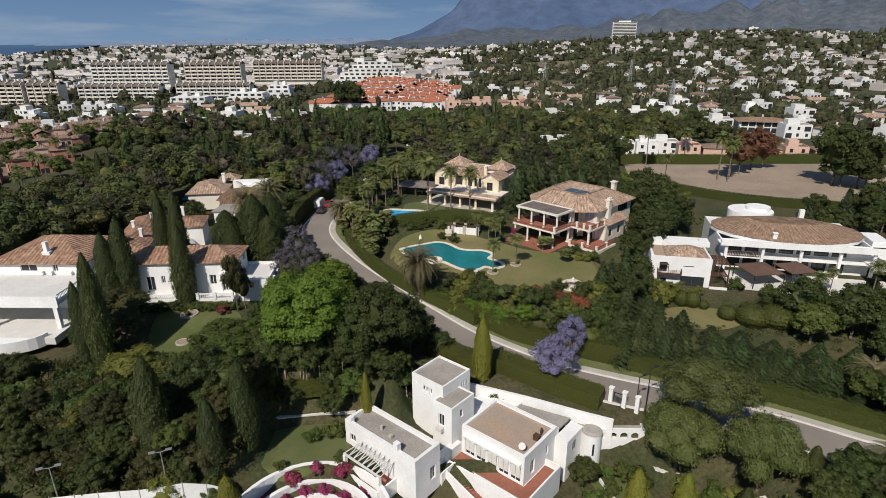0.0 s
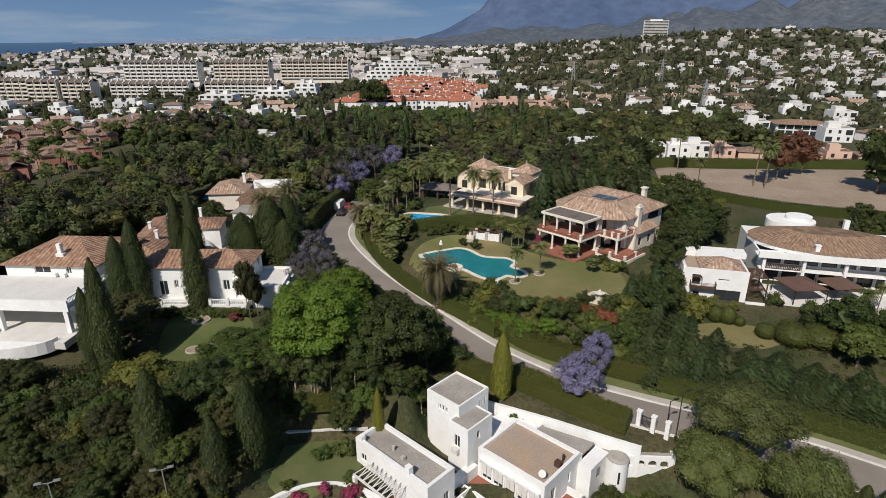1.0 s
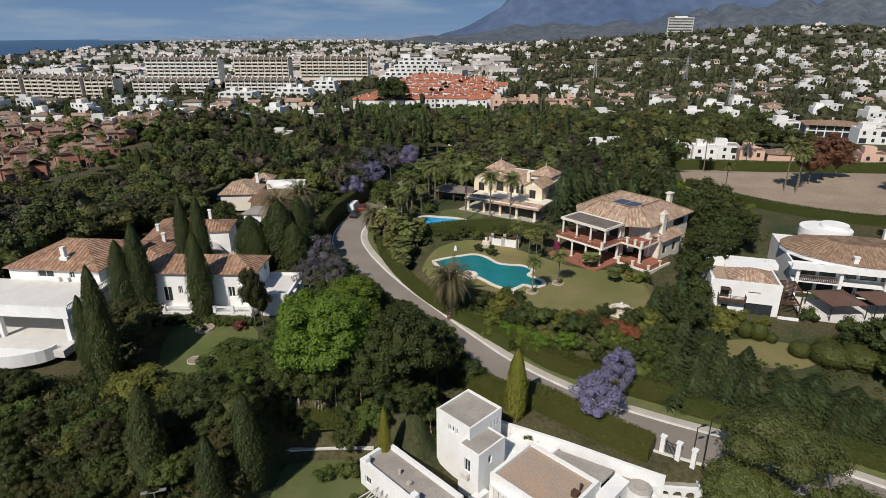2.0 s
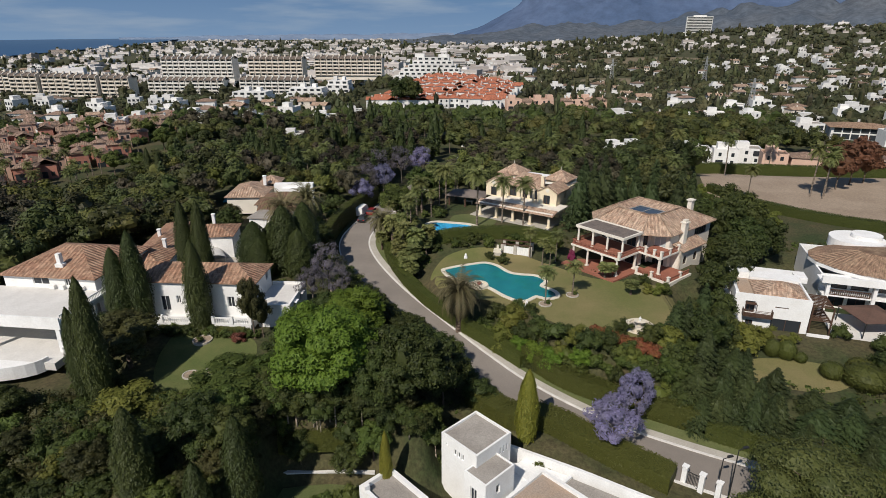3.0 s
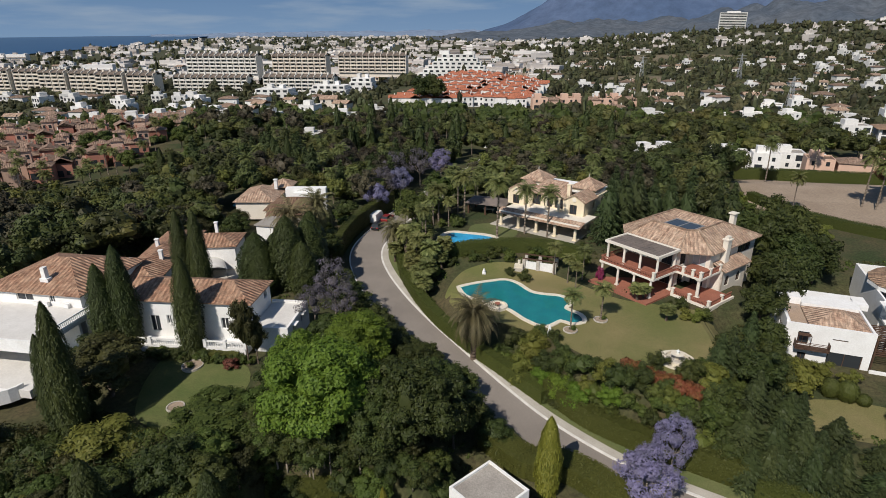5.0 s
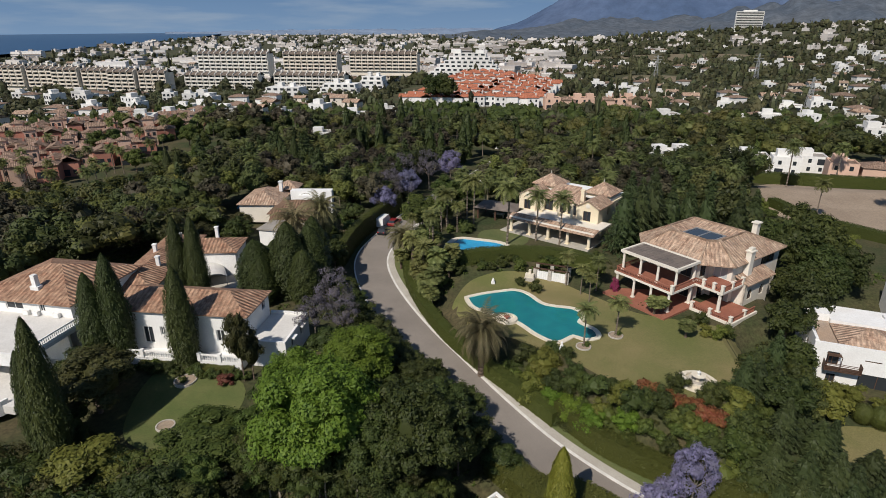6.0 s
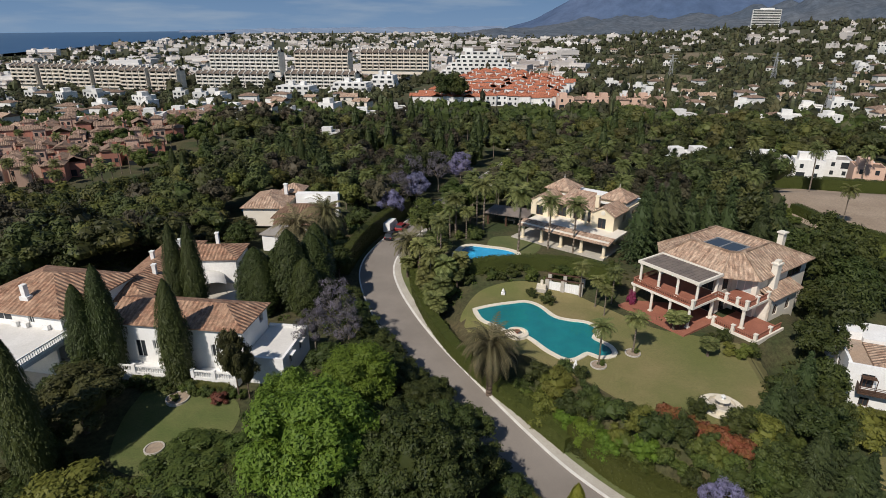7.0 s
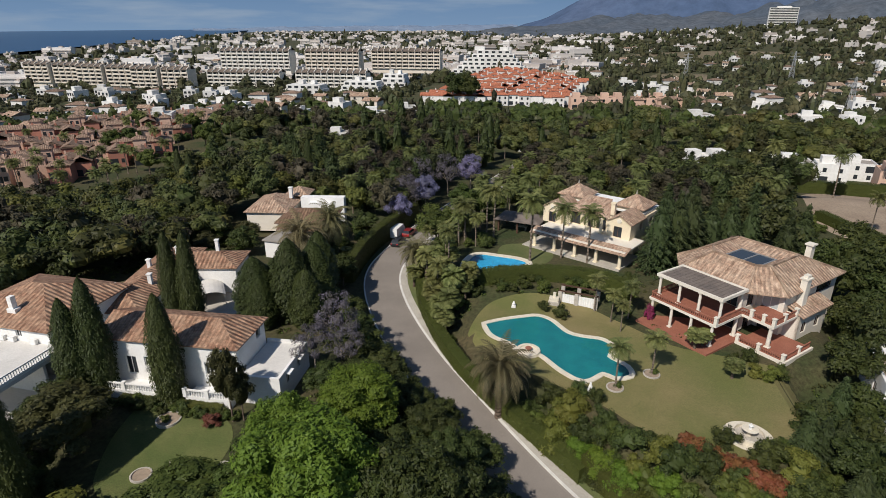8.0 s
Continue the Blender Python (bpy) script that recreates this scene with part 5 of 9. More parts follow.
# ---- the terraced white house nearest the camera ----
def build_terraced_house():
    h = thing("terraced_house", "stepped white house with flat roofs, arches and terraces", "house", pose(-2.4, 72.0, 0, 0, 0, -41.5))

    def block(name, x0, x1, y0, y1, z0, z1, roof, ops=(), rim=0.3, drop=0.35):
        """A flat-roofed block: walls up to the parapet with openings by side (s, e, n, w), and the roof inside."""
        w = MB()
        pick = (lambda s: [o[1:] for o in ops if o[0] == s])
        w.wall("x", y0, -1, x0, x1, z0, z1, rim, pick("s")).wall("x", y1, 1, x0, x1, z0, z1, rim, pick("n"))
        w.wall("y", x0, -1, y0 + rim, y1 - rim, z0, z1, rim, pick("w")).wall("y", x1, 1, y0 + rim, y1 - rim, z0, z1, rim, pick("e"))
        part(name, w, WHITE, h)
        part("flat_roof", MB().box(x0 + rim - 0.01, x1 - rim + 0.01, y0 + rim - 0.01, y1 - rim + 0.01, z1 - drop - 0.2, z1 - drop), roof, h)
        for s, a, b, za, zb in ops:
            axis, p, out = {"s": ("x", y0, -1), "n": ("x", y1, 1), "e": ("y", x1, 1), "w": ("y", x0, -1)}[s]
            window(h, axis, p, out, a, b, za, zb, 1 if b - a > 0.7 else 0)

    block("tower", 0, 5.2, 0, 5.4, -9.6, -1.45, ROOFGREY, [("s", 1.9, 2.25, -3.3, -2.5), ("s", 2.45, 2.8, -3.3, -2.5), ("s", 3.0, 3.35, -3.3, -2.5), ("s", 0.7, 0.95, -2.7, -2.45), ("e", 3.6, 3.85, -3.4, -2.5), ("e", 4.1, 4.35, -3.4, -2.5), ("e", 4.6, 4.85, -3.4, -2.5)], 0.22, 0.22)
    block("stair_block", 4.6, 7.6, -1.2, 3.2, -9.6, -2.9, ROOFGREY, [("s", 5.5, 6.4, -6.0, -4.3), ("e", 0.4, 1.0, -5.0, -3.9)], 0.2, 0.1)
    block("left_block", -2.4, 9.2, -9.3, -5.2, -10.5, -4.4, ROOFGREY, [("w", -7.6, -6.9, -8.4, -7.0), ("s", -1.6, -0.6, -7.0, -6.0), ("e", -6.9, -6.0, -8.6, -6.8)], 0.4, 0.5)
    block("main_block", 8.2, 17.2, 0.0, 7.2, -13.0, -5.45, ROOFRUST, [("e", 1.4, 2.3, -8.8, -6.9), ("e", 4.8, 5.3, -8.2, -6.8), ("s", 8.75, 10.15, -9.3, -7.0), ("s", 10.4, 11.8, -9.3, -7.0), ("s", 12.05, 13.45, -9.3, -7.0), ("s", 13.7, 15.1, -9.3, -7.0), ("s", 15.35, 16.75, -9.3, -7.0)], 0.38, 0.35)
    part("link_block", MB().box(5.2, 8.2, 3.2, 8.2, -9.6, -6.5), WHITE, h)
    part("link_block", MB().box(7.2, 8.196, -5.2, 0.0, -9.6, -8.0), WHITE, h)
    for k in range(5):
        a = 8.75 + 1.65 * k
        part("shutter", MB().box(a + 0.1, a + 0.66, 0.05, 0.08, -8.75, -7.1).box(a + 0.74, a + 1.3, 0.05, 0.08, -8.75, -7.1), PALEFLOOR, h, "pale half-lowered roller shutter")
    sc = MB()
    for k in range(5):
        c = 9.45 + k * 1.65
        for j in range(8):
            a0, a1 = math.pi * j / 8, math.pi * (j + 1) / 8
            sc.prism([(c - 0.8 * math.cos(a0), -0.45), (c - 0.8 * math.cos(a1), -0.45), (c - 0.8 * math.cos(a1), -0.004), (c - 0.8 * math.cos(a0), -0.004)], [-7.0 + 0.35 * math.sin(a0), -7.0 + 0.35 * math.sin(a1)] * 1 + [-7.0 + 0.35 * math.sin(a1), -7.0 + 0.35 * math.sin(a0)], -6.5)
    sc.weld = True
    part("scalloped_hood", sc, WHITE, h, "scalloped white arch hoods over the terrace windows")
    part("satellite_dish", MB().cyl(0, 0, 0.05, 0.42, 0, 0.14, 16), PALEFLOOR, h, "small pale satellite dish", pose(16.2, 1.0, -5.0, 60, 0, 20))
    part("roof_box", MB().box(16.0, 16.7, 3.6, 4.2, -5.8, -5.1).box(16.2, 16.4, 4.9, 5.1, -5.8, -4.9), WOOD, h, "small chimney cowls")
    # low roofs between the main block and the lane wall
    part("court_roof", MB().prism([(10.9, 7.7), (17.1, 7.7), (17.1, 10.6), (10.9, 9.0)], -6.45, -6.2), ROOFGREY, h, "narrow grey felt roof behind the main block")
    part("court_parapet", MB().box(10.6, 17.2, 7.4, 7.7, -9.6, -5.95).box(10.6, 10.9, 7.7, 9.0, -9.6, -5.95), WHITE, h)
    part("court_floor", MB().prism([(3.4, 5.45), (8.19, 5.45), (8.19, 7.4), (10.59, 7.4), (10.59, 9.3), (7.2, 8.2)], -9.6, -6.4), WHITE, h, "white paved yard behind the house")
    part("east_link", MB().box(17.21, 18.9, 6.8, 10.8, -13.5, -6.7), WHITE, h)
    part("window", MB().box(18.9, 18.93, 8.2, 8.9, -8.6, -7.5), DARKGLASS, h)
    lw = MB()
    bend = catmull([(3.3, 7.3), (7.2, 8.6), (11.6, 10.0), (17.2, 11.5), (21.8, 12.85)], 1.2)
    for k, (p, q) in enumerate(zip(bend, bend[1:])):
        d = (q - p).normalized(); e = Vector((-d.y, d.x)) * 0.2
        t = k / len(bend)
        lw.prism([tuple(p - e), tuple(q - e), tuple(q + e), tuple(p + e)], -9.8, -5.3 - 0.25 * t)
    lw.weld = True
    part("lane_wall", lw, WHITE, h, "curved white garden wall towards the lane")
    # arcaded wing and turret, square to the lane's end
    inv = h.matrix_basis.inverted()
    wm = inv @ pose(19.9, 67.3, 0, 0, 0, -2)
    ar = [(0.9 + 1.35 * k, 1.85 + 1.35 * k, -8.35, -7.45) for k in range(4)]
    wg = MB().wall("x", 0, -1, 0.0, 6.6, -13.5, -6.95, 0.3, ar).wall("y", 6.6, 1, 0.3, 3.0, -13.5, -6.95, 0.3)
    for a, b, z0, z1 in ar:
        c, r = (a + b) / 2, (b - a) / 2
        for k in range(6):
            a0, a1 = math.pi * k / 6, math.pi * (k + 1) / 6
            wg.box(c - r * math.cos(a0), c - r * math.cos(a1), 0.003, 0.297, z1 - r * 0.7 + r * 0.7 * min(math.sin(a0), math.sin(a1)), z1)
    part("arcade_wing", wg, WHITE, h, "white arcade with low arches", wm)
    part("arcade_roof", MB().prism([(-1.5, 0.3), (6.6, 0.3), (6.2, 2.6), (2.5, 4.2), (-1.5, 5.2)], -7.3, -7.15), ROOFGREY, h, "", wm)
    part("arcade_floor", MB().box(0.2, 6.4, 0.3, 2.8, -8.6, -8.42), OFFWHITE, h, "", wm)
    part("arcade_back", MB().box(0.2, 6.4, 2.8, 3.0, -9.5, -7.3), OFFWHITE, h, "", wm)
    part("turret", MB().cyl(0.0, -0.2, 1.25, 1.25, -13.5, -7.0, 24), WHITE, h, "round white turret", wm)
    part("turret_cap", MB().cyl(0.0, -0.2, 1.3, 0.9, -7.0, -6.75, 24), ROOFGREY, h, "", wm)
    part("window", MB().box(-0.12, 0.12, -1.47, -1.42, -9.8, -8.1), DARKGLASS, h, "", wm)
    # terraces
    part("upper_terrace", MB().box(7.0, 19.2, -2.6, 0, -12.5, -9.5), WHITE, h)
    part("terrace_paving", MB().box(7.3, 19.0, -2.0, -0.003, -9.5, -9.46).box(17.3, 19.0, 0, 4.6, -9.5, -9.46), REDFLOOR, h, "terracotta paving")
    part("side_terrace", MB().box(17.203, 19.2, 0.003, 5, -12.5, -9.5).box(19.0, 19.2, -2.6, 5.0, -9.5, -8.75).box(17.21, 19.0, 4.8, 5.0, -9.5, -8.75), WHITE, h)
    part("planter", MB().box(11.5, 18.9, -2.55, -2.0, -9.5, -9.2), REDFLOOR, h, "long planter with red flowers")
    part("lower_terrace", MB().box(0.0, 20.0, -9.0, -2.6, -14.0, -12.0), WHITE, h)
    part("lower_paving", MB().box(1.5, 19.5, -8.6, -2.603, -12.0, -11.96), REDFLOOR, h)
    stp = MB()
    for k in range(14):
        stp.box(9.4 + 0.42 * k, 9.82 + 0.42 * k, -4.2, -2.62, -12.0, -9.5 - 0.17 * (k + 1))
    part("stairs", stp, REDFLOOR, h, "terracotta garden stairs")
    part("stair_wall", MB().prism([(9.2, -4.45), (15.6, -4.45), (15.6, -4.2), (9.2, -4.2)], -12.0, [-8.7, -11.2, -11.2, -8.7]).box(9.21, 9.4, -5.2, -2.6, -12, -8.7), WHITE, h)
    part("parapet", MB().box(7.0, 12.2, -2.85, -2.6, -12.0, -8.9).box(12.2, 19.2, -2.85, -2.6, -12.5, -8.65), WHITE, h, "white terrace parapet")
    part("planting", MB().box(11.6, 18.8, -2.5, -2.05, -9.2, -9.14), EARTH, h)
    part("lower_parapet", MB().box(0.0, 20.0, -9.25, -9.0, -14, -11.3).box(19.8, 20.0, -9.0, -2.86, -14, -11.3), WHITE, h)
    part("ramp", MB().prism([(7.3, -7.2), (8.4, -7.2), (8.4, -2.9), (7.3, -2.9)], -12.0, [-11.0, -11.0, -9.5, -9.5]), REDFLOOR, h, "terracotta ramp between white walls")
    part("ramp_wall", MB().prism([(8.4, -7.2), (8.65, -7.2), (8.65, -2.9), (8.4, -2.9)], -12.0, [-10.2, -10.2, -8.8, -8.8]).prism([(7.05, -7.2), (7.3, -7.2), (7.3, -2.9), (7.05, -2.9)], -12.0, [-10.2, -10.2, -8.8, -8.8]), WHITE, h)
    part("chimney", MB().box(5.8, 6.5, -9.28, -8.7, -10, -3.6).box(-1.9, -1.3, -9.28, -8.7, -5.2, -3.9), WHITE, h, "square white wall pier")
    part("air_conditioner", MB().box(5.5, 6.4, -1.75, -1.22, -6.6, -6.0), PALEFLOOR, h)
    part("roof_vent", MB().cyl(2.0, -7.4, 0.18, 0.18, -4.9, -4.3, 10).box(3.6, 4.1, -7.9, -7.5, -4.9, -4.5), STONE, h)
    # balcony with the zig-zag pergola
    part("balcony", MB().box(0.2, 6.2, -12.2, -9.3, -10.4, -8.9), WHITE, h)
    part("balcony_floor", MB().box(0.5, 5.9, -11.9, -9.32, -8.9, -8.86), REDFLOOR, h)
    part("balcony_wall", MB().box(0.2, 6.2, -12.3, -12.1, -8.9, -8.3).box(6.0, 6.2, -12.1, -9.32, -8.9, -8.3), WHITE, h)
    for x in (0.4, 6.0):
        part("pillar", MB().box(x - 0.2, x + 0.2, -12.0, -11.6, -8.3, -6.6), WHITE, h)
    zz = part("pergola", MB().bar((0.2, -11.8, -6.5), (6.2, -11.8, -6.5), 0.2), PALEFLOOR, h, "white pergola with zig-zag rods")
    for k in range(8):
        a = 0.3 + k * 0.75
        part("rod", MB().bar((a, -11.8, -6.4), (a + 0.38, -9.35, -6.1), 0.09), PALEFLOOR, zz)
        part("rod", MB().bar((a + 0.38, -9.35, -6.1), (a + 0.75, -11.8, -6.4), 0.09), PALEFLOOR, zz)
    # curved planting terraces and paved circle
    cm = inv @ pose(-12.6, 54.6, 0)
    for r, z in ((8.2, -7.7), (6.4, -8.6), (4.8, -9.2)):
        cw = MB()
        for k in range(20):
            a, b = radians(5 + 165 * k / 20), radians(5 + 165 * (k + 1) / 20)
            cw.prism([(r * math.cos(a), r * math.sin(a)), ((r + 0.45) * math.cos(a), (r + 0.45) * math.sin(a)), ((r + 0.45) * math.cos(b), (r + 0.45) * math.sin(b)), (r * math.cos(b), r * math.sin(b))], -12.5, z)
        cw.weld = True
        part("curved_wall", cw, WHITE, h, "curved white retaining wall", cm)
    part("circle_paving", MB().cyl(0, 0, 4.8, 4.8, -12.5, -9.72, 32), REDFLOOR, h, "circular terrace of red paving", cm)
    part("lawn_wall", MB().box(-13.5, -2.402, -1.2, -0.9, -9.5, -6.9), WHITE, h)
    return h


build_terraced_house()


# ---- the town beyond the gardens ----
TRNG = np.random.default_rng(21)


def apartment(x0, x1, y, z0, floors, wall, roof, label, depth=13.0, turn=0.0, fh=2.95, bay=5.6):
    """A slab of flats: set-back rooms in shade, a balcony with parapet on every floor, cross walls, dormer-like gables on a tiled roof."""
    L = x1 - x0
    a = thing("apartment_block", label, "apartment building", pose(x0, y, z0, 0, 0, turn))
    H = floors * fh
    part("body", MB().box(0, L, 1.1, depth, -4, H), wall, a)
    n = max(1, int(round(L / bay)))
    w = L / n
    glass = MB().box(w * 0.12, w * 0.58, -0.02, 0.0, 0.0, 2.4).box(w * 0.66, w * 0.88, -0.02, 0.0, 0.4, 2.4).mesh("glazing")
    glass.materials.append(DARKGLASS)
    front = MB().box(0.75, w - 0.75, -0.35, 0.15, 0, 1.15).mesh("balcony")
    front.materials.append(wall)
    for f in range(floors):
        part("floor_slab", MB().box(0, L, 0.0, 1.098, f * fh - 0.25, f * fh), wall, a)
        for k in range(n):
            part("balcony", front, None, a, m=pose(k * w, -0.02, f * fh))
            part("glazing", glass, None, a, m=pose(k * w, 1.095, f * fh))
    for k in range(n + 1):
        x = min(max(k * w, 0.12), L - 0.12)
        part("cross_wall", MB().box(max(0, x - 0.32), min(L, x + 0.32), -0.1, 1.098, -0.25, H), wall, a)
    rf = MB().slope([(-0.4, -0.3, H), (L + 0.4, -0.3, H), (L + 0.4, depth * 0.5, H + 2.6), (-0.4, depth * 0.5, H + 2.6)], 0.2).slope([(L + 0.4, depth + 0.3, H), (-0.4, depth + 0.3, H), (-0.4, depth * 0.5, H + 2.6), (L + 0.4, depth * 0.5, H + 2.6)], 0.2)
    part("roof", rf, roof, a)
    for k in range(n + 1):
        x = min(max(k * w, 0.3), L - 0.3)
        part("party_wall", MB().prism([(x - 0.2, -0.3), (x + 0.2, -0.3), (x + 0.2, depth * 0.45), (x - 0.2, depth * 0.45)], H - 0.3, [H + 0.9, H + 0.9, H + 3.1, H + 3.1]).box(x - 0.55, x + 0.55, depth * 0.3, depth * 0.42, H + 1.0, H + 3.9), wall, a)
    return a


FLATS = surf("pale_flats_render", (0.80, 0.77, 0.70), (0.72, 0.69, 0.62), 0.1, 0.9, 0.1, 1.5, 0.12, spread=0.05)
FLATSCREAM = surf("cream_flats_render", (0.76, 0.69, 0.59), (0.68, 0.61, 0.51), 0.1, 0.9, 0.1, 1.5, 0.12, spread=0.05)
FLATSWHITE = surf("white_town_render", (0.74, 0.73, 0.70), (0.62, 0.61, 0.58), 0.05, 0.9, 0.1, 1.0, 0.12, spread=0.12)
FLATROOF = tiles("grey_brown_tile_roof", (0.17, 0.135, 0.11), (0.12, 0.095, 0.08), (0.22, 0.18, 0.145))
apartment(-291, -226, 523, 3.4, 5, FLATS, FLATROOF, "pale six-storey balconied flats on the rise")
apartment(-297, -229, 508, -10.5, 4, FLATS, FLATROOF, "lower range of balconied flats with a dark roof", 12)
apartment(-216, -167, 533, 3.0, 5, FLATSCREAM, FLATROOF, "cream balconied flats on the rise")
apartment(-219, -156, 517, -10.5, 4, FLATS, FLATROOF, "lower range of balconied flats with a brown roof", 12)
apartment(-165, -102, 562, 2.4, 5, FLATSCREAM, FLATROOF, "cream balconied flats with gabled party walls")
for k in range(6):
    apartment(-443 + 25.5 * k, -443 + 25.5 * (k + 1) - 1.5, 470 + (k % 2) * 3.0, -6.5 - 0.6 * k, 5, FLATSCREAM, FLATROOF, "stepped cream flats with long balconies", 12)


def stepped_block(x0, x1, y, z0, levels, label):
    """White terraced flats: each storey shorter than the one below, with parapets and dark glazing."""
    b = thing("stepped_flats", label, "apartment building", pose(x0, y, z0))
    L = x1 - x0
    for f in range(levels):
        i0, i1 = L * 0.055 * f, L - L * 0.045 * f
        z = f * 3.1
        part("storey", MB().box(i0, i1, 1.6 * f, 18 + 0.2 * f, z, z + 3.1), FLATSWHITE, b)
        part("parapet", MB().box(i0, i1, 1.6 * f - 1.5, 1.6 * f - 1.3, z, z + 1.0).box(i0, i1, 1.6 * f - 1.5, 1.6 * f, z - 0.2, z), FLATSWHITE, b)
        n = int((i1 - i0) / 5)
        for k in range(n):
            c = i0 + (i1 - i0) * (k + 0.5) / n
            part("window", MB().box(c - 1.5, c + 1.5, 1.6 * f - 0.04, 1.6 * f - 0.005, z + 0.3, z + 2.5), DARKGLASS, b)
    part("stair_head", MB().box(L * 0.3, L * 0.42, 11, 16, levels * 3.1, levels * 3.1 + 3), FLATSWHITE, b)
    part("stair_head", MB().box(L * 0.6, L * 0.7, 11, 16, levels * 3.1, levels * 3.1 + 2.6), FLATSWHITE, b)


stepped_block(-92, -20, 545, -3.0, 7, "large white terraced block of flats")
stepped_block(-160, -128, 462, -10, 3, "low white terraced flats with a grey roof")
stepped_block(-196, -164, 440, -11, 3, "low white terraced flats among trees")
stepped_block(-135, -112, 480, -9, 4, "small white terraced block of flats")

tw = thing("tower_block", "white slab tower on the far hillside", "tower block", pose(444, 1500, 34, 0, 0, -12))
part("body", MB().box(0, 56, 0, 18, -30, 40).box(14, 42, 4, 14, 40, 43), FLATSWHITE, tw)
for f in range(11):
    part("balcony", MB().box(1, 55, -1.6, -0.05, 2 + f * 3.4, 3.1 + f * 3.4), FLATSWHITE, tw)
    part("glazing", MB().box(1, 55, -0.04, -0.005, 3.1 + f * 3.4, 5.0 + f * 3.4), DARKGLASS, tw)


# -- small houses: a few shapes, each with its walls, roof and windows shared
def house_kit(w, d, h, roof, wall, tile, rise=1.5):
    body = MB().box(0, w, 0, d, -3, h)
    if roof == "flat":
        body.box(0, w, 0, 0.25, h, h + 0.5).box(0, w, d - 0.25, d, h, h + 0.5).box(0, 0.25, 0.25, d - 0.25, h, h + 0.5).box(w - 0.25, w, 0.25, d - 0.25, h, h + 0.5)
        body.box(w * 0.15, w * 0.6, d * 0.3, d * 0.8, h, h + 2.4)
        top = MB().box(0.25, w - 0.25, 0.25, d - 0.25, h, h + 0.05)
    else:
        top = hip_roof(MB(), 0, w, 0, d, h, rise, 0.4, "hh" if roof == "hip" else "gg")
        body.box(w * 0.7, w * 0.7 + 0.6, d * 0.6, d * 0.6 + 0.6, h, h + rise + 0.7)
    bm, tm = body.mesh("wall"), top.mesh("roof")
    bm.materials.append(wall); tm.materials.append(tile)
    return bm, tm, w, d, h


WIN = MB().box(-0.55, 0.55, -0.05, 0.0, 0, 1.4).mesh("window"); WIN.materials.append(DARKGLASS)
WIDE = MB().box(-1.3, 1.3, -0.05, 0.0, 0, 2.1).mesh("window"); WIDE.materials.append(DARKGLASS)


def house(kit, x, y, turn, label, group="", z=None, name="house", s=1.0, windows=True):
    bm, tm, w, d, h = kit
    m = pose(x, y, gz(x, y) if z is None else z, 0, 0, turn) @ Matrix.Diagonal((s, s, s, 1)) @ Matrix.Translation((-w / 2, -d / 2, 0))
    t = thing(name, label, "house", m, group)
    part("wall", bm, None, t)
    part("roof", tm, None, t)
    if windows:
        for f in range(max(1, int(h // 2.8))):
            n = max(2, int(w / 3.2))
            for k in range(n):
                part("window", WIDE if (k + f) % 3 == 0 else WIN, None, t, m=pose(w * (k + 0.5) / n, 0, f * 2.9 + (0.3 if (k + f) % 3 == 0 else 0.9)))
    return t


TERRA_OLD = tiles("old_brown_terracotta", (0.27, 0.18, 0.13), (0.19, 0.12, 0.088), (0.32, 0.24, 0.18))
KIT_RED = [house_kit(6.4, 7, 4.4, "hip", REDWALL, TERRA_OLD, 1.4), house_kit(5.6, 7.5, 5.2, "gable", REDWALL, TERRA_OLD, 1.5), house_kit(7.2, 6.5, 3.8, "gable", PINK, TERRA_OLD, 1.3), house_kit(4.2, 4.2, 6.6, "hip", PINK, TERRA_OLD, 1.3)]
KIT_WHITE = [house_kit(11, 9, 5.6, "flat", FLATSWHITE, ROOFGREY), house_kit(9, 8, 6.0, "flat", FLATSWHITE, PALEFLOOR), house_kit(12, 8, 3.2, "flat", FLATSWHITE, ROOFGREY), house_kit(10, 8, 5.2, "hip", FLATSWHITE, TERRA_OLD, 1.4), house_kit(12, 9, 3.4, "hip", FLATSWHITE, TERRA_OLD, 1.6), house_kit(9, 8, 5.6, "gable", FLATSCREAM, VILLATILE, 1.6)]
KIT_TOWNRED = [house_kit(6.2, 9, 5.4, "gable", FLATSWHITE, REDTILE, 1.7), house_kit(6.8, 8, 6.2, "hip", FLATSWHITE, REDTILE, 1.7)]
KIT_PEACH = [house_kit(8, 8, 5.6, "flat", PINK, TERRA_OLD), house_kit(9, 8, 5.0, "hip", PINK, TERRA_OLD, 1.5)]

# terracotta estate to the seaward side: close rows of narrow stepped houses
for row in range(12):
    for k in range(15):
        u, v = 7.4 * k + TRNG.uniform(-0.9, 0.9) + 4.0 * (row % 2), 10.2 * row + TRNG.uniform(-1.6, 1.6)
        x, y = -140 - 0.80 * u - 0.22 * v, 203 - 0.58 * u + 0.98 * v
        if k > 13 - 0.8 * abs(row - 5) or k < 2 - row:
            continue
        house(KIT_RED[TRNG.integers(4)], x, y, 35 + TRNG.integers(0, 2) * 90 + TRNG.uniform(-6, 6), "narrow red-walled terrace house with a brown tile roof", "terracotta estate", z=gz(x, y) + TRNG.uniform(-0.6, 1.4))

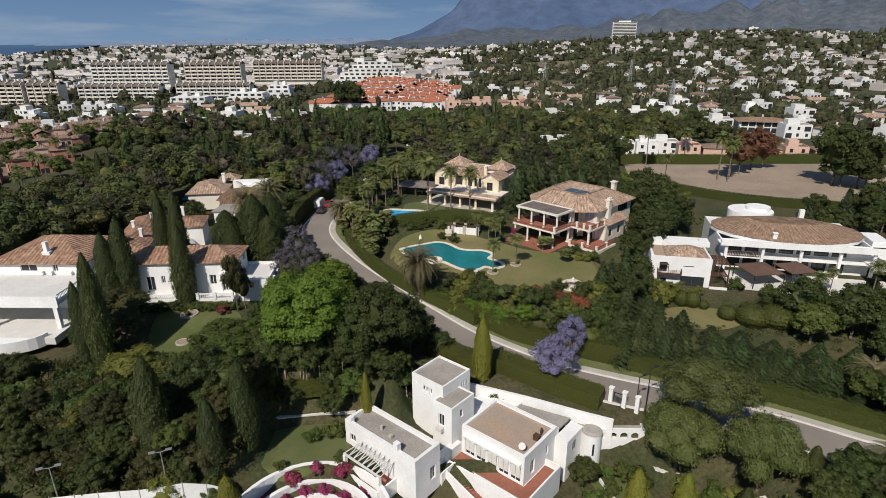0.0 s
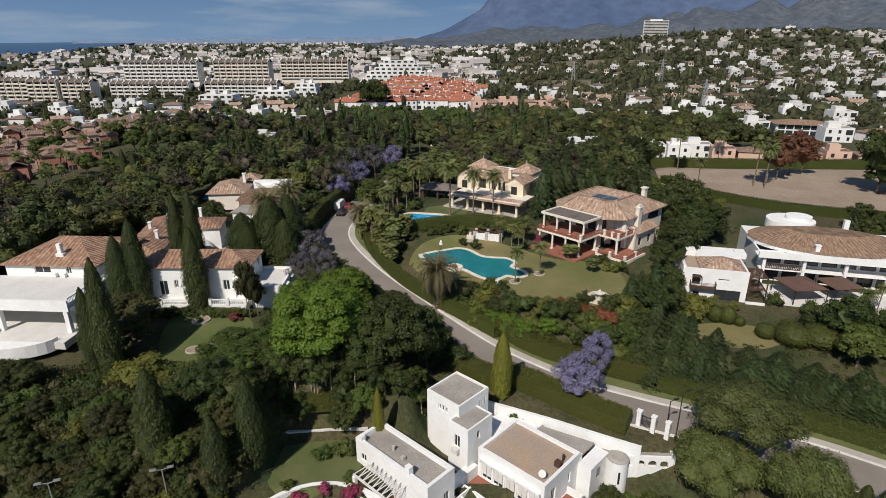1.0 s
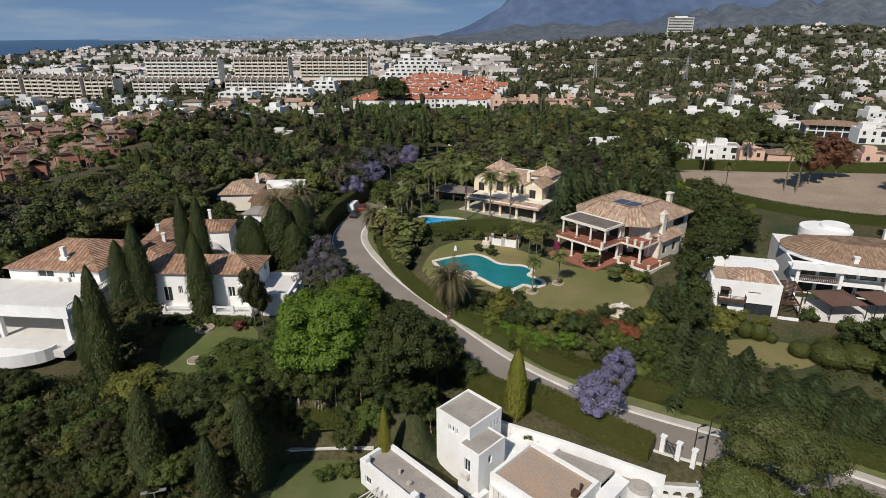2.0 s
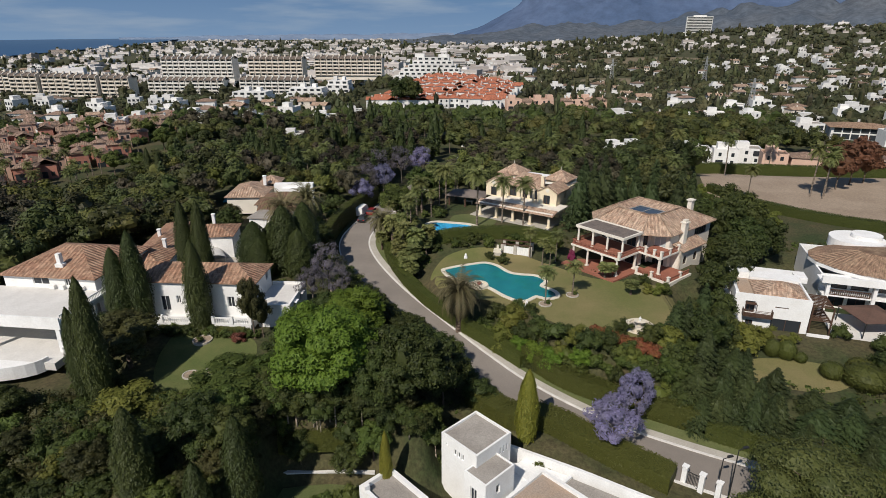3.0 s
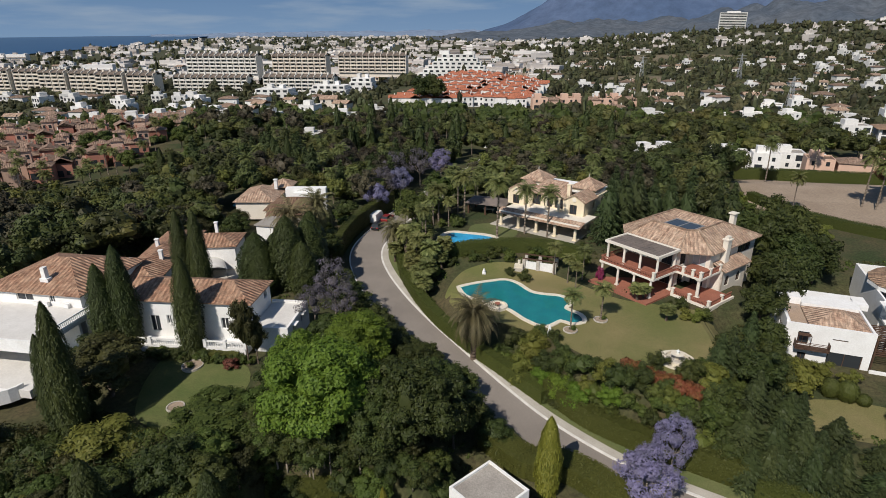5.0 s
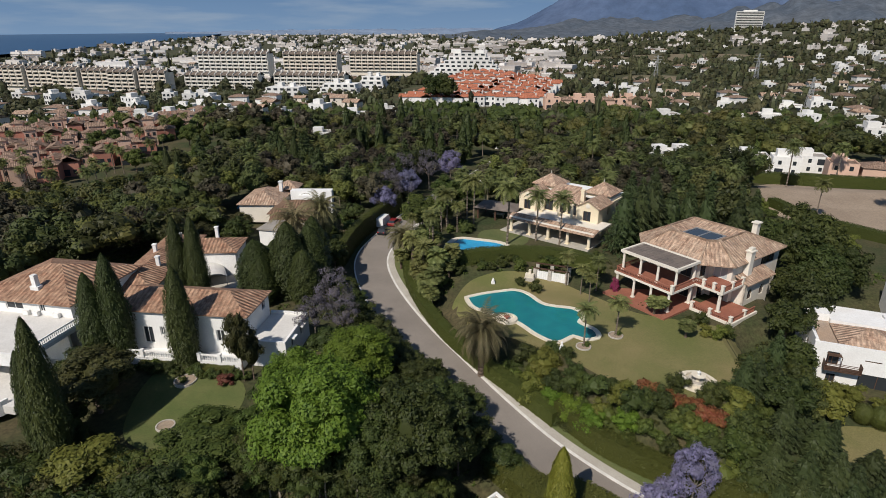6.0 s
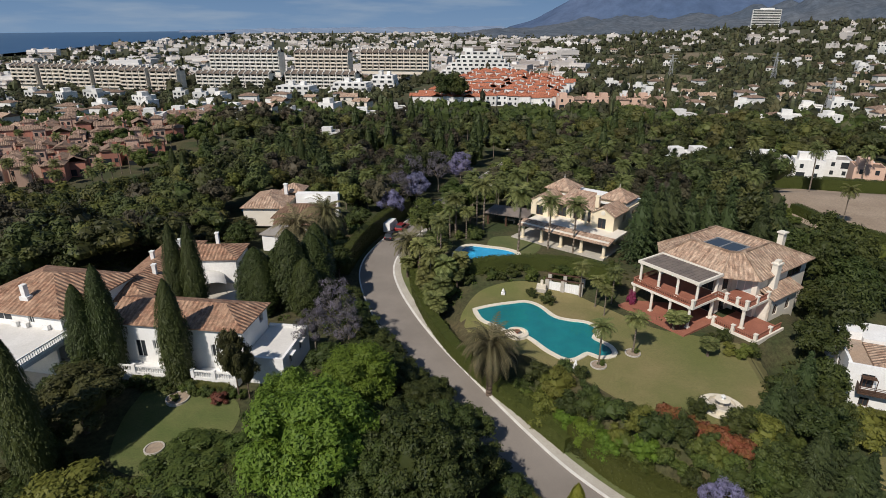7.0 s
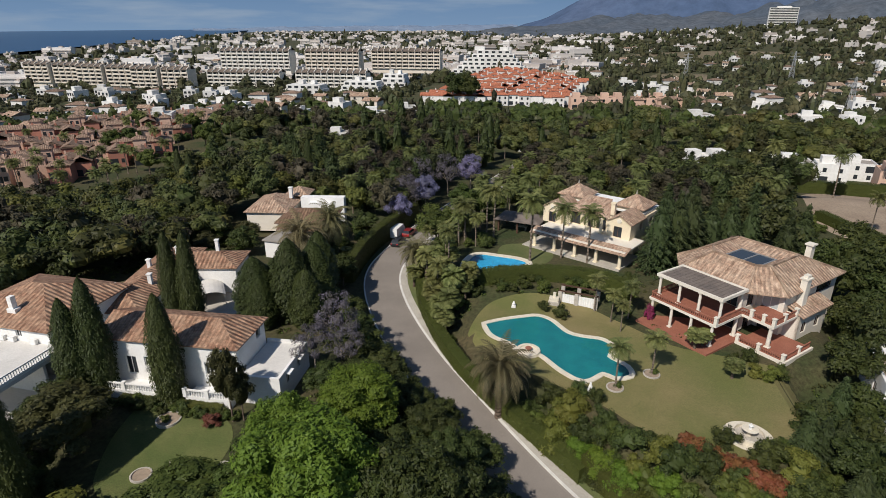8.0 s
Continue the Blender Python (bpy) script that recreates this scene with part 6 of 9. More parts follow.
# red-roofed complex, climbing its rise in rows
for r in range(9):
    y = 398 + r * 10.5
    xa, xb = -80 + r * 3.4, 6 + r * 2.0
    n = int((xb - xa) / 6.6)
    for k in range(n):
        x = xa + (k + 0.5) * (xb - xa) / n
        house(KIT_TOWNRED[TRNG.integers(2)], x, y + TRNG.uniform(-1.5, 1.5), TRNG.choice([0, 0, 90]) + 4, "white town house with a bright red tile roof", "red-roofed complex", windows=(r < 3))

for x, y, n in ((14, 395, 3), (38, 402, 4), (62, 410, 2)):
    for k in range(n):
        house(KIT_PEACH[k % 2], x + k * 8.2, y + k * 2.0, 8, "peach-pink town house with flat roof", "peach terrace", s=1.15)
# white and peach houses beyond the bare plot
for x, y, tn, kit in ((46, 232, 20, 1), (54, 236, 10, 0), (48, 222, 0, 2), (66, 226, -8, 1), (74, 232, -8, 0), (83, 228, -12, 1), (92, 234, -12, 0), (101, 229, -15, 2), (62, 240, 0, 3)):
    house(KIT_WHITE[kit], x, y, tn, "bright white house among palms", "white houses", s=0.9)
for k in range(7):
    house(KIT_PEACH[k % 2], 96 + 9 * k, 222 - 2.2 * k + TRNG.uniform(-2, 2), -15, "peach-coloured row house with roof terrace", "peach row", s=0.95)
house(KIT_WHITE[0], -84, 263, 10, "white house half hidden by trees", s=0.8)
house(KIT_WHITE[1], 22, 250, 0, "small white house with a turret roof", s=0.6)
house(KIT_WHITE[1], -8, 262, 0, "white house glimpsed among trees", s=0.7)
house(KIT_WHITE[5], 40, 285, 5, "cream house glimpsed among trees", s=0.8)
cl = thing("clubhouse", "modern house with a rust-brown roof and glass front", "house", pose(152, 292, gz(152, 292), 0, 0, -18))
part("wall", MB().box(0, 22, 0, 12, -3, 5.5).box(20, 30, -3, 10, -3, 4.0), FLATSWHITE, cl)
part("roof", hip_roof(MB(), 0, 22, 0, 12, 5.6, 1.6, 1.4), BROWNTILE_WARM, cl)
for k in range(6):
    part("window", MB().box(1 + 3.4 * k, 3.9 + 3.4 * k, -0.05, 0, 0.3, 2.6), DARKGLASS, cl)
    part("window", MB().box(1 + 3.4 * k, 3.9 + 3.4 * k, -0.05, 0, 3.2, 5.2), DARKGLASS, cl)

big = thing("flat_roof_villa", "two-storey cream villa beyond the plot", "house", pose(108, 136, -0.5, 0, 0, -16))
part("wall", MB().wall("x", 0, -1, 0, 16, -1, 6.2, 0.3, [(1 + 3.8 * k, 3.6 + 3.8 * k, 3.4, 5.6) for k in range(4)] + [(1 + 3.8 * k, 3.8 + 3.8 * k, 0.2, 2.6) for k in range(4)]).box(0, 16, 6, 6.3, -1, 6.2).box(0, 0.3, 0.3, 6, -1, 6.2).box(15.7, 16, 0.3, 6, -1, 6.2), OFFWHITE, big)
part("balcony", MB().box(-0.5, 16.5, -2.2, -0.003, 2.8, 3.1).box(-0.5, 16.5, -2.2, -2.05, 3.1, 4.0), OFFWHITE, big)
part("roof", hip_roof(MB(), 0, 16, 0, 6.3, 6.2, 1.8, 0.9), VILLATILE, big)
# Dark glass sheets behind the openings stand in for the rooms' shade.
for k in range(4):
    part("shaded_room", MB().box(1 + 3.8 * k, 3.8 + 3.8 * k, 0.25, 0.28, 0.2, 5.6), DARKGLASS, big)

# scattered villas: seaward suburb and the hillside
spots = []
for _ in range(9000):
    az, d = radians(TRNG.uniform(-54, 48)), TRNG.uniform(285, 1050)
    x, y = 2 + d * math.sin(az), 43 + d * math.cos(az)
    deg = math.degrees(az)
    if y < 240 or x > 0.95 * y + 60:
        continue
    if -36 < deg < 6 and d < 395 and not (deg < -14 and d > 300):
        continue
    if -100 < x < 40 and 380 < y < 570 or -310 < x < -90 and 430 < y < 590 or -460 < x < -280 and 440 < y < 500:
        continue
    if 40 < x < 280 and 580 < y < 710 or 20 < x < 400 and 840 < y < 1020 or 320 < x < 570 and 360 < y < 530:
        continue
    if deg < -34 and d < 300:
        continue
    gap = (15.5 if deg < -10 else 18) if d < 480 else 17
    if d > 480 and TRNG.random() < (0.5 if deg > 5 else 0.45):
        continue
    if all((x - a) ** 2 + (y - b) ** 2 > gap * gap for a, b in spots):
        spots.append((x, y))
    if len(spots) >= 560:
        break
near_spots = [q for q in spots if math.hypot(q[0], q[1]) < 480][:150]
for x, y in near_spots:
    k = KIT_WHITE[TRNG.integers(6)]
    lab = "white modern villa among trees" if k[4] > 5 else "low white house among the trees"
    house(k, x, y, TRNG.uniform(-25, 25), lab, "suburban villas", s=TRNG.uniform(0.85, 1.15))
vs, fs, ms = [], [], []
mats = [FLATSWHITE, FLATSCREAM, TERRA_OLD, ROOFGREY, PALEFLOOR, VILLATILE, DARKGLASS]
for x, y in spots:
    if (x, y) in near_spots:
        continue
    kit = KIT_WHITE[TRNG.integers(6)]
    w, d, h = kit[2:]
    mm = pose(x, y, gz(x, y), 0, 0, TRNG.uniform(-25, 25)) @ Matrix.Scale(TRNG.uniform(0.85, 1.2), 4) @ Matrix.Translation((-w / 2, -d / 2, 0))
    for me in kit[:2]:
        n0 = len(vs)
        vs += [tuple(mm @ v.co) for v in me.vertices]
        fs += [tuple(n0 + q for q in p.vertices) for p in me.polygons]
        ms += [mats.index(me.materials[0])] * len(me.polygons)
    for f in range(max(1, int(h // 2.8))):
        for k in range(3):
            c, zz, n0 = w * (k + 0.5) / 3, f * 2.9 + 0.6, len(vs)
            vs += [tuple(mm @ Vector(p)) for p in ((c - 0.9, -0.05, zz), (c + 0.9, -0.05, zz), (c + 0.9, -0.05, zz + 1.6), (c - 0.9, -0.05, zz + 1.6))]
            fs.append((n0, n0 + 1, n0 + 2, n0 + 3)); ms.append(6)
me = bpy.data.meshes.new("hillside_villas")
me.from_pydata(vs, [], fs)
for q in mats:
    me.materials.append(q)
me.polygons.foreach_set("material_index", ms)
tagged(new("hillside_villas", me), "white villas scattered over the far hillside", "houses", kind="stuff")

# the distant town: too many blocks to count
co, qs, n = [], [], 0
for _ in range(3300):
    az = radians(TRNG.uniform(-56, 46)); u = TRNG.random()
    d = 620 + 3600 * u ** 1.7
    x, y = d * math.sin(az), 40 + d * math.cos(az)
    if -(x + 960) * 0.934 - (y - 880) * 0.356 > -25 or y < 200:
        continue
    if (40 < x < 400 and 570 < y < 1040) or (-310 < x < -10 and y < 600) or d > 2500 and math.degrees(az) > 4:
        continue
    if TRNG.random() < (0.5 if math.degrees(az) > 3 else 0.3):
        continue
    big_one = TRNG.random() < (0.3 if math.degrees(az) < 4 else 0.12)
    w, dp, h = (TRNG.uniform(14, 36), TRNG.uniform(10, 16), TRNG.uniform(6, 13)) if big_one else (TRNG.uniform(8, 15), TRNG.uniform(8, 12), TRNG.uniform(3.5, 7))
    zb = float(land(x, y))
    turn = TRNG.uniform(-0.5, 0.5)
    c, s = math.cos(turn), math.sin(turn)
    fl = max(1, int(h // 3.2))
    # storeys as shallow set-back slabs, so that window bands show as relief
    boxes = [(0, w, 0, dp, -4, h)] + [(-0.2, w + 0.2, -1.2, 0, f * 3.2 - 0.2, f * 3.2 + 1.1) for f in range(fl)] + [(w * 0.3, w * 0.5, dp * 0.3, dp * 0.7, h, h + 2.4)]
    for x0, x1, y0, y1, z0, z1 in boxes:
        p = np.array([(xx, yy, zz) for zz in (z0, z1) for yy in (y0, y1) for xx in (x0, x1)])
        P = np.stack([x + (p[:, 0] - w / 2) * c - p[:, 1] * s, y + (p[:, 0] - w / 2) * s + p[:, 1] * c, zb + p[:, 2]], 1)
        co.append(P)
        qs.append(np.array([(0, 2, 3, 1), (4, 5, 7, 6), (0, 1, 5, 4), (1, 3, 7, 5), (3, 2, 6, 7), (2, 0, 4, 6)]) + n)
        n += 8
TOWN = leaf("distant_town_render", (0.26, 0.22, 0.18), (0.74, 0.72, 0.69), (0.52, 0.49, 0.45), 0.0, 0.0, 0.004)
tagged(new("distant_town", np_mesh("distant_town", np.concatenate(co), np.concatenate(qs), TOWN)), "distant pale town of low blocks and villas", "town", kind="stuff")


# ---- plants ----
RNG = np.random.default_rng(7)


def unit(a):
    return a / np.maximum(np.linalg.norm(a, axis=1, keepdims=True), 1e-9)


def leaf_quads(pos, nrm, size, long=1.6, along=None):
    """Pointed leaf sprays: one blade at each place, across its normal; along: the way that its tip points."""
    n = len(pos)
    t = RNG.normal(size=(n, 3)) if along is None else along + RNG.normal(size=(n, 3)) * 0.25
    t = unit(t - nrm * np.sum(t * nrm, 1, keepdims=True))
    b = np.cross(nrm, t)
    s = (np.asarray(size) * RNG.uniform(0.6, 1.25, n))[:, None]
    lift = nrm * s * RNG.uniform(-0.25, 0.25, (n, 1))
    co = np.stack([pos - t * s * long * 0.45 - b * s * 0.5, pos - t * s * long * 0.35 + b * s * 0.5, pos + t * s * long * 0.65 + lift], 1).reshape(-1, 3)
    return co, np.arange(3 * n).reshape(-1, 3)


def tris(q):
    """Four-cornered faces as three-cornered ones."""
    q = np.asarray(q)
    return np.concatenate([q[:, [0, 1, 2]], q[:, [0, 2, 3]]])


def ball(n, flat=1.0):
    d = unit(RNG.normal(size=(n, 3)))
    d[:, 2] *= flat
    return d


def core(rx, ry, rz, cz, lump=0.18, rows=7, cols=12):
    """A dark lumpy inside, as quads."""
    co = []
    for i in range(rows + 1):
        th = math.pi * i / rows
        for j in range(cols):
            ph = 2 * math.pi * j / cols
            k = 1 + RNG.uniform(-lump, lump)
            co.append((rx * k * math.sin(th) * math.cos(ph), ry * k * math.sin(th) * math.sin(ph), cz + rz * k * math.cos(th)))
    q = [(i * cols + j, i * cols + (j + 1) % cols, (i + 1) * cols + (j + 1) % cols, (i + 1) * cols + j) for i in range(rows) for j in range(cols)]
    return np.array(co), tris(q)


def join(parts):
    co, qs, n = [], [], 0
    for c, q in parts:
        co.append(c); qs.append(q + n); n += len(c)
    return np.concatenate(co), np.concatenate(qs)


def crown_broad(R, H, clumps, per, size, low=-0.35, base=0.0, fat=1.0, inner=0.66):
    """Crown of leafy boughs over an uneven dome, each bough a lumpy mass with its own dark inside; base: height of its underside."""
    cz = base + H * 0.45
    mid = np.array([0, 0, cz])
    n = int(np.clip(clumps / 4.5, 8, 40))
    d = ball(n * 4)
    d = d[d[:, 2] > low]
    keep = []
    for v in d:
        if all(np.dot(v, w) < 1 - 1.5 / n for w in keep):
            keep.append(v)
        if len(keep) >= n:
            break
    d = np.array(keep)
    reach = RNG.uniform(0.58, 0.92, len(d))[:, None]
    c = d * reach * np.array([R, R, H * 0.55]) + mid
    rad = RNG.uniform(0.75, 1.2, len(d)) * R * min(0.46, 1.15 * fat / math.sqrt(len(d)) + 0.06)
    bits = [core(R * inner * 0.9, R * inner * 0.9, H * 0.5 * inner, cz)]
    count = max(20, int(clumps * per / len(d)))
    for k, (ci, ri, di) in enumerate(zip(c, rad, d)):
        flat = RNG.uniform(0.62, 0.9)
        if inner > 0.5:
            cc, qq = core(ri * 0.72, ri * 0.72, ri * 0.72 * flat, 0.0, 0.15, 3, 6)
            bits.append((cc + ci, qq))
        v = unit(ball(count) + di * 0.45 + np.array([0, 0, 0.3]))
        lump = 1 + 0.16 * np.sin(v[:, 0] * 7 + k) * np.sin(v[:, 1] * 6 + 2 * k) + 0.12 * np.sin(v[:, 2] * 9 + k)
        p = ci + v * np.array([ri, ri, ri * flat]) * (lump * RNG.uniform(0.72, 1.12, len(v)))[:, None]
        bits.append(leaf_quads(p, unit(v + np.array([0, 0, 0.35]) + RNG.normal(size=v.shape) * 0.38), size))
    return join(bits)


def crown_lobed(R, H, lobes, per, size, base):
    """An umbrella crown: flattened lobes over a dome, each with its own dark inside and a fine needle skin."""
    bits = [core(R * 0.5, R * 0.5, H * 0.22, base + H * 0.4)]
    for k in range(lobes):
        a = 2.39996 * k + RNG.uniform(-0.3, 0.3)
        q = math.sqrt((k + 0.4) / lobes)
        r = R * RNG.uniform(0.27, 0.42)
        c = np.array([math.cos(a) * q * (R - r * 0.8), math.sin(a) * q * (R - r * 0.8), base + H * (0.70 - 0.42 * q * q + RNG.uniform(-0.08, 0.08))])
        flat = RNG.uniform(0.55, 0.8)
        cc, qq = core(r * 0.86, r * 0.86, r * 0.86 * flat, 0.0, 0.12, 4, 8)
        bits.append((cc + c, qq))
        v = ball(per); v = v[v[:, 2] > -0.45]
        lump = 1 + 0.10 * np.sin(v[:, 0] * 9 + k) * np.sin(v[:, 1] * 8 + 2 * k) + 0.08 * np.sin(v[:, 2] * 11)
        p = c + v * np.array([r, r, r * flat]) * (lump * RNG.uniform(0.74, 1.14, len(v)))[:, None]
        bits.append(leaf_quads(p, unit(v * np.array([1, 1, 1.4]) + RNG.normal(size=v.shape) * 0.42), size, 1.9))
    return join(bits)


def crown_cypress(R, H, n, size):
    z = RNG.uniform(0.0, 1.0, n) ** 0.85
    prof = np.where(z < 0.3, 0.72 + 0.28 * (z / 0.3), np.clip(1 - (np.maximum(z - 0.3, 0) / 0.7) ** 1.7, 0, 1) ** 0.68)
    a = RNG.uniform(0, 2 * math.pi, n)
    lump = 1 + 0.07 * np.sin(a * 3 + z * 13) + 0.05 * np.sin(a * 7 - z * 31)
    r = R * prof * lump * RNG.uniform(0.86, 1.06, n)
    pos = np.stack([r * np.cos(a), r * np.sin(a), z * H + 0.2], 1)
    nrm = unit(np.stack([np.cos(a), np.sin(a), RNG.uniform(0.0, 0.7, n)], 1) + RNG.normal(size=(n, 3)) * 0.3)
    up = np.tile(np.array([[0.0, 0.0, 1.0]]), (n, 1)) + nrm * 0.3
    rows, cols, co = 9, 10, []
    for i in range(rows + 1):
        zz = i / rows
        pr = (0.72 + 0.28 * zz / 0.3) if zz < 0.3 else max(0, 1 - ((zz - 0.3) / 0.7) ** 1.7) ** 0.68
        for j in range(cols):
            ph = 2 * math.pi * j / cols
            co.append((0.86 * R * pr * math.cos(ph), 0.86 * R * pr * math.sin(ph), zz * H * 0.97 + 0.2))
    q = [(i * cols + j, i * cols + (j + 1) % cols, (i + 1) * cols + (j + 1) % cols, (i + 1) * cols + j) for i in range(rows) for j in range(cols)]
    return join([(np.array(co), tris(q)), leaf_quads(pos, nrm, size, 3.4, up)])


def crown_conifer(R, H, n, size):
    """Layered conifer: whorls of drooping sprays on a ragged cone."""
    z = RNG.uniform(0.0, 1.0, n)
    tier = np.round(z * 9) / 9 + RNG.normal(size=n) * 0.02
    a = RNG.uniform(0, 2 * math.pi, n)
    arm = 1 + 0.25 * np.sin(a * 7 + tier * 40)
    r = R * (1 - 0.92 * np.clip(tier, 0, 1)) * arm * RNG.uniform(0.35, 1.0, n) ** 0.5
    pos = np.stack([r * np.cos(a), r * np.sin(a), tier * H * 0.95 + 0.5 - 0.12 * r], 1)
    rad = np.stack([np.cos(a), np.sin(a), np.full(n, -0.25)], 1)
    nrm = unit(np.stack([np.cos(a) * 0.35, np.sin(a) * 0.35, np.full(n, 1.0)], 1) + RNG.normal(size=(n, 3)) * 0.35)
    return join([core(R * 0.45, R * 0.45, H * 0.42, H * 0.42), leaf_quads(pos, nrm, size, 2.2, rad)])


def palm_fronds(L, count, z, droop, leaflets, width, size, skirt=0.15):
    """Feather fronds: a curved midrib with leaflets down both sides."""
    co, qs, n = [], [], 0
    for f in range(count):
        a = 2 * math.pi * (f * 0.381966 % 1) + RNG.uniform(-0.2, 0.2)
        e = 1.25 - (1.5 + skirt) * (f / count) + RNG.uniform(-0.12, 0.12)
        ln = L * RNG.uniform(0.8, 1.08)
        d = np.array([math.cos(a), math.sin(a)])
        s = np.linspace(0.08, 1, leaflets)
        el = e - droop * s ** 1.6
        step = ln / leaflets
        r = np.cumsum(np.cos(el)) * step
        h = np.cumsum(np.sin(el)) * step
        side = np.array([-d[1], d[0], 0.0])
        for i in range(leaflets):
            p = np.array([d[0] * r[i], d[1] * r[i], z + h[i]])
            fw = np.array([d[0] * math.cos(el[i]), d[1] * math.cos(el[i]), math.sin(el[i])])
            w = width * math.sin(math.pi * min(1, 0.12 + 0.85 * s[i])) + 0.04
            for sg in (-1, 1):
                tip = p + side * sg * w + fw * w * 0.75 + np.array([0, 0, -0.35 * w])
                co += [p - fw * size * 0.5, p + fw * size * 0.5, tip + fw * size * 0.2, tip - fw * size * 0.2]
                qs.append((n, n + 1, n + 2, n + 3)); n += 4
            if i:
                q = np.array([d[0] * r[i - 1], d[1] * r[i - 1], z + h[i - 1]])
                co += [q - side * 0.05, q + side * 0.05, p + side * 0.04, p - side * 0.04]
                qs.append((n, n + 1, n + 2, n + 3)); n += 4
    return np.array(co), np.array(qs)


def trunk(h, r, limbs=5, reach=0.0, lean=0.0, n=7):
    """A tapered, slightly crooked stem that forks into limbs up to the crown."""
    mb = MB()
    x = y = 0.0
    segs = 4
    for i in range(segs):
        dx, dy = RNG.normal(0, 0.04 * h / segs) + lean * h / segs, RNG.normal(0, 0.04 * h / segs)
        mb.cyl(x, y, r * (1 - 0.13 * i), r * (1 - 0.13 * (i + 1)), h * i / segs - (0.4 if i == 0 else 0), h * (i + 1) / segs, n, dx, dy)
        x += dx; y += dy
    for k in range(limbs):
        a = 2 * math.pi * k / limbs + RNG.uniform(-0.3, 0.3)
        ln = reach * RNG.uniform(0.6, 1.0)
        mb.cyl(x, y, r * 0.42, r * 0.12, h * RNG.uniform(0.72, 0.98), h + ln * RNG.uniform(0.5, 0.9), 5, ln * math.cos(a), ln * math.sin(a))
    return mb


def palm_trunk(h, r0, r1, lean=0.0, rings=14):
    mb = MB()
    for i in range(rings):
        t0, t1 = i / rings, (i + 1) / rings
        rr = r0 + (r1 - r0) * t0
        mb.cyl(lean * h * t0 * t0, 0, rr * 0.94, rr * 1.05, h * t0 - (0.3 if i == 0 else 0), h * t1, 8, lean * h * (t1 * t1 - t0 * t0), 0)
    return mb


KINDS = {}


def kind(name, obj, label, category, variants, stem_mat, crown_mat):
    """A plant kind: variants of (stem mesh, crown mesh), each made once and shared."""
    made = []
    for stem, crown in variants:
        sm = stem.mesh("trunk", True) if stem else None
        if sm:
            sm.materials.append(stem_mat)
        made.append((sm, np_mesh("crown", *crown, crown_mat)))
    KINDS[name] = (obj, label, category, made)


def plant(name, x, y, s=1.0, sz=None, label="", group="", z=None, v=None, rot=None):
    obj, lab, cat, made = KINDS[name]
    sm, cm = made[RNG.integers(len(made)) if v is None else v]
    r = RNG.uniform(0, 360) if rot is None else rot
    m = pose(x, y, (gz(x, y) if z is None else z), 0, 0, r) @ Matrix.Diagonal((s, s, sz or s, 1))
    if sm is None:
        return tagged(part(obj, cm, None, None, label or lab, m), label or lab, cat, group)
    t = thing(obj, label or lab, cat, m, group)
    part("trunk", sm, None, t)
    part("crown", cm, None, t)
    return t


WOODS = {}


def plant_wood(name, x, y, s, sz):
    """Adds a tree of a kind to the joined far woodland."""
    obj, lab, cat, made = KINDS[name]
    m = pose(x, y, gz(x, y), 0, 0, RNG.uniform(0, 360)) @ Matrix.Diagonal((s, s, sz, 1))
    WOODS.setdefault(name, []).append((RNG.integers(len(made)), m))


def link_woods():
    """Links every kind's far trees as one object of stuff."""
    for name, trees in WOODS.items():
        obj, lab, cat, made = KINDS[name]
        bits, stems = [], []
        for v, m in trees:
            for me, out in ((made[v][1], bits), (made[v][0], stems)):
                if me is None:
                    continue
                c = np.empty(len(me.vertices) * 3, dtype=np.float32); me.vertices.foreach_get("co", c)
                c = np.hstack([c.reshape(-1, 3), np.ones((len(me.vertices), 1))]) @ np.array(m).T[:, :3]
                q = [p.vertices for p in me.polygons if len(p.vertices) == 4] if out is stems else None
                if q is None:
                    q = np.empty(len(me.loops), dtype=np.int32); me.loops.foreach_get("vertex_index", q); q = q.reshape(len(me.polygons), -1)
                out.append((c, np.array(q)))
        tagged(new("woodland", np_mesh("woodland", *join(bits), made[0][1].materials[0])), "woodland of " + lab, "woodland", kind="stuff")
        if stems and "palm" in name:
            tagged(new("woodland_stems", np_mesh("woodland_stems", *join(stems), made[0][0].materials[0])), "slender palm stems in the far woodland", "woodland", kind="stuff")


def broad_set(R, H, stem, clumps, per, size, n=3, tr=0.22):
    return [(trunk(stem, tr, 5, R * 0.7), crown_broad(R, H, clumps, per, size, base=stem * 0.75)) for _ in range(n)]


kind("big_light", "tree", "tall bright-green broadleaf tree in the lower garden", "tree", [(trunk(4.0, 0.3, 7, 3.0), crown_broad(4.8, 9.0, 170, 120, 0.20, base=1.8, fat=1.15))], BARK, LEAF_LIGHT)
kind("big_dark", "tree", "dense dark-green evergreen broadleaf tree", "tree", broad_set(4.2, 7.0, 3.2, 220, 54, 0.18, 3), BARK, LEAF_DARK)
kind("near_dark", "tree", "dark evergreen tree in the lower garden", "tree", broad_set(3.2, 5.6, 2.6, 130, 44, 0.185, 3), BARK, LEAF_DARK)
kind("near_olive", "tree", "brownish olive-green tree in the lower garden", "tree", broad_set(3.0, 5.4, 2.6, 115, 40, 0.18, 3), BARK, LEAF_OLIVE)
kind("near_green", "tree", "leafy green tree in the lower garden", "tree", broad_set(3.0, 5.2, 2.6, 140, 46, 0.17, 2), BARK, LEAF_MID)
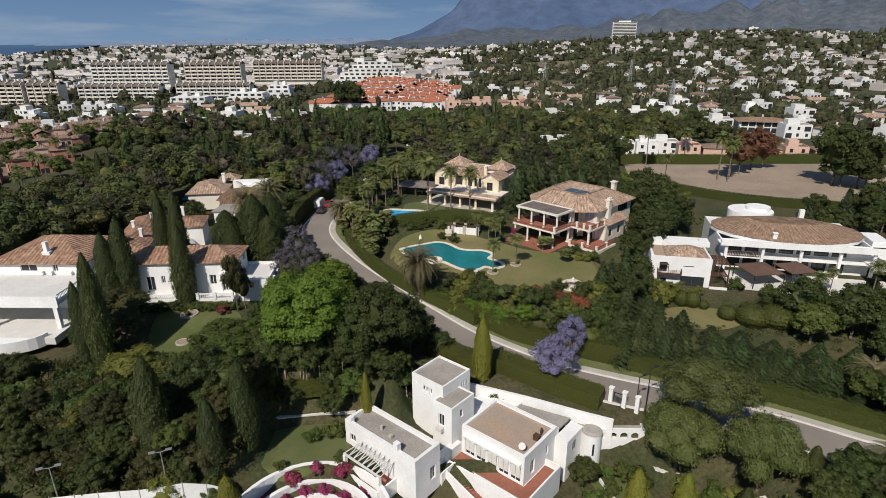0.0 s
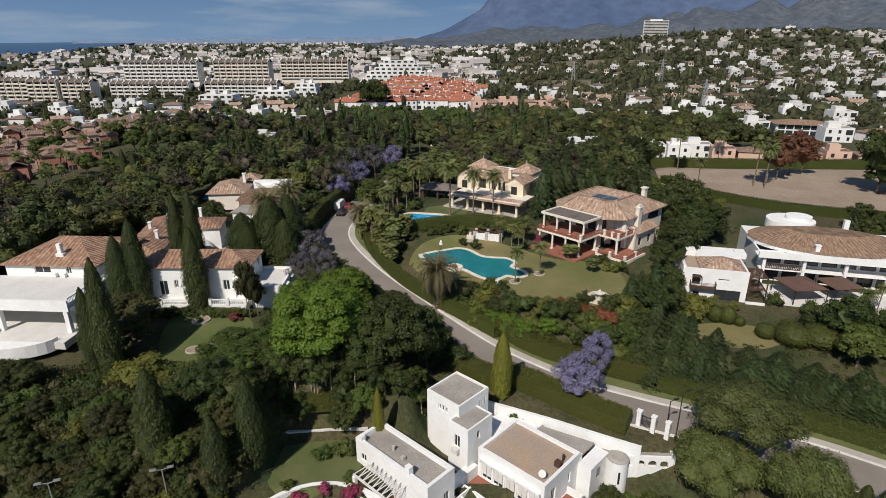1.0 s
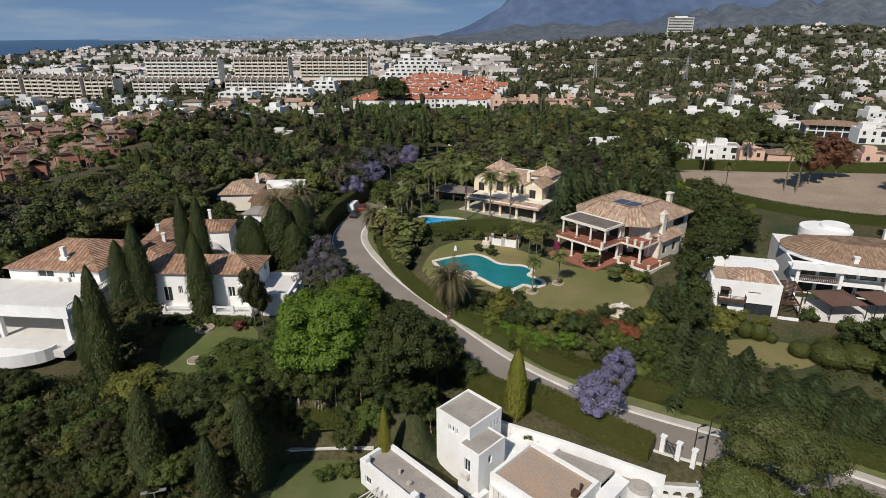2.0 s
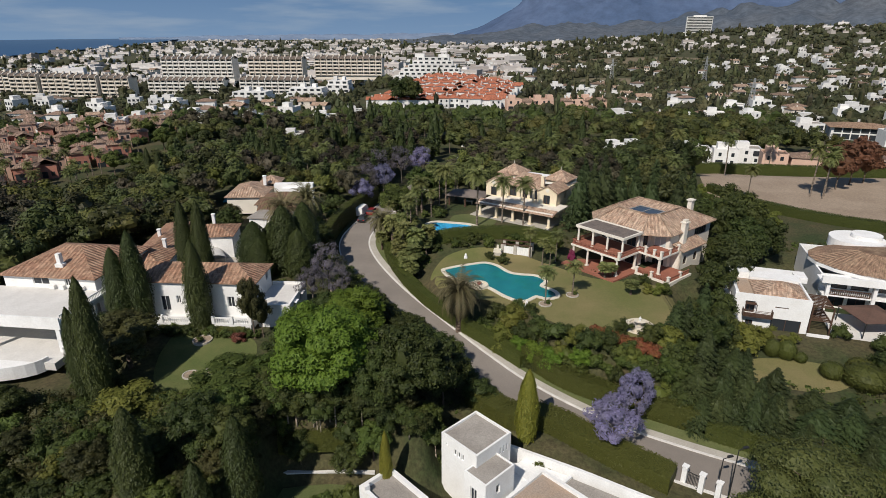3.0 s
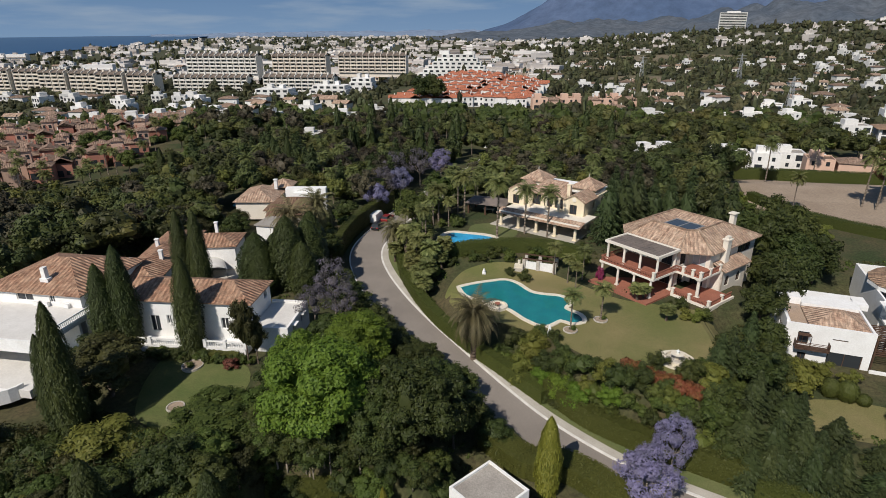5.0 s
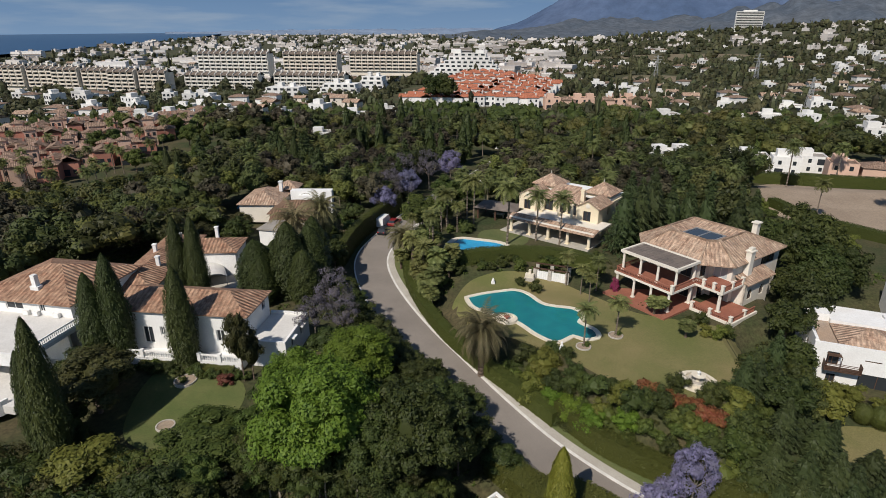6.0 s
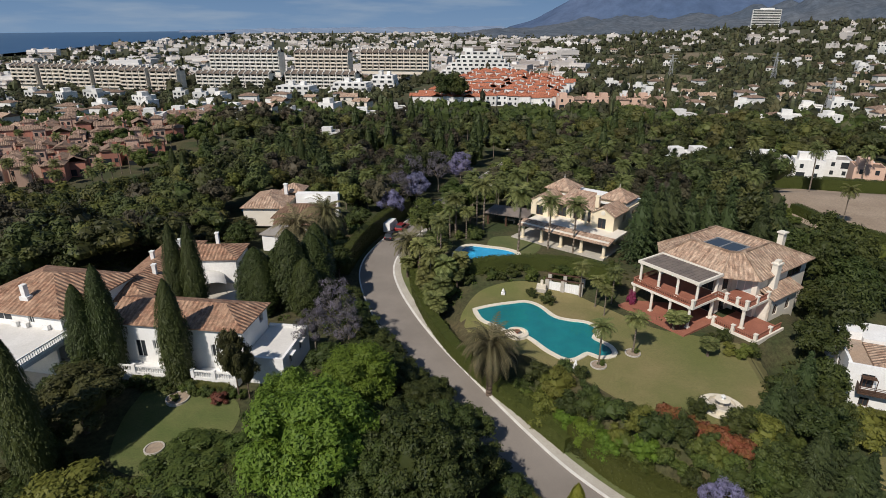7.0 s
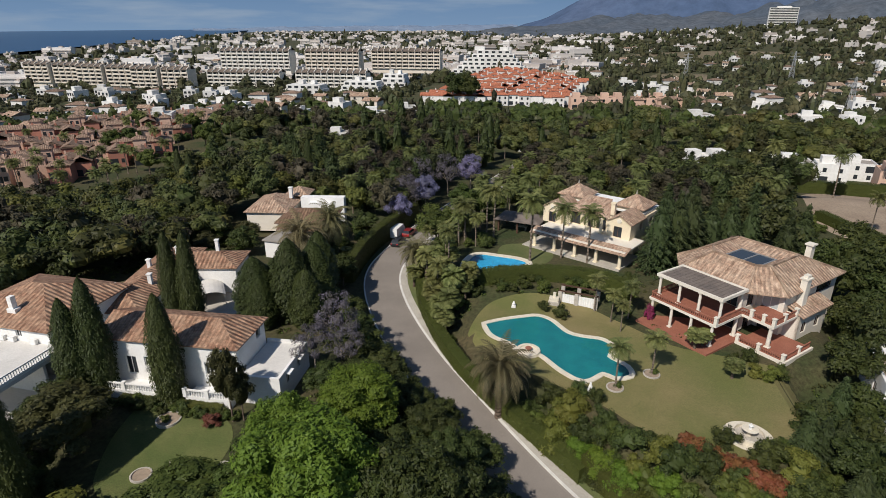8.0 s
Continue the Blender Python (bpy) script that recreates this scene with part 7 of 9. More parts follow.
kind("mid_dark", "tree", "dense dark-green evergreen garden tree", "tree", broad_set(3.4, 6.0, 3.0, 84, 34, 0.25, 4), BARK, LEAF_DARK)
kind("mid_green", "tree", "green broadleaf tree in the gardens", "tree", broad_set(3.2, 5.6, 2.8, 90, 36, 0.23, 4), BARK, LEAF_MID)
kind("mid_olive", "tree", "grey-olive leaved garden tree, open crown", "tree", broad_set(3.0, 5.4, 2.6, 80, 34, 0.21, 3), BARK, LEAF_OLIVE)
kind("mid_light", "tree", "small fresh light-green garden tree", "tree", broad_set(3.0, 5.0, 2.6, 80, 34, 0.21, 2), BARK, LEAF_LIGHT)
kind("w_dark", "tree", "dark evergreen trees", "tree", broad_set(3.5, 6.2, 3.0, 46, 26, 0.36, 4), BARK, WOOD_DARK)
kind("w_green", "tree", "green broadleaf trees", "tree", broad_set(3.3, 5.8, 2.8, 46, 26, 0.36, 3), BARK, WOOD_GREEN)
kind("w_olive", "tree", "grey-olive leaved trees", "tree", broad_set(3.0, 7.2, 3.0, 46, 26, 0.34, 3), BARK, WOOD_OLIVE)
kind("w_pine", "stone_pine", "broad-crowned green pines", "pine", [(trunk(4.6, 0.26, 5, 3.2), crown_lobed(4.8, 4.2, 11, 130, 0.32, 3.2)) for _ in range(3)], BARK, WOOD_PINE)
kind("w_conifer", "conifer", "dark pointed conifers", "conifer", [(trunk(5.0, 0.2, 0), crown_conifer(2.6, 9.5, 900, 0.6)) for _ in range(2)], BARK, LEAF_CONIFER)
kind("w_cypress", "cypress", "slim dark cypresses", "cypress", [(trunk(1.5, 0.2, 0), crown_cypress(1.5, 12.0, 500, 0.5))], BARK, LEAF_CYPRESS2)
kind("pine", "stone_pine", "stone pine with a broad flattened green crown", "pine", [(trunk(4.6, 0.26, 7, 3.2), crown_lobed(4.6, 4.4, 17, 1500, 0.13, 3.2)) for _ in range(3)], BARK, LEAF_PINE)
kind("cypress", "cypress", "tall slim dark-green cypress tree", "cypress", [(trunk(1.5, 0.2, 0), crown_cypress(1.35, 12.0, 7600, 0.085)) for _ in range(3)], BARK, LEAF_CYPRESS2)
kind("cypress_light", "cypress", "clipped yellow-green columnar cypress", "cypress", [(trunk(1.5, 0.2, 0), crown_cypress(1.3, 10.0, 8000, 0.10)) for _ in range(2)], BARK, LEAF_CYPLIGHT)
kind("conifer", "conifer", "blue-green conifer with layered boughs", "conifer", [(trunk(5.0, 0.2, 0), crown_conifer(3.0, 8.5, 5200, 0.20)) for _ in range(3)], BARK, LEAF_CONIFER)
kind("slim_tree", "tree", "slim pale-stemmed tree with a thin dark crown", "tree", [(trunk(4.6, 0.13, 4, 1.2), crown_broad(1.9, 3.6, 40, 40, 0.15, base=3.0)) for _ in range(3)], PALEBARK, LEAF_DARK)
kind("jacaranda", "jacaranda", "jacaranda in full violet blossom", "jacaranda", [(trunk(2.4, 0.16, 7, 2.0), crown_broad(2.5, 4.2, 95, 60, 0.13, -0.4, 1.6, 0.9, 0.3)) for _ in range(2)], PALEBARK, LEAF_JACA)
kind("jacaranda_faded", "jacaranda", "half-bare jacaranda with fading blossom", "jacaranda", [(trunk(2.4, 0.16, 9, 2.4), crown_broad(2.6, 4.6, 80, 34, 0.13, -0.4, 1.6, 0.8, 0.28)) for _ in range(2)], PALEBARK, LEAF_JACAFADE)
kind("rust_tree", "tree", "tree with dry rust-brown foliage", "tree", broad_set(3.8, 9.0, 3.0, 90, 36, 0.40, 2), BARK, LEAF_RUST)
kind("shrub", "shrub", "rounded green shrub in the garden", "shrub", [(None, crown_broad(1.2, 1.9, 34, 28, 0.12, -0.6, 0.0, 1.4)) for _ in range(4)], None, LEAF_MID)
kind("shrub_dark", "shrub", "dark evergreen shrub in the garden", "shrub", [(None, crown_broad(1.2, 1.9, 34, 28, 0.12, -0.6, 0.0, 1.4)) for _ in range(4)], None, LEAF_DARK)
kind("shrub_yellow", "shrub", "rounded clipped shrub, yellow-green leaves", "shrub", [(None, crown_broad(1.2, 2.2, 44, 40, 0.12, -0.7, 0.0, 1.4)) for _ in range(2)], None, LEAF_YELLOW)
kind("rust_bush", "shrub", "dark red-brown rounded bush on the lawn", "shrub", [(None, crown_broad(1.2, 1.9, 32, 24, 0.12, -0.6, 0.0, 1.4))], None, LEAF_RUST)
kind("topiary", "shrub", "clipped dome of dark green shrub", "shrub", [(None, join([core(1.05, 1.05, 0.92, 0.85, 0.04), leaf_quads(np.array([0, 0, 0.85]) + v * np.array([1.14, 1.14, 1.0]) * RNG.uniform(0.94, 1.04, (1500, 1)), unit(v + RNG.normal(size=v.shape) * 0.3), 0.09)])) for v in (ball(1500), ball(1500))], None, LEAF_HEDGE)
kind("shrub_red", "flower_bed", "bed of orange-red flowers", "flowers", [(None, crown_broad(1.0, 0.9, 22, 26, 0.16, -0.4, 0.0)) for _ in range(2)], None, FLOWER_RED)
kind("shrub_magenta", "bougainvillea", "magenta bougainvillea bush in flower", "shrub", [(None, crown_broad(1.0, 1.3, 20, 26, 0.18, -0.5, 0.0)) for _ in range(2)], None, FLOWER_MAGENTA)
kind("palm", "palm_tree", "slender palm with a tuft of green fronds", "palm", [(palm_trunk(7.0, 0.14, 0.10, RNG.uniform(-0.04, 0.04)), palm_fronds(2.2, 34, 7.0, 1.5, 10, 0.48, 0.16)) for _ in range(3)], PALMBARK, LEAF_PALM)
kind("fan_palm", "palm_tree", "bushy palm with broad drooping fronds", "palm", [(palm_trunk(4.0, 0.26, 0.22), palm_fronds(2.0, 34, 4.0, 1.3, 8, 0.75, 0.34)) for _ in range(2)], BARK, LEAF_PALM)
kind("date_palm", "palm_tree", "large date palm with a dense globe of long fronds", "palm", [(palm_trunk(5.4, 0.38, 0.36), palm_fronds(3.9, 96, 5.4, 1.5, 15, 0.46, 0.15, 0.5)) for _ in range(2)], BARK, LEAF_DATE)


def hedge(name, line, width, height, material, label, density=60, size=0.125, dz=0.0):
    """A clipped hedge along a line: a dark inside and a leafy skin, one object."""
    pts = catmull(line, 0.7)
    co, qs = [], []
    zs = ground_z(np.array([p.x for p in pts]), np.array([p.y for p in pts])) + dz
    for i, (p, z) in enumerate(zip(pts, zs)):
        d = (pts[min(i + 1, len(pts) - 1)] - pts[max(i - 1, 0)]).normalized()
        s = Vector((d.y, -d.x)) * width * 0.46
        hh = height * RNG.uniform(0.93, 1.02)
        co += [(p.x - s.x, p.y - s.y, z - 0.2), (p.x - s.x, p.y - s.y, z + hh * 0.94), (p.x + s.x, p.y + s.y, z + hh * 0.94), (p.x + s.x, p.y + s.y, z - 0.2)]
    for i in range(len(pts) - 1):
        a, b = 4 * i, 4 * i + 4
        qs += [(a + k, b + k, b + k + 1, a + k + 1) for k in range(3)]
    qs += [(0, 1, 2, 3), tuple(4 * (len(pts) - 1) + k for k in (3, 2, 1, 0))]
    L = sum((b - a).length for a, b in zip(pts, pts[1:]))
    n = int(L * (2 * height + width) * density)
    i = RNG.integers(0, len(pts) - 1, n); t = RNG.random(n)
    P = np.array([tuple(p) for p in pts]); c = P[i] * (1 - t[:, None]) + P[i + 1] * t[:, None]
    zz = np.asarray(zs)[i] * (1 - t) + np.asarray(zs)[i + 1] * t
    d = unit(np.concatenate([P[i + 1] - P[i], np.zeros((n, 1))], 1))
    s = np.stack([d[:, 1], -d[:, 0], np.zeros(n)], 1)
    q = RNG.random(n) * (2 * height + width)
    side = np.where(q < height, -1, np.where(q < 2 * height, 1, 0))
    off = np.where(side == 0, RNG.uniform(-0.5, 0.5, n) * width, side * width * 0.5 * RNG.uniform(0.92, 1.08, n))
    hz = np.where(side == 0, height * RNG.uniform(0.94, 1.05, n), (q % height))
    pos = np.concatenate([c, (zz + hz)[:, None]], 1) + s * off[:, None]
    nrm = unit(s * side[:, None] + np.array([0, 0, 1.0]) * (side == 0)[:, None] + RNG.normal(size=(n, 3)) * 0.35)
    ob = new(name, np_mesh(name, *join([(np.array(co), tris(qs)), leaf_quads(pos, nrm, size)]), material))
    return tagged(ob, label, "hedge")


# -- the lower gardens, nearest the camera's path
plant("big_light", -16.0, 76.4, 1.15, 1.1, v=0)
plant("big_light", -15.6, 88.0, 0.85, 0.78, v=0)
plant("big_light", -19.8, 80.6, 0.75, 0.85, v=0)
plant("near_green", -26.4, 75.2, 1.6, 0.68, "broad mid-green tree in the lower garden")
plant("near_green", -22.6, 77.6, 1.1, 0.62)
for x, y, s, h in ((-6.6, 77.4, 1.15, 1.15), (-10.6, 76.0, 0.85, 0.95), (-10.4, 83.0, 0.85, 0.72), (-3.0, 80.6, 0.75, 0.85), (-13.4, 92.0, 0.75, 0.66), (-8.6, 88.4, 0.75, 0.66), (-5.6, 85.0, 0.7, 0.7)):
    plant("big_dark", x, y, s, h)
plant("near_olive", -42.6, 80.2, 1.45, 0.98, "large brownish olive-green tree below the terrace")
plant("shrub_yellow", -37.2, 71.6, 2.7, 1.4, "wide mound of yellow-green shrub in the lower garden")
plant("shrub_yellow", -35.2, 72.2, 1.9, 1.1)
plant("cypress", -41.4, 73.2, 1.22, 1.28, "very tall dark cypress in the lower garden")
plant("cypress", -43.9, 73.9, 0.95, 0.95)
for x, y, s, h in ((-37.2, 88.8, 1.35, 1.08), (-47.6, 87.6, 1.4, 1.0), (-45.8, 88.9, 1.4, 1.16), (-46.5, 103.5, 1.2, 1.16), (-43.8, 103.5, 1.2, 1.17)):
    plant("cypress", x, y, s, h, "tall dark cypress beside the long white house")
plant("cypress_light", 7.0, 76.6, 1.0, 0.92, "clipped green cypress beside the white house")
plant("cypress_light", -8.0, 69.0, 0.55, 0.82, "slim pointed cypress beside the white house")
for x, y in ((22.5, 58.0), (27.5, 57.2), (-20.5, 55.0)):
    plant("cypress_light", x, y, 1.0, 0.75)
for x, y, s, h in ((33.6, 67.6, 1.3, 1.3), (29.8, 64.6, 1.1, 1.25), (37.4, 60.4, 0.98, 1.55)):
    plant("pine", x, y, s, h)
plant("jacaranda", 16.9, 77.2, 1.25, 1.1, label="violet jacaranda arching over the lane")
plant("jacaranda", 20.5, 82.0, 0.85, 1.25)
for x, y, s in ((-22.5, 101.5, 1.1), (-20.0, 98.0, 0.8), (-24.0, 97.0, 0.9)):
    plant("jacaranda_faded", x, y, s, s * 1.25)
for x, y, s in ((-30.2, 157.5, 1.1), (-27.6, 172.0, 1.25), (-20, 196, 1.4)):
    plant("jacaranda", x, y, s, s * 1.2)
for x, y, s in ((-30.5, 164, 1.3), (-29.5, 178, 1.4), (-25, 188, 1.4), (-31.5, 170, 1.2)):
    plant("jacaranda_faded", x, y, s, s * 1.3)
plant("date_palm", -2.2, 97.6, 1.12, 1.3, "date palm in the verge beside the lane")
plant("date_palm", -19.6, 130.6, 1.05, 1.0, "date palm at the bend of the lane")
plant("date_palm", -39.0, 127.0, 1.35, 1.5, "tall shaggy date palm above the bungalow")
plant("date_palm", -36.6, 135.0, 1.2, 1.5)
plant("palm", 15.3, 104.6, 0.85, 0.72, "slender palm standing on the villa lawn", rot=30)
plant("palm", 10.8, 101.0, 0.85, 0.78, "slender palm beside the pool", rot=120)
for x, y, s in ((-0.7, 133.5, 1.5), (4.5, 136.0, 1.25), (8.8, 134.6, 1.25), (-8, 144, 1.3)):
    plant("palm", x, y, s)


# ---- woods and gardens between the houses ----
def inside(poly, x, y):
    c = False
    for (x0, y0), (x1, y1) in zip(poly, poly[1:] + poly[:1]):
        if (y0 > y) != (y1 > y) and x < (x1 - x0) * (y - y0) / (y1 - y0) + x0:
            c = not c
    return c


KEEP = [  # cleared ground: houses, lawns, pools and plots
    [(13, 121), (25, 110), (31, 105), (40, 114), (44, 131), (33, 142), (20, 128)], [(-10, 112), (-8, 121), (8, 124), (20, 114), (34, 111), (34, 101), (22, 90), (14, 91), (-4, 104)],
    [(38, 106), (36, 90), (54, 86), (58, 94), (80, 90), (88, 122), (66, 134), (42, 122)], [(-72, 110), (-78, 73), (-47, 72), (-48, 87), (-24, 87), (-23, 102), (-36, 106), (-36, 126), (-60, 126)],
    [(-13, 127), (-2, 128), (20, 128), (30, 146), (14, 160), (-10, 156), (-8, 140)], [(-8, 73), (2, 80), (26, 72), (30, 62), (16, 50), (-22, 50), (-22, 72)],
    [(-66, 144), (-53, 126), (-40, 128), (-40, 160), (-64, 166)], [(56, 174), (60, 160), (80, 146), (112, 136), (150, 133), (190, 148), (190, 188), (130, 198), (90, 206), (66, 210)],
    [(-45, 93), (-28, 93), (-25.5, 82), (-30, 74), (-38, 75), (-44, 80)], [(-12, 125), (0, 130), (-6, 140), (-14, 134)], [(106, 134), (126, 126), (130, 138), (110, 146)],
    [(40, 218), (110, 218), (160, 200), (166, 218), (110, 246), (40, 246)], [(-92, 258), (-92, 252), (-76, 252), (-76, 270)],
]
PLACED = []


def free(x, y, r, road=4.6, near=0.55):
    if float(road_distance([x], [y])[0]) < road + r * 0.6:
        return False
    if any(inside(k, x, y) for k in KEEP):
        return False
    return all((x - a) ** 2 + (y - b) ** 2 > (near * (r + q)) ** 2 for a, b, q in PLACED)


def scatter(kinds, x0, x1, y0, y1, count, smin, smax, r=3.0, tall=1.0, group="", cond=None, wood=False):
    n = tries = 0
    while n < count and tries < count * 12:
        tries += 1
        x, y = RNG.uniform(x0, x1), RNG.uniform(y0, y1)
        s = RNG.uniform(smin, smax)
        if (cond is None or cond(x, y)) and free(x, y, r * s, 4.6, 0.63 if wood else 0.55):
            kd, sz = kinds[RNG.integers(len(kinds))], s * tall * RNG.uniform(0.85, 1.15)
            plant_wood(kd, x, y, s, sz) if wood else plant(kd, x, y, s, sz, group=group)
            PLACED.append((x, y, r * s))
            n += 1


# clipped hedges
hedge("hedge", [(0.5, 82.8), (5, 79.4), (9.4, 79.6), (16, 75.4), (22.2, 71.6)], 3.0, 2.2, LEAF_HEDGE, "broad clipped hedge between the white house and the lane")
hedge("hedge", [(7.5, 91.6), (12, 87.6), (18, 84.6), (24, 82.6), (28, 81.2)], 1.8, 3.2, LEAF_HEDGE, "tall clipped hedge above the lane")
hedge("hedge", [(-19.6, 132), (-16.6, 121.5), (-13.0, 113.4), (-8.6, 106.2), (-3.4, 100.0), (2.5, 94.6), (7.2, 90.4)], 1.5, 2.3, LEAF_HEDGE, "hedge along the pavement below the pool garden")
hedge("hedge", [(-13, 122.5), (-6, 124.5), (2, 126.5), (10, 126.0), (15, 123.0)], 1.6, 2.4, LEAF_HEDGE, "hedge dividing the two villa gardens")
hedge("hedge", [(-30.8, 127), (-31.4, 138), (-30.5, 150), (-28, 164)], 1.6, 4.2, LEAF_CYPRESS, "tall dark hedge beside the lane")
hedge("hedge", [(28.5, 80.4), (36.3, 77.4), (46.2, 73.2), (57, 67.0), (66, 62.4)], 2.2, 2.4, LEAF_HEDGE, "dense dark hedge under the conifers above the lane")
hedge("hedge", [(60, 176), (66, 160), (82, 146), (108, 137)], 1.8, 2.2, LEAF_HEDGE, "hedge along the bare plot")
hedge("hedge", [(66, 212), (100, 207), (140, 198), (190, 190)], 2.0, 3.4, LEAF_HEDGE, "dark hedge behind the bare plot")
hedge("hedge", [(-43, 87.9), (-38, 88.0), (-31, 88.2)], 0.9, 0.8, LEAF_HEDGE, "low hedge before the long house")
hedge("hedge", [(-40, 116), (-37, 113), (-35.5, 109)], 1.2, 1.6, LEAF_HEDGE, "hedge round the forecourt")

# the bend's inner bank, between the lower gardens and the lane
for x, y, s in ((-20.5, 104, 0.8), (-17.6, 100.5, 0.85), (-14.5, 97.0, 0.9), (-11.6, 93.8, 0.9), (-8.5, 94.0, 0.7), (-3.6, 88.6, 0.8), (-26.0, 112.5, 0.8), (-23.0, 108.0, 0.8), (-17, 94, 0.8), (-21, 93, 0.7), (-1.6, 84.0, 0.75), (1.5, 82.2, 0.6)):
    plant("mid_dark", x, y, s, s * 0.7); PLACED.append((x, y, 3 * s))
for x, y, s, h in ((-37.0, 108.0, 2.3, 0.78), (-34.8, 110.6, 2.2, 0.72), (-32.4, 109.4, 2.3, 0.98), (-30.2, 112.5, 2.2, 0.86), (-31.6, 117.5, 2.0, 0.85), (-29.4, 107.6, 1.8, 0.7), (-35.6, 106.4, 1.7, 0.6)):
    plant("cypress", x, y, s, h, "broad dark cypress beside the forecourt"); PLACED.append((x, y, 2))
plant("mid_olive", -29.0, 87.0, 0.55, 1.25, "feathery grey-green tree before the long house"); plant("mid_olive", -28.0, 87.4, 0.45, 0.85)
plant("mid_dark", -46.0, 83.5, 0.7)

# lower left gardens
PLACED += [(-42, 73, 3), (-36, 73, 4), (-41.6, 80, 4.5), (-26.4, 75.6, 5), (-16, 76, 6), (-6.6, 77, 5), (-44, 74, 2)]
scatter(["near_dark", "near_olive", "near_green", "near_dark", "near_olive"], -62, -22, 58, 82, 44, 0.4, 0.75, 3.0, 0.85, cond=lambda x, y: y < 65.5 or x < -46)
scatter(["near_dark", "near_olive", "near_dark"], -78, -20, 42, 64, 34, 0.7, 1.05, 3.0, 1.0, cond=lambda x, y: y > 59.5 or x < -46)
scatter(["near_green", "near_dark", "near_olive"], -76, -50, 76, 90, 10, 0.6, 0.9, 2.6)
scatter(["shrub", "shrub_dark", "shrub_yellow", "shrub_dark", "shrub"], -66, -20, 56, 90, 34, 0.7, 1.6, 1.0)
for k in range(9):
    plant("slim_tree", -21.5 + 1.45 * k + RNG.uniform(-0.4, 0.4), 72.6 + RNG.uniform(-0.5, 1.2), RNG.uniform(0.7, 1.0), RNG.uniform(0.7, 0.95))
for x, y, s, h in ((-30.5, 62.0, 1.35, 0.95), (-21.4, 64.2, 1.3, 0.95), (-23.8, 60.4, 1.1, 0.8)):
    plant("cypress", x, y, s, h)
for k, (x, y, s) in enumerate(((-21.0, 73.4, 0.75), (-18.2, 71.6, 0.6), (-12.6, 71.2, 0.6), (-10.0, 72.2, 0.7), (-22.6, 70.4, 0.75), (-24.6, 69.4, 0.8), (-23.4, 66.8, 0.8), (-26.6, 67.0, 0.9), (-4.2, 75.4, 0.55))):
    plant(["near_green", "near_dark", "near_dark", "near_green", "near_olive"][k % 5], x, y, s, s * 0.95); PLACED.append((x, y, 2.4))
for k in range(46):
    x = -23.5 + 20.5 * k / 45 + RNG.uniform(-0.6, 0.6)
    plant(["near_dark", "shrub_dark", "near_olive", "shrub_dark", "slim_tree"][k % 5], x, 73.0 + RNG.uniform(-0.4, 3.2), RNG.uniform(0.32, 0.5) * (2.4 if k % 5 in (1, 3) else 1.6 if k % 5 == 4 else 1), RNG.uniform(0.35, 0.55) * (2.2 if k % 5 in (1, 3) else 1.6 if k % 5 == 4 else 1))
hedge("hedge", [(-20.6, 72.2), (-15.5, 72.6), (-9.8, 72.9)], 2.2, 1.7, LEAF_HEDGE, "loose dark hedge behind the small lawn")
scatter(["mid_dark", "mid_olive", "shrub_dark"], -110, -72, 55, 100, 40, 0.8, 1.1)
for x in np.arange(-46.0, -28, 0.9):
    plant(["shrub_dark", "shrub", "shrub_dark"][RNG.integers(3)], x + RNG.uniform(-0.3, 0.3), 87.2 + RNG.uniform(-0.5, 0.4), RNG.uniform(0.4, 0.75))

# slope below the pool lawn and its beds
for k in range(20):
    x, y = 16.6 + 7.8 * k / 19 + RNG.uniform(-0.3, 0.3), 92.4 - 4.5 * k / 19 + RNG.uniform(-0.7, 0.7)
    plant("shrub_red", x, y, RNG.uniform(0.8, 1.1), RNG.uniform(0.8, 1.15)); PLACED.append((x, y, 2.2))
scatter(["shrub", "shrub_dark", "shrub_dark", "shrub", "shrub_yellow", "shrub_dark"], -4, 27, 83, 99, 115, 0.75, 1.5, 0.9, cond=lambda x, y: y > 91.0 - 0.45 * (x - 7) if x > 7 else y > 92 - 0.7 * (x - 7))
for x, y, s in ((20.8, 93.4, 1.0), (30.0, 97.0, 1.5), (31.0, 99.5, 1.5), (29.4, 94.6, 1.3), (25.4, 108.6, 0.8), (27.4, 109.8, 0.9), (30.2, 107.4, 0.9), (8.6, 98.0, 0.8), (6.6, 98.8, 0.9)):
    plant("shrub_dark", x, y, s)
for x, y, s in ((27.2, 106.6, 0.7), (28.8, 106.0, 0.8), (38.3, 96.8, 2.0), (41.0, 99.3, 1.1), (42.6, 98.8, 1.1), (44.8, 97.8, 0.7), (46.0, 98.0, 0.8), (7.5, 93.5, 1.0), (12, 90, 0.9)):
    plant("shrub_yellow", x, y, s)
for x, y, s in ((9.0, 91.0, 0.55), (11.2, 89.2, 0.6), (7.0, 92.8, 0.5), (14.6, 88.0, 0.5)):
    plant("mid_light", x, y, s)
for x, y, s in ((24.5, 105.6, 0.7), (21.5, 111.5, 0.8), (22.6, 112.4, 0.7)):
    plant("fan_palm", x, y, s, s * 0.7, "spiky palm beside the villa terrace")
for x, y, s in ((4.6, 117.2, 0.9), (2.2, 118.6, 0.7)):
    plant("shrub_dark", x, y, s)
for x, y, s in ((11.5, 117, 0.7), (9.4, 119.5, 0.8), (12.6, 114.5, 0.65), (14.0, 118.5, 0.8)):
    plant("palm", x, y, s, s * 0.9)
plant("shrub_magenta", 16.8, 118.6, 0.6, 1.7, "magenta bougainvillea climbing the villa terrace")

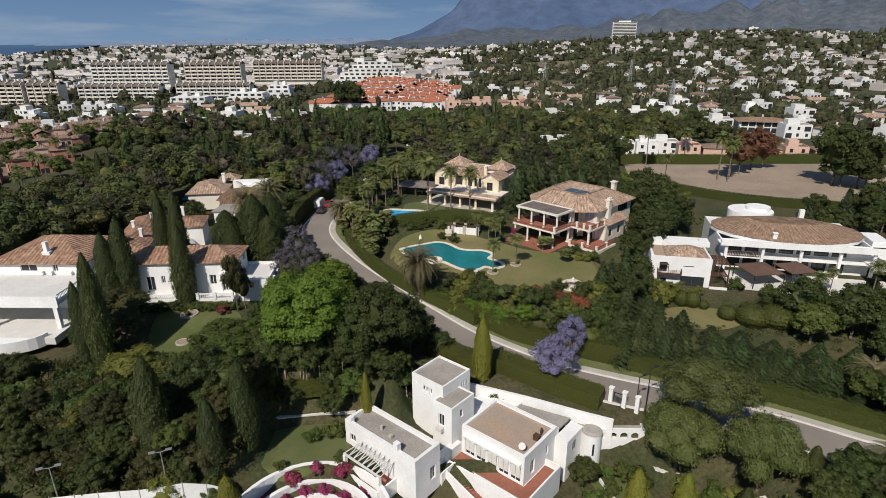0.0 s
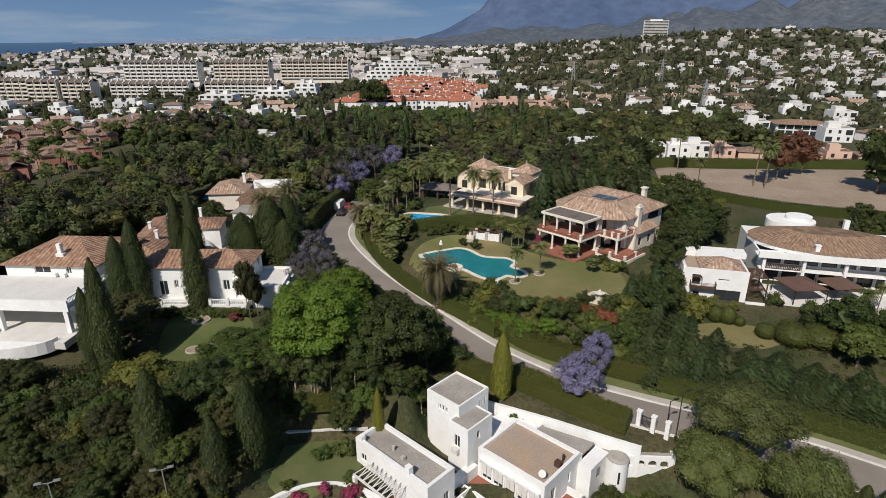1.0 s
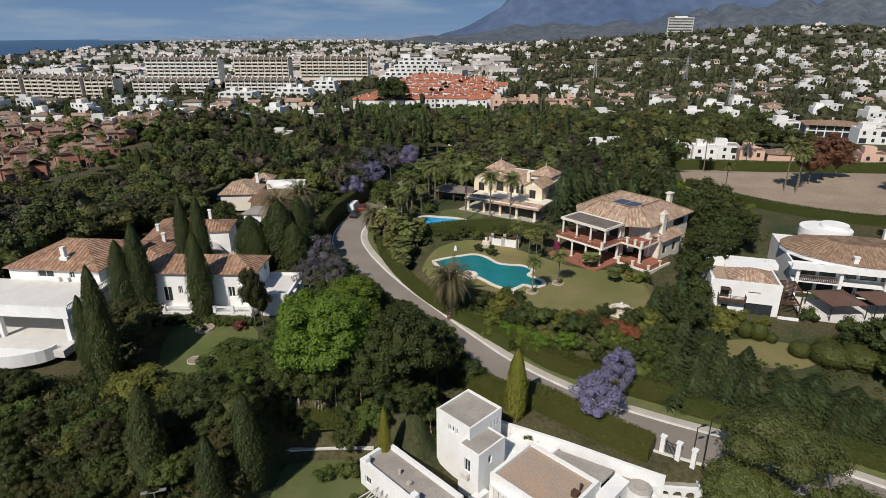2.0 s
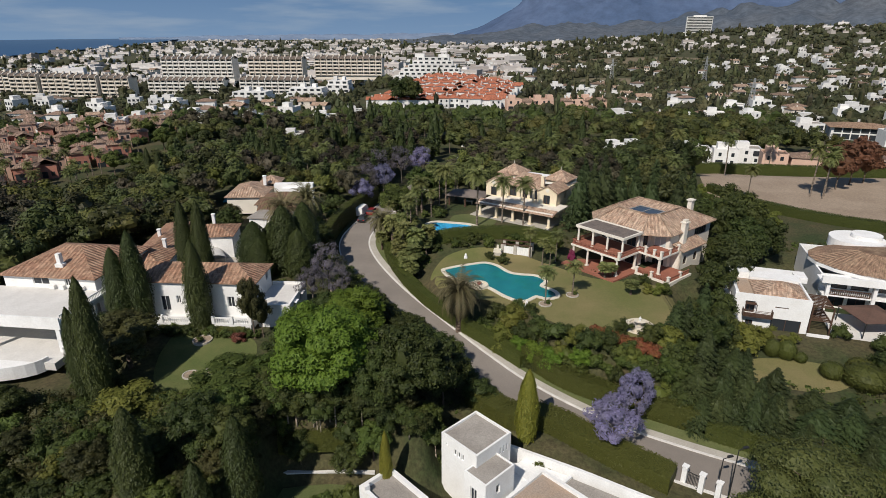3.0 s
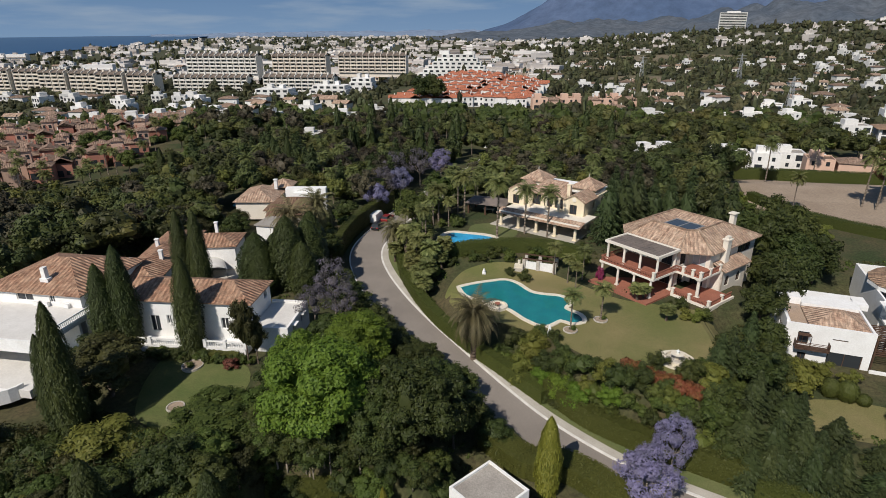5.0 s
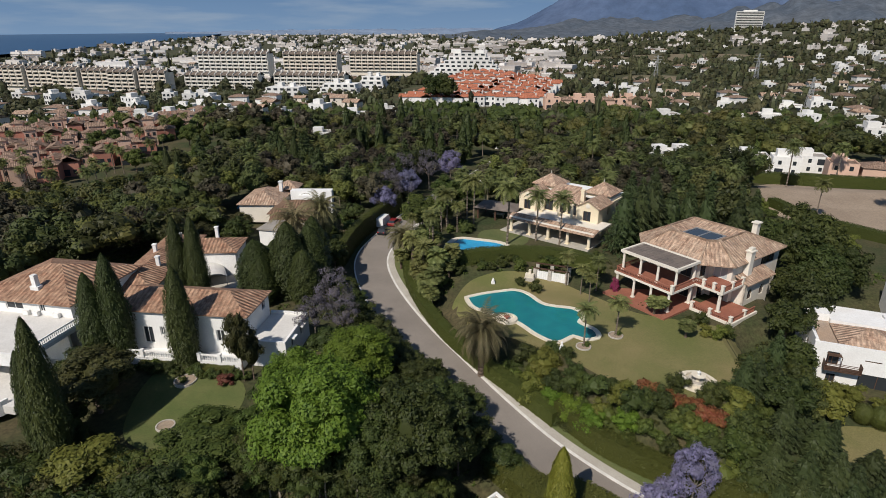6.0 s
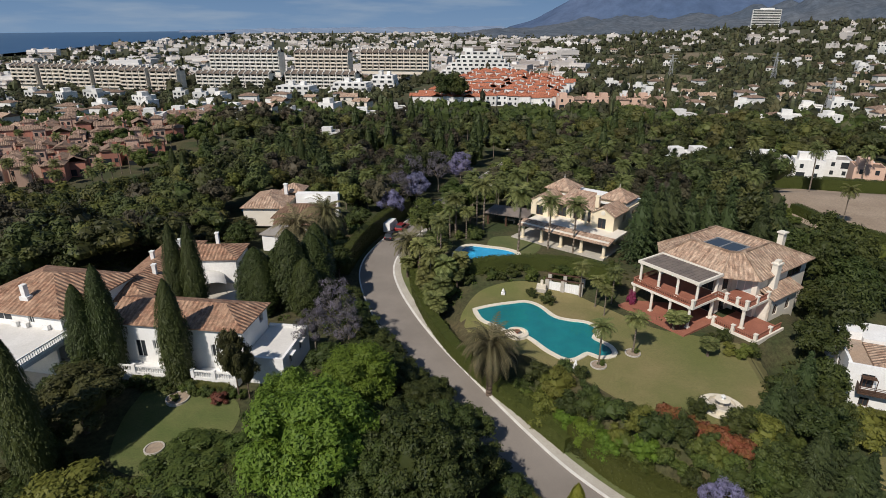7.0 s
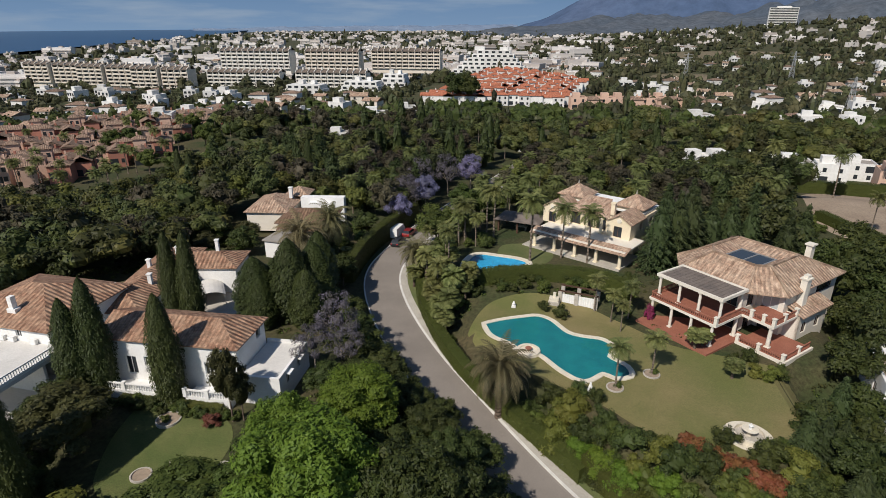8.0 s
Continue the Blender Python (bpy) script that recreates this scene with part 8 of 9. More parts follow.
# conifer belt above the lane and between the villas
for x, y, s in ((27.5, 84.0, 0.85), (30.5, 82.6, 0.9), (33.6, 82.0, 0.95), (36.8, 80.8, 0.95), (40.0, 80.0, 1.0), (43.4, 79.0, 1.0), (46.6, 78.0, 1.0), (50.0, 76.6, 1.0), (53.5, 75.0, 1.0), (57.0, 73.6, 1.1), (29.0, 87.0, 0.8), (33.0, 86.0, 0.8), (37.0, 85.0, 0.8), (41.5, 83.8, 0.8), (46.0, 82.6, 0.85), (50.5, 81.0, 0.9), (55.0, 79.4, 0.9), (60.0, 77.0, 1.0)):
    plant("conifer", x + RNG.uniform(-0.8, 0.8), y + RNG.uniform(-0.6, 0.6), s * RNG.uniform(0.75, 1.05), s * RNG.uniform(0.5, 0.85) * (1.05 if x < 37 else 0.62), "blue-green conifer in the belt above the lane"); PLACED.append((x, y, 2.4))
for k in range(40):
    x = 28 + 32 * k / 40 + RNG.uniform(-0.8, 0.8)
    plant(["conifer", "shrub_dark", "conifer"][k % 3], x, 83.2 - 0.36 * (x - 28) + RNG.uniform(-2.0, 3.0), RNG.uniform(0.55, 0.8) * (2.0 if k % 3 == 1 else 1), RNG.uniform(0.42, 0.7) * (1.7 if k % 3 == 1 else 1) * (1.0 if x < 37 else 0.7))
for x, y, s in ((31.0, 90.0, 0.7), (33.6, 92.5, 0.75), (35.0, 97.0, 0.7), (37.0, 102.0, 0.75), (38.2, 108.8, 0.85), (43.6, 115.6, 1.0), (46.0, 119.5, 1.1), (48.5, 124.0, 1.15), (47.0, 129.5, 1.2), (51.0, 132.5, 1.2), (53.5, 127.0, 1.0), (45.5, 134.5, 1.1), (50.0, 138.0, 1.2), (44.6, 121.5, 1.0)):
    plant("mid_dark", x, y, s, s * 1.1); PLACED.append((x, y, 3 * s))
scatter(["conifer", "shrub_dark", "shrub"], 26, 36, 86, 102, 24, 0.5, 0.8, 1.6)
for x, y, s in ((19.5, 133, 1.15), (22.5, 136, 1.2), (25.5, 139, 1.2), (29, 141, 1.1), (21.5, 141, 1.2), (33, 144, 1.2), (26.5, 146, 1.2), (37, 146, 1.1), (41, 141, 1.1), (45, 145, 1.1)):
    plant("conifer", x, y, s, s * 1.2, "tall dark conifer behind the villas"); PLACED.append((x, y, 3))
scatter(["mid_dark", "mid_green", "shrub_dark"], 56, 75, 66, 90, 22, 0.7, 1.1)
plant("date_palm", 57.5, 72.0, 0.9, 0.8); plant("date_palm", 50.0, 57.5, 0.9, 0.8)
for x, y, s in ((62, 95, 0.8), (66, 97, 0.9), (58, 97.5, 0.8), (72, 96, 0.9), (77, 99, 0.8), (54, 100.5, 0.7), (60, 92, 1.0), (52, 108.5, 0.9), (53, 112.5, 0.9)):
    plant("shrub_dark", x, y, s * 1.6)
for x, y, s in ((55.5, 92.5, 1.7), (58, 94.5, 1.6), (60.5, 91.0, 1.6), (63.5, 93.0, 1.5), (67, 94.2, 1.4), (71, 92.6, 1.6), (75, 94.0, 1.5), (57, 89.0, 1.2), (64, 88.5, 1.4), (70, 88, 1.5)):
    plant(["shrub", "shrub_dark", "shrub"][RNG.integers(3)], x, y, s, s * 0.85)
for x, y, s in ((64, 94, 0.8), (69, 98, 0.6), (74, 95, 0.9)):
    plant("palm", x, y, s)
for x, y, s, h in ((50.6, 88.6, 2.3, 1.7), (54.2, 88.2, 2.4, 1.7), (47.6, 90.6, 1.3, 1.2), (52.0, 92.0, 1.5, 1.1)):
    plant("topiary", x, y, s, h)
for x, y, s, h in ((42.2, 95.6, 1.0, 1.35), (43.8, 94.9, 1.1, 1.5), (45.4, 94.2, 0.75, 0.8)):
    plant("topiary", x, y, s, h, "small clipped round bush before the white wall")
scatter(["mid_dark", "mid_green", "shrub_yellow"], 78, 105, 84, 120, 22, 0.7, 1.0)
scatter(["mid_dark", "conifer"], 80, 108, 120, 135, 12, 0.8, 1.1)

# gardens round the bungalow and along the lane's tall hedge
for k in range(34):
    x, y = RNG.uniform(-44, -33.5), RNG.uniform(124, 158)
    if (x > -39.2 and y < 139) or (x < -39.2 and y < 130) or y > 139 and x > -39:
        nm = ["mid_green", "mid_dark", "shrub", "fan_palm", "shrub_dark"][k % 5]
        q = RNG.uniform(0.5, 0.8) * (1.8 if "shrub" in nm else 1)
        plant(nm, x, y, q, q * 0.85)
for k in range(20):
    x, y = RNG.uniform(-66, -52), RNG.uniform(122, 142)
    nm = ["mid_dark", "shrub_dark", "mid_olive", "shrub", "mid_green"][k % 5]
    q = RNG.uniform(0.5, 0.85) * (1.8 if "shrub" in nm else 1)
    plant(nm, x, y, q, q * 0.85)
for x, y, s in ((-31.2, 125.4, 0.75), (-33.4, 122.6, 0.7), (-36.5, 126.4, 0.8), (-40.5, 128.6, 0.6)):
    plant("mid_dark", x, y, s, s * 0.9)

# pool garden's upper edge and the second villa's garden
scatter(["shrub_dark", "shrub", "fan_palm", "shrub", "palm"], -20, -8, 110, 141, 46, 0.7, 1.15, 1.1)
scatter(["palm", "fan_palm", "mid_green", "shrub"], -22, -8, 138, 160, 26, 0.7, 1.2, 2.0)
scatter(["shrub", "shrub_dark"], -8, 16, 122, 128, 26, 0.6, 1.0, 1.0)

# woods behind: left, middle, right
scatter(["w_pine", "w_pine", "w_dark"], 40, 112, 246, 318, 34, 1.15, 1.6, 4.2, wood=True)
scatter(["w_pine"], -20, 40, 215, 300, 14, 1.1, 1.4, 4.2, wood=True)
scatter(["w_dark", "w_pine", "w_green", "w_olive", "w_dark"], -125, -62, 95, 165, 120, 0.85, 1.35, 3.0, 1.05, wood=True)
scatter(["w_dark", "w_green", "palm", "w_conifer", "w_olive"], -64, -30, 158, 215, 70, 0.8, 1.25, wood=True)
scatter(["w_dark", "w_olive", "w_green", "w_conifer", "w_dark", "palm"], -110, -60, 160, 230, 80, 0.8, 1.3, wood=True)
scatter(["palm", "w_dark", "w_green", "w_olive", "palm"], -22, 30, 156, 215, 95, 0.8, 1.3, wood=True)
scatter(["w_dark", "w_conifer", "w_dark", "palm"], 30, 62, 146, 220, 60, 0.8, 1.25, wood=True, cond=lambda x, y: x < -6 + 0.43 * (y - 34))
scatter(["shrub_dark", "shrub", "shrub_yellow"], 46, 64, 144, 176, 26, 0.9, 1.7, 1.2, cond=lambda x, y: x > -6 + 0.43 * (y - 34))
scatter(["w_pine", "w_dark", "palm", "w_olive", "w_dark", "w_cypress"], -75, 45, 215, 300, 150, 0.8, 1.25, wood=True)
scatter(["w_dark", "palm", "w_green"], 45, 130, 246, 290, 50, 0.8, 1.2, wood=True)
scatter(["w_cypress", "w_dark"], -78, -55, 190, 240, 14, 0.8, 1.0, 2.0, wood=True)
scatter(["w_dark", "w_olive", "w_pine", "palm"], -160, -72, 225, 305, 50, 0.85, 1.25, wood=True, cond=lambda x, y: x > -150 - 0.2 * (y - 225) and y + 1.1 * x > 120)
for x, y, s in ((94.5, 180, 1.1), (101, 185.5, 1.15), (106, 188, 1.0)):
    plant("rust_tree", x, y, s, s * 1.05)
for x, y, s in ((84, 172, 1.5), (86, 170, 1.3), (88, 173, 1.4), (66, 166, 1.0), (128, 150, 1.2), (73, 200, 1.4), (62, 214, 1.5), (92, 214, 1.3)):
    plant("palm", x, y, s, s * 1.15, "tall slender palm beside the bare plot")
for x, y, s in ((113, 164.5, 1.9), (117.5, 161, 1.7), (131, 150, 1.5), (138, 146, 1.4)):
    plant("mid_dark", x, y, s, s * 1.15)
    plant("mid_dark", x + 1.5, y - 1.2, s * 0.8, s * 0.6)
scatter(["w_dark", "w_green"], 110, 190, 110, 134, 30, 0.9, 1.3, wood=True)


def far_woods(name, spots, material, label, leaves, size):
    """Many far trees in one object: lumpy dark insides with a skin of leaf sprays."""
    bits = []
    for x, y, z, r, h in spots:
        lobes = 3 if leaves > 50 else 2
        tall = RNG.random() < 0.07
        for k in range(lobes):
            a = RNG.uniform(0, 6.28)
            o = 0.0 if tall else r * RNG.uniform(0.25, 0.62)
            rr = r * (RNG.uniform(0.36, 0.55) if tall else RNG.uniform(0.55, 0.85))
            hh = h * (RNG.uniform(0.8, 1.3) - 0.2 * k if tall else RNG.uniform(0.38, 0.78))
            c0 = np.array([x + o * math.cos(a), y + o * math.sin(a), z + hh * 0.5])
            k0 = 0.62 if leaves > 300 else 0.8
            c, q = core(rr * k0, rr * k0, hh * 0.55 * k0, 0.0, 0.2 if leaves > 300 else 0.3, 3, 6 if leaves > 50 else 5)
            bits.append((c + c0, q))
            d = ball(leaves // lobes); d = d[d[:, 2] > -0.4]
            p = d * np.array([rr, rr, hh * 0.5]) * RNG.uniform(0.7, 1.2, (len(d), 1)) + c0
            bits.append(leaf_quads(p, unit(d + RNG.normal(size=d.shape) * 0.6), size * r * 0.7))
    return tagged(new(name, np_mesh(name, *join(bits), material)), label, "woodland", kind="stuff")


def spots_in(n, az0, az1, d0, d1, r0, r1, keep):
    out = []
    tries = 0
    while len(out) < n and tries < n * 6:
        tries += 1
        az = radians(RNG.uniform(az0, az1)); d = math.sqrt(RNG.uniform(d0 * d0, d1 * d1))
        x, y = 2 + d * math.sin(az), 43 + d * math.cos(az)
        if keep(x, y) and -(x + 960) * 0.934 - (y - 880) * 0.356 < -25:
            r = RNG.uniform(r0, r1)
            out.append((x, y, float(land(x, y)) - 0.5, r, r * RNG.uniform(1.4, 2.3)))
    return out


def suburb(x, y):
    if -96 < x < 26 and 388 < y < 500 or -300 < x < -98 and 500 < y < 545 or -446 < x < -288 and 460 < y < 482 or -95 < x < -15 and 535 < y < 570:
        return False
    if 84 < x < 152 and 610 < y < 690 or 60 < x < 300 and 875 < y < 1000 and RNG.random() < 0.8 or 330 < x < 560 and 370 < y < 520:
        return False
    return all((x - a) ** 2 + (y - b) ** 2 > 60 for a, b in spots)


# tangled brown-green thicket above the sports court
thick = []
while len(thick) < 230:
    x, y = RNG.uniform(-66, -21), RNG.uniform(58.6, 73)
    if not any(inside(p, x, y) for p in KEEP):
        r = RNG.uniform(1.0, 2.2)
        thick.append((x, y, gz(x, y) - 0.2, r, r * RNG.uniform(1.3, 2.2)))
far_woods("thicket", thick[:150], LEAF_OLIVE, "tangled brownish thicket of shrubs above the court", 660, 0.13)
far_woods("thicket", thick[150:], LEAF_DARK, "dark evergreen thicket above the court", 660, 0.13)

# low undergrowth over the bare garden ground
ux, uy = RNG.uniform(-78, 78, 9000), RNG.uniform(42, 136, 9000)
ok = road_distance(ux, uy) > 6.4
bits = {0: [], 1: []}
for x, y, k in zip(ux, uy, ok):
    if not k or any(inside(p, x, y) for p in KEEP):
        continue
    r = RNG.uniform(0.25, 0.75)
    d = ball(22); d[:, 2] = np.abs(d[:, 2])
    p = d * np.array([r, r, r * 0.8]) * RNG.uniform(0.5, 1.1, (22, 1)) + np.array([x, y, gz(x, y)])
    bits[int(RNG.random() < 0.45)].append(leaf_quads(p, unit(d + RNG.normal(size=d.shape) * 0.5), 0.21))
for k, mt, lab in ((0, LEAF_MID, "low green undergrowth and ground cover"), (1, LEAF_OLIVE, "dry olive-brown undergrowth and weeds")):
    tagged(new("undergrowth", np_mesh("undergrowth", *join(bits[k]), mt)), lab, "undergrowth", kind="stuff")

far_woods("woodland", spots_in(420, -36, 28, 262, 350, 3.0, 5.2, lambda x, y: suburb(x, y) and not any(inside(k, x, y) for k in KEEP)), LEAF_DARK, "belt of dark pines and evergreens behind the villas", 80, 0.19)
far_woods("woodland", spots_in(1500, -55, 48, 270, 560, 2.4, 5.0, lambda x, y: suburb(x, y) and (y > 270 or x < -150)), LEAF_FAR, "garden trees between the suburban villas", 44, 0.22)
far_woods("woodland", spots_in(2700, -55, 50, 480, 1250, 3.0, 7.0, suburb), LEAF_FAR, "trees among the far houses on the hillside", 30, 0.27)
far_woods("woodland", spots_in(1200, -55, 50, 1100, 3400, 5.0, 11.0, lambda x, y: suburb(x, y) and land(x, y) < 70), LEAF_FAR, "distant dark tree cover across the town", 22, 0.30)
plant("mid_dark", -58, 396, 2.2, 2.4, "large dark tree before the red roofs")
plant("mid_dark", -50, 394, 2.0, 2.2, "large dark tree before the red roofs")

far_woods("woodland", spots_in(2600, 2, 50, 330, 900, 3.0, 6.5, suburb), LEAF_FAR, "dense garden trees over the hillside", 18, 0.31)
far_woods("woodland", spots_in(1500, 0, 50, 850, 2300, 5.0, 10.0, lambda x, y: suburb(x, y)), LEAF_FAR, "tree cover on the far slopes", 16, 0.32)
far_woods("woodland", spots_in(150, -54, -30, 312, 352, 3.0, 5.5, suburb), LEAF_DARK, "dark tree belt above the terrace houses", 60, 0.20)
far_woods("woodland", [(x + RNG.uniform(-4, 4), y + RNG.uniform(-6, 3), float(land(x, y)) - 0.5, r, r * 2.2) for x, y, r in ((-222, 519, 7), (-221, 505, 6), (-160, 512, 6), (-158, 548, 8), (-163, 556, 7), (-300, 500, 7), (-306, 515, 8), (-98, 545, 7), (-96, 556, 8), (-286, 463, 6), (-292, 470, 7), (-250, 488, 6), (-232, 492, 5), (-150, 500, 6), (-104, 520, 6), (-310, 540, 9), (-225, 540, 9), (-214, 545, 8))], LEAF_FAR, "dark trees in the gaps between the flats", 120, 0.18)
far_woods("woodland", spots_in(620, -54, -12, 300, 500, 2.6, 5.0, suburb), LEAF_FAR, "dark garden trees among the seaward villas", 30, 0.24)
link_woods()

for k in range(64):
    az, d = radians(RNG.uniform(31, 54)), RNG.uniform(175, 300)
    plant(["palm", "palm", "mid_green"][k % 3], 2 - d * math.sin(az), 43 + d * math.cos(az), RNG.uniform(0.9, 1.3), label="palm or tree between the terrace houses" if k % 3 == 2 else "")
for x, s in ((-105.8, 1.1), (-102.4, 1.0), (-64.8, 1.1)):
    plant("cypress", x, 190, 1.2, s, "slim dark cypress above the woods")


# ---- small things ----
def street_lamp(x, y, h, arms=1, label="tall grey street lamp beside the lane", mat=None):
    t = thing("street_lamp", label, "street lamp", pose(x, y, gz(x, y), 0, 0, 20))
    part("post", MB().cyl(0, 0, 0.09, 0.05, -0.4, h, 10).cyl(0, 0, 0.16, 0.14, 0, 0.5, 10), mat or GREYMETAL, t)
    for s in ((-1, 1) if arms == 2 else (1,)):
        part("arm", MB().bar((0, 0, h - 0.05), (s * 0.8, 0, h + 0.1), 0.06), mat or GREYMETAL, t)
        part("lamp_head", MB().box(s * 0.8 - 0.3, s * 0.8 + 0.3, -0.12, 0.12, h + 0.05, h + 0.2), mat or GREYMETAL, t)
    return t


street_lamp(-38.0, 55.6, 6.6, 2, "double-armed grey lamp post beside the court fence")
street_lamp(-27.8, 57.5, 6.4, 2, "double-armed grey lamp post beside the court fence")
street_lamp(26.4, 70.6, 5.2, 1, "dark street lamp beside the gate", DARKMETAL)
street_lamp(27.6, 70.4, 6.6, 1, "dark street lamp beside the gate", DARKMETAL)

fence = thing("court_fence", "white panel fence along a sports court", "fence", pose(0, 0, 0))
line = [Vector((-41, 55.0)), Vector((-34, 55.8)), Vector((-28, 56.4)), Vector((-21.5, 58.0))]
pts = catmull(line, 1.9)
for a, b in zip(pts, pts[1:]):
    za, zb = gz(a.x, a.y), gz(b.x, b.y)
    d = (b - a).normalized(); n = Vector((-d.y, d.x)) * 0.03
    q = [a + d * 0.05 - n, b - d * 0.05 - n, b - d * 0.05 + n, a + d * 0.05 + n]
    part("panel", MB().prism([tuple(v) for v in q], [za + 0.1, zb + 0.1, zb + 0.1, za + 0.1], [za + 3.1, zb + 3.1, zb + 3.1, za + 3.1]), WHITE, fence)
    part("post", MB().cyl(a.x, a.y, 0.05, 0.05, za - 0.2, za + 3.3, 6), GREYMETAL, fence)

gate = thing("garden_gate", "white gate piers with a dark metal gate", "gate", pose(24.4, 71.9, gz(24.4, 71.9), 0, 0, -38))
for x in (-0.9, 0.9, 2.6):
    part("pier", MB().box(x - 0.25, x + 0.25, -0.25, 0.25, -1, 2.2).box(x - 0.32, x + 0.32, -0.32, 0.32, 2.2, 2.36), WHITE, gate)
lf = MB().box(-0.62, 0.62, -0.03, 0.03, 0.1, 0.18).box(-0.62, 0.62, -0.03, 0.03, 1.7, 1.78)
for k in range(9):
    lf.box(-0.6 + 0.145 * k, -0.56 + 0.145 * k, -0.02, 0.02, 0.18, 1.7)
part("gate_leaf", lf, DARKMETAL, gate)


def car(x, y, turn, paint, label):
    """A small car: body shell, glazed cabin, four wheels, lights."""
    c = thing("car", label, "car", pose(x, y, gz(x, y) + 0.12, 0, 0, turn))
    prof = [(-2.1, 0.35), (2.1, 0.35), (2.15, 0.65), (1.9, 0.85), (1.0, 0.95), (-1.95, 0.98), (-2.12, 0.8)]
    b = MB()
    n = len(prof)
    b.v += [(px, yy, pz) for yy in (-0.86, 0.86) for px, pz in prof]
    b.f += [tuple(range(n)), tuple(range(2 * n - 1, n - 1, -1))] + [(k, n + k, n + (k + 1) % n, (k + 1) % n) for k in range(n)]
    part("body", b, paint, c)
    cab = MB()
    lo, hi = [(-1.9, -0.8), (1.0, -0.8), (1.0, 0.8), (-1.9, 0.8)], [(-1.5, -0.66), (0.35, -0.66), (0.35, 0.66), (-1.5, 0.66)]
    for k in range(4):
        j = (k + 1) % 4
        cab.face([(*lo[k], 0.95), (*lo[j], 0.95), (*hi[j], 1.42), (*hi[k], 1.42)])
    part("windows", cab, DARKGLASS, c)
    part("car_roof", MB().prism(hi, 1.42, 1.47), paint, c)
    for wx in (-1.35, 1.35):
        for wy in (-0.8, 0.8):
            w = part("wheel", MB().cyl(0, 0, 0.32, 0.32, -0.1, 0.1, 16), DARKMETAL, c, "", pose(wx, wy, 0.22, 90))
            part("rim", MB().cyl(0, 0, 0.2, 0.2, -0.115, 0.115, 10), GREYMETAL, w)
    for wy in (-0.62, 0.62):
        part("headlight", MB().box(2.05, 2.16, wy - 0.16, wy + 0.16, 0.6, 0.74), OFFWHITE, c)
        part("tail_light", MB().box(-2.14, -2.06, wy - 0.14, wy + 0.14, 0.68, 0.84), TAIL, c)


TAIL = plain("tail_light_red", (0.45, 0.02, 0.02), 0.3)
PAINT_DARK = plain("dark_car_paint", (0.02, 0.022, 0.026), 0.25)
PAINT_WHITE = plain("white_car_paint", (0.78, 0.78, 0.77), 0.3)
PAINT_RED = plain("dark_red_car_paint", (0.20, 0.02, 0.02), 0.3)
car(-27.4, 146.5, 84, PAINT_DARK, "dark car parked at the side of the lane")
car(-26.6, 152.5, 80, PAINT_RED, "dark red car parked up the lane")
car(-46.6, 117.6, 70, PAINT_WHITE, "white car parked on the paved forecourt")
van = thing("van", "white delivery van parked up the lane", "van", pose(-29.0, 151.5, gz(-29.0, 151.5) + 0.1, 0, 0, 84))
part("body", MB().box(-2.4, 1.4, -0.95, 0.95, 0.4, 2.3).prism([(1.4, -0.95), (2.4, -0.95), (2.4, 0.95), (1.4, 0.95)], 0.4, [2.2, 1.1, 1.1, 2.2]), PAINT_WHITE, van)
for wx in (-1.5, 1.6):
    for wy in (-0.85, 0.85):
        part("wheel", MB().cyl(0, 0, 0.36, 0.36, -0.12, 0.12, 14), DARKMETAL, van, "", pose(wx, wy, 0.3, 90))
part("windscreen", MB().face([(1.5, -0.8, 2.12), (2.3, -0.8, 1.24), (2.3, 0.8, 1.24), (1.5, 0.8, 2.12)]), DARKGLASS, van, "", Matrix.Translation((0.01, 0, 0.02)))
cp = thing("carport", "curved pale carport roof on posts", "carport", pose(-47.2, 112.2, gz(-47.2, 112.2), 0, 0, 35))
rf = MB()
for k in range(8):
    a, b = math.pi * (0.15 + 0.7 * k / 8), math.pi * (0.15 + 0.7 * (k + 1) / 8)
    rf.face([(-2.4 * math.cos(a), -2.6, 1.1 + 1.3 * math.sin(a)), (-2.4 * math.cos(b), -2.6, 1.1 + 1.3 * math.sin(b)), (-2.4 * math.cos(b), 2.6, 1.1 + 1.3 * math.sin(b)), (-2.4 * math.cos(a), 2.6, 1.1 + 1.3 * math.sin(a))])
part("roof", rf, PALEFLOOR, cp)
for x in (-2.0, 2.0):
    for y in (-2.4, 2.4):
        part("post", MB().cyl(x, y, 0.06, 0.06, -0.2, 1.75, 8), GREYMETAL, cp)

# fountain on the lawn
f = thing("fountain", "tiered white stone fountain with a round basin", "fountain", pose(23.4, 95.0, 0.05))
rim = MB()
for k in range(24):
    a, b = 2 * math.pi * k / 24, 2 * math.pi * (k + 1) / 24
    rim.prism([(1.7 * math.cos(a), 1.7 * math.sin(a)), (1.7 * math.cos(b), 1.7 * math.sin(b)), (1.4 * math.cos(b), 1.4 * math.sin(b)), (1.4 * math.cos(a), 1.4 * math.sin(a))], -0.2, 0.5)
rim.weld = True
part("basin", rim, COPING, f)
part("basin_floor", MB().cyl(0, 0, 1.42, 1.42, -0.2, 0.15, 24), STONE, f)
part("bowl", MB().cyl(0, 0, 0.22, 0.22, 0.15, 0.7, 12).cyl(0, 0, 0.25, 0.8, 0.7, 0.95, 18), COPING, f)
part("spire", MB().cyl(0, 0, 0.14, 0.12, 0.95, 1.25, 10).cyl(0, 0, 0.12, 0.24, 1.25, 1.33, 12).cyl(0, 0, 0.12, 0.04, 1.33, 1.6, 10), WHITE, f)
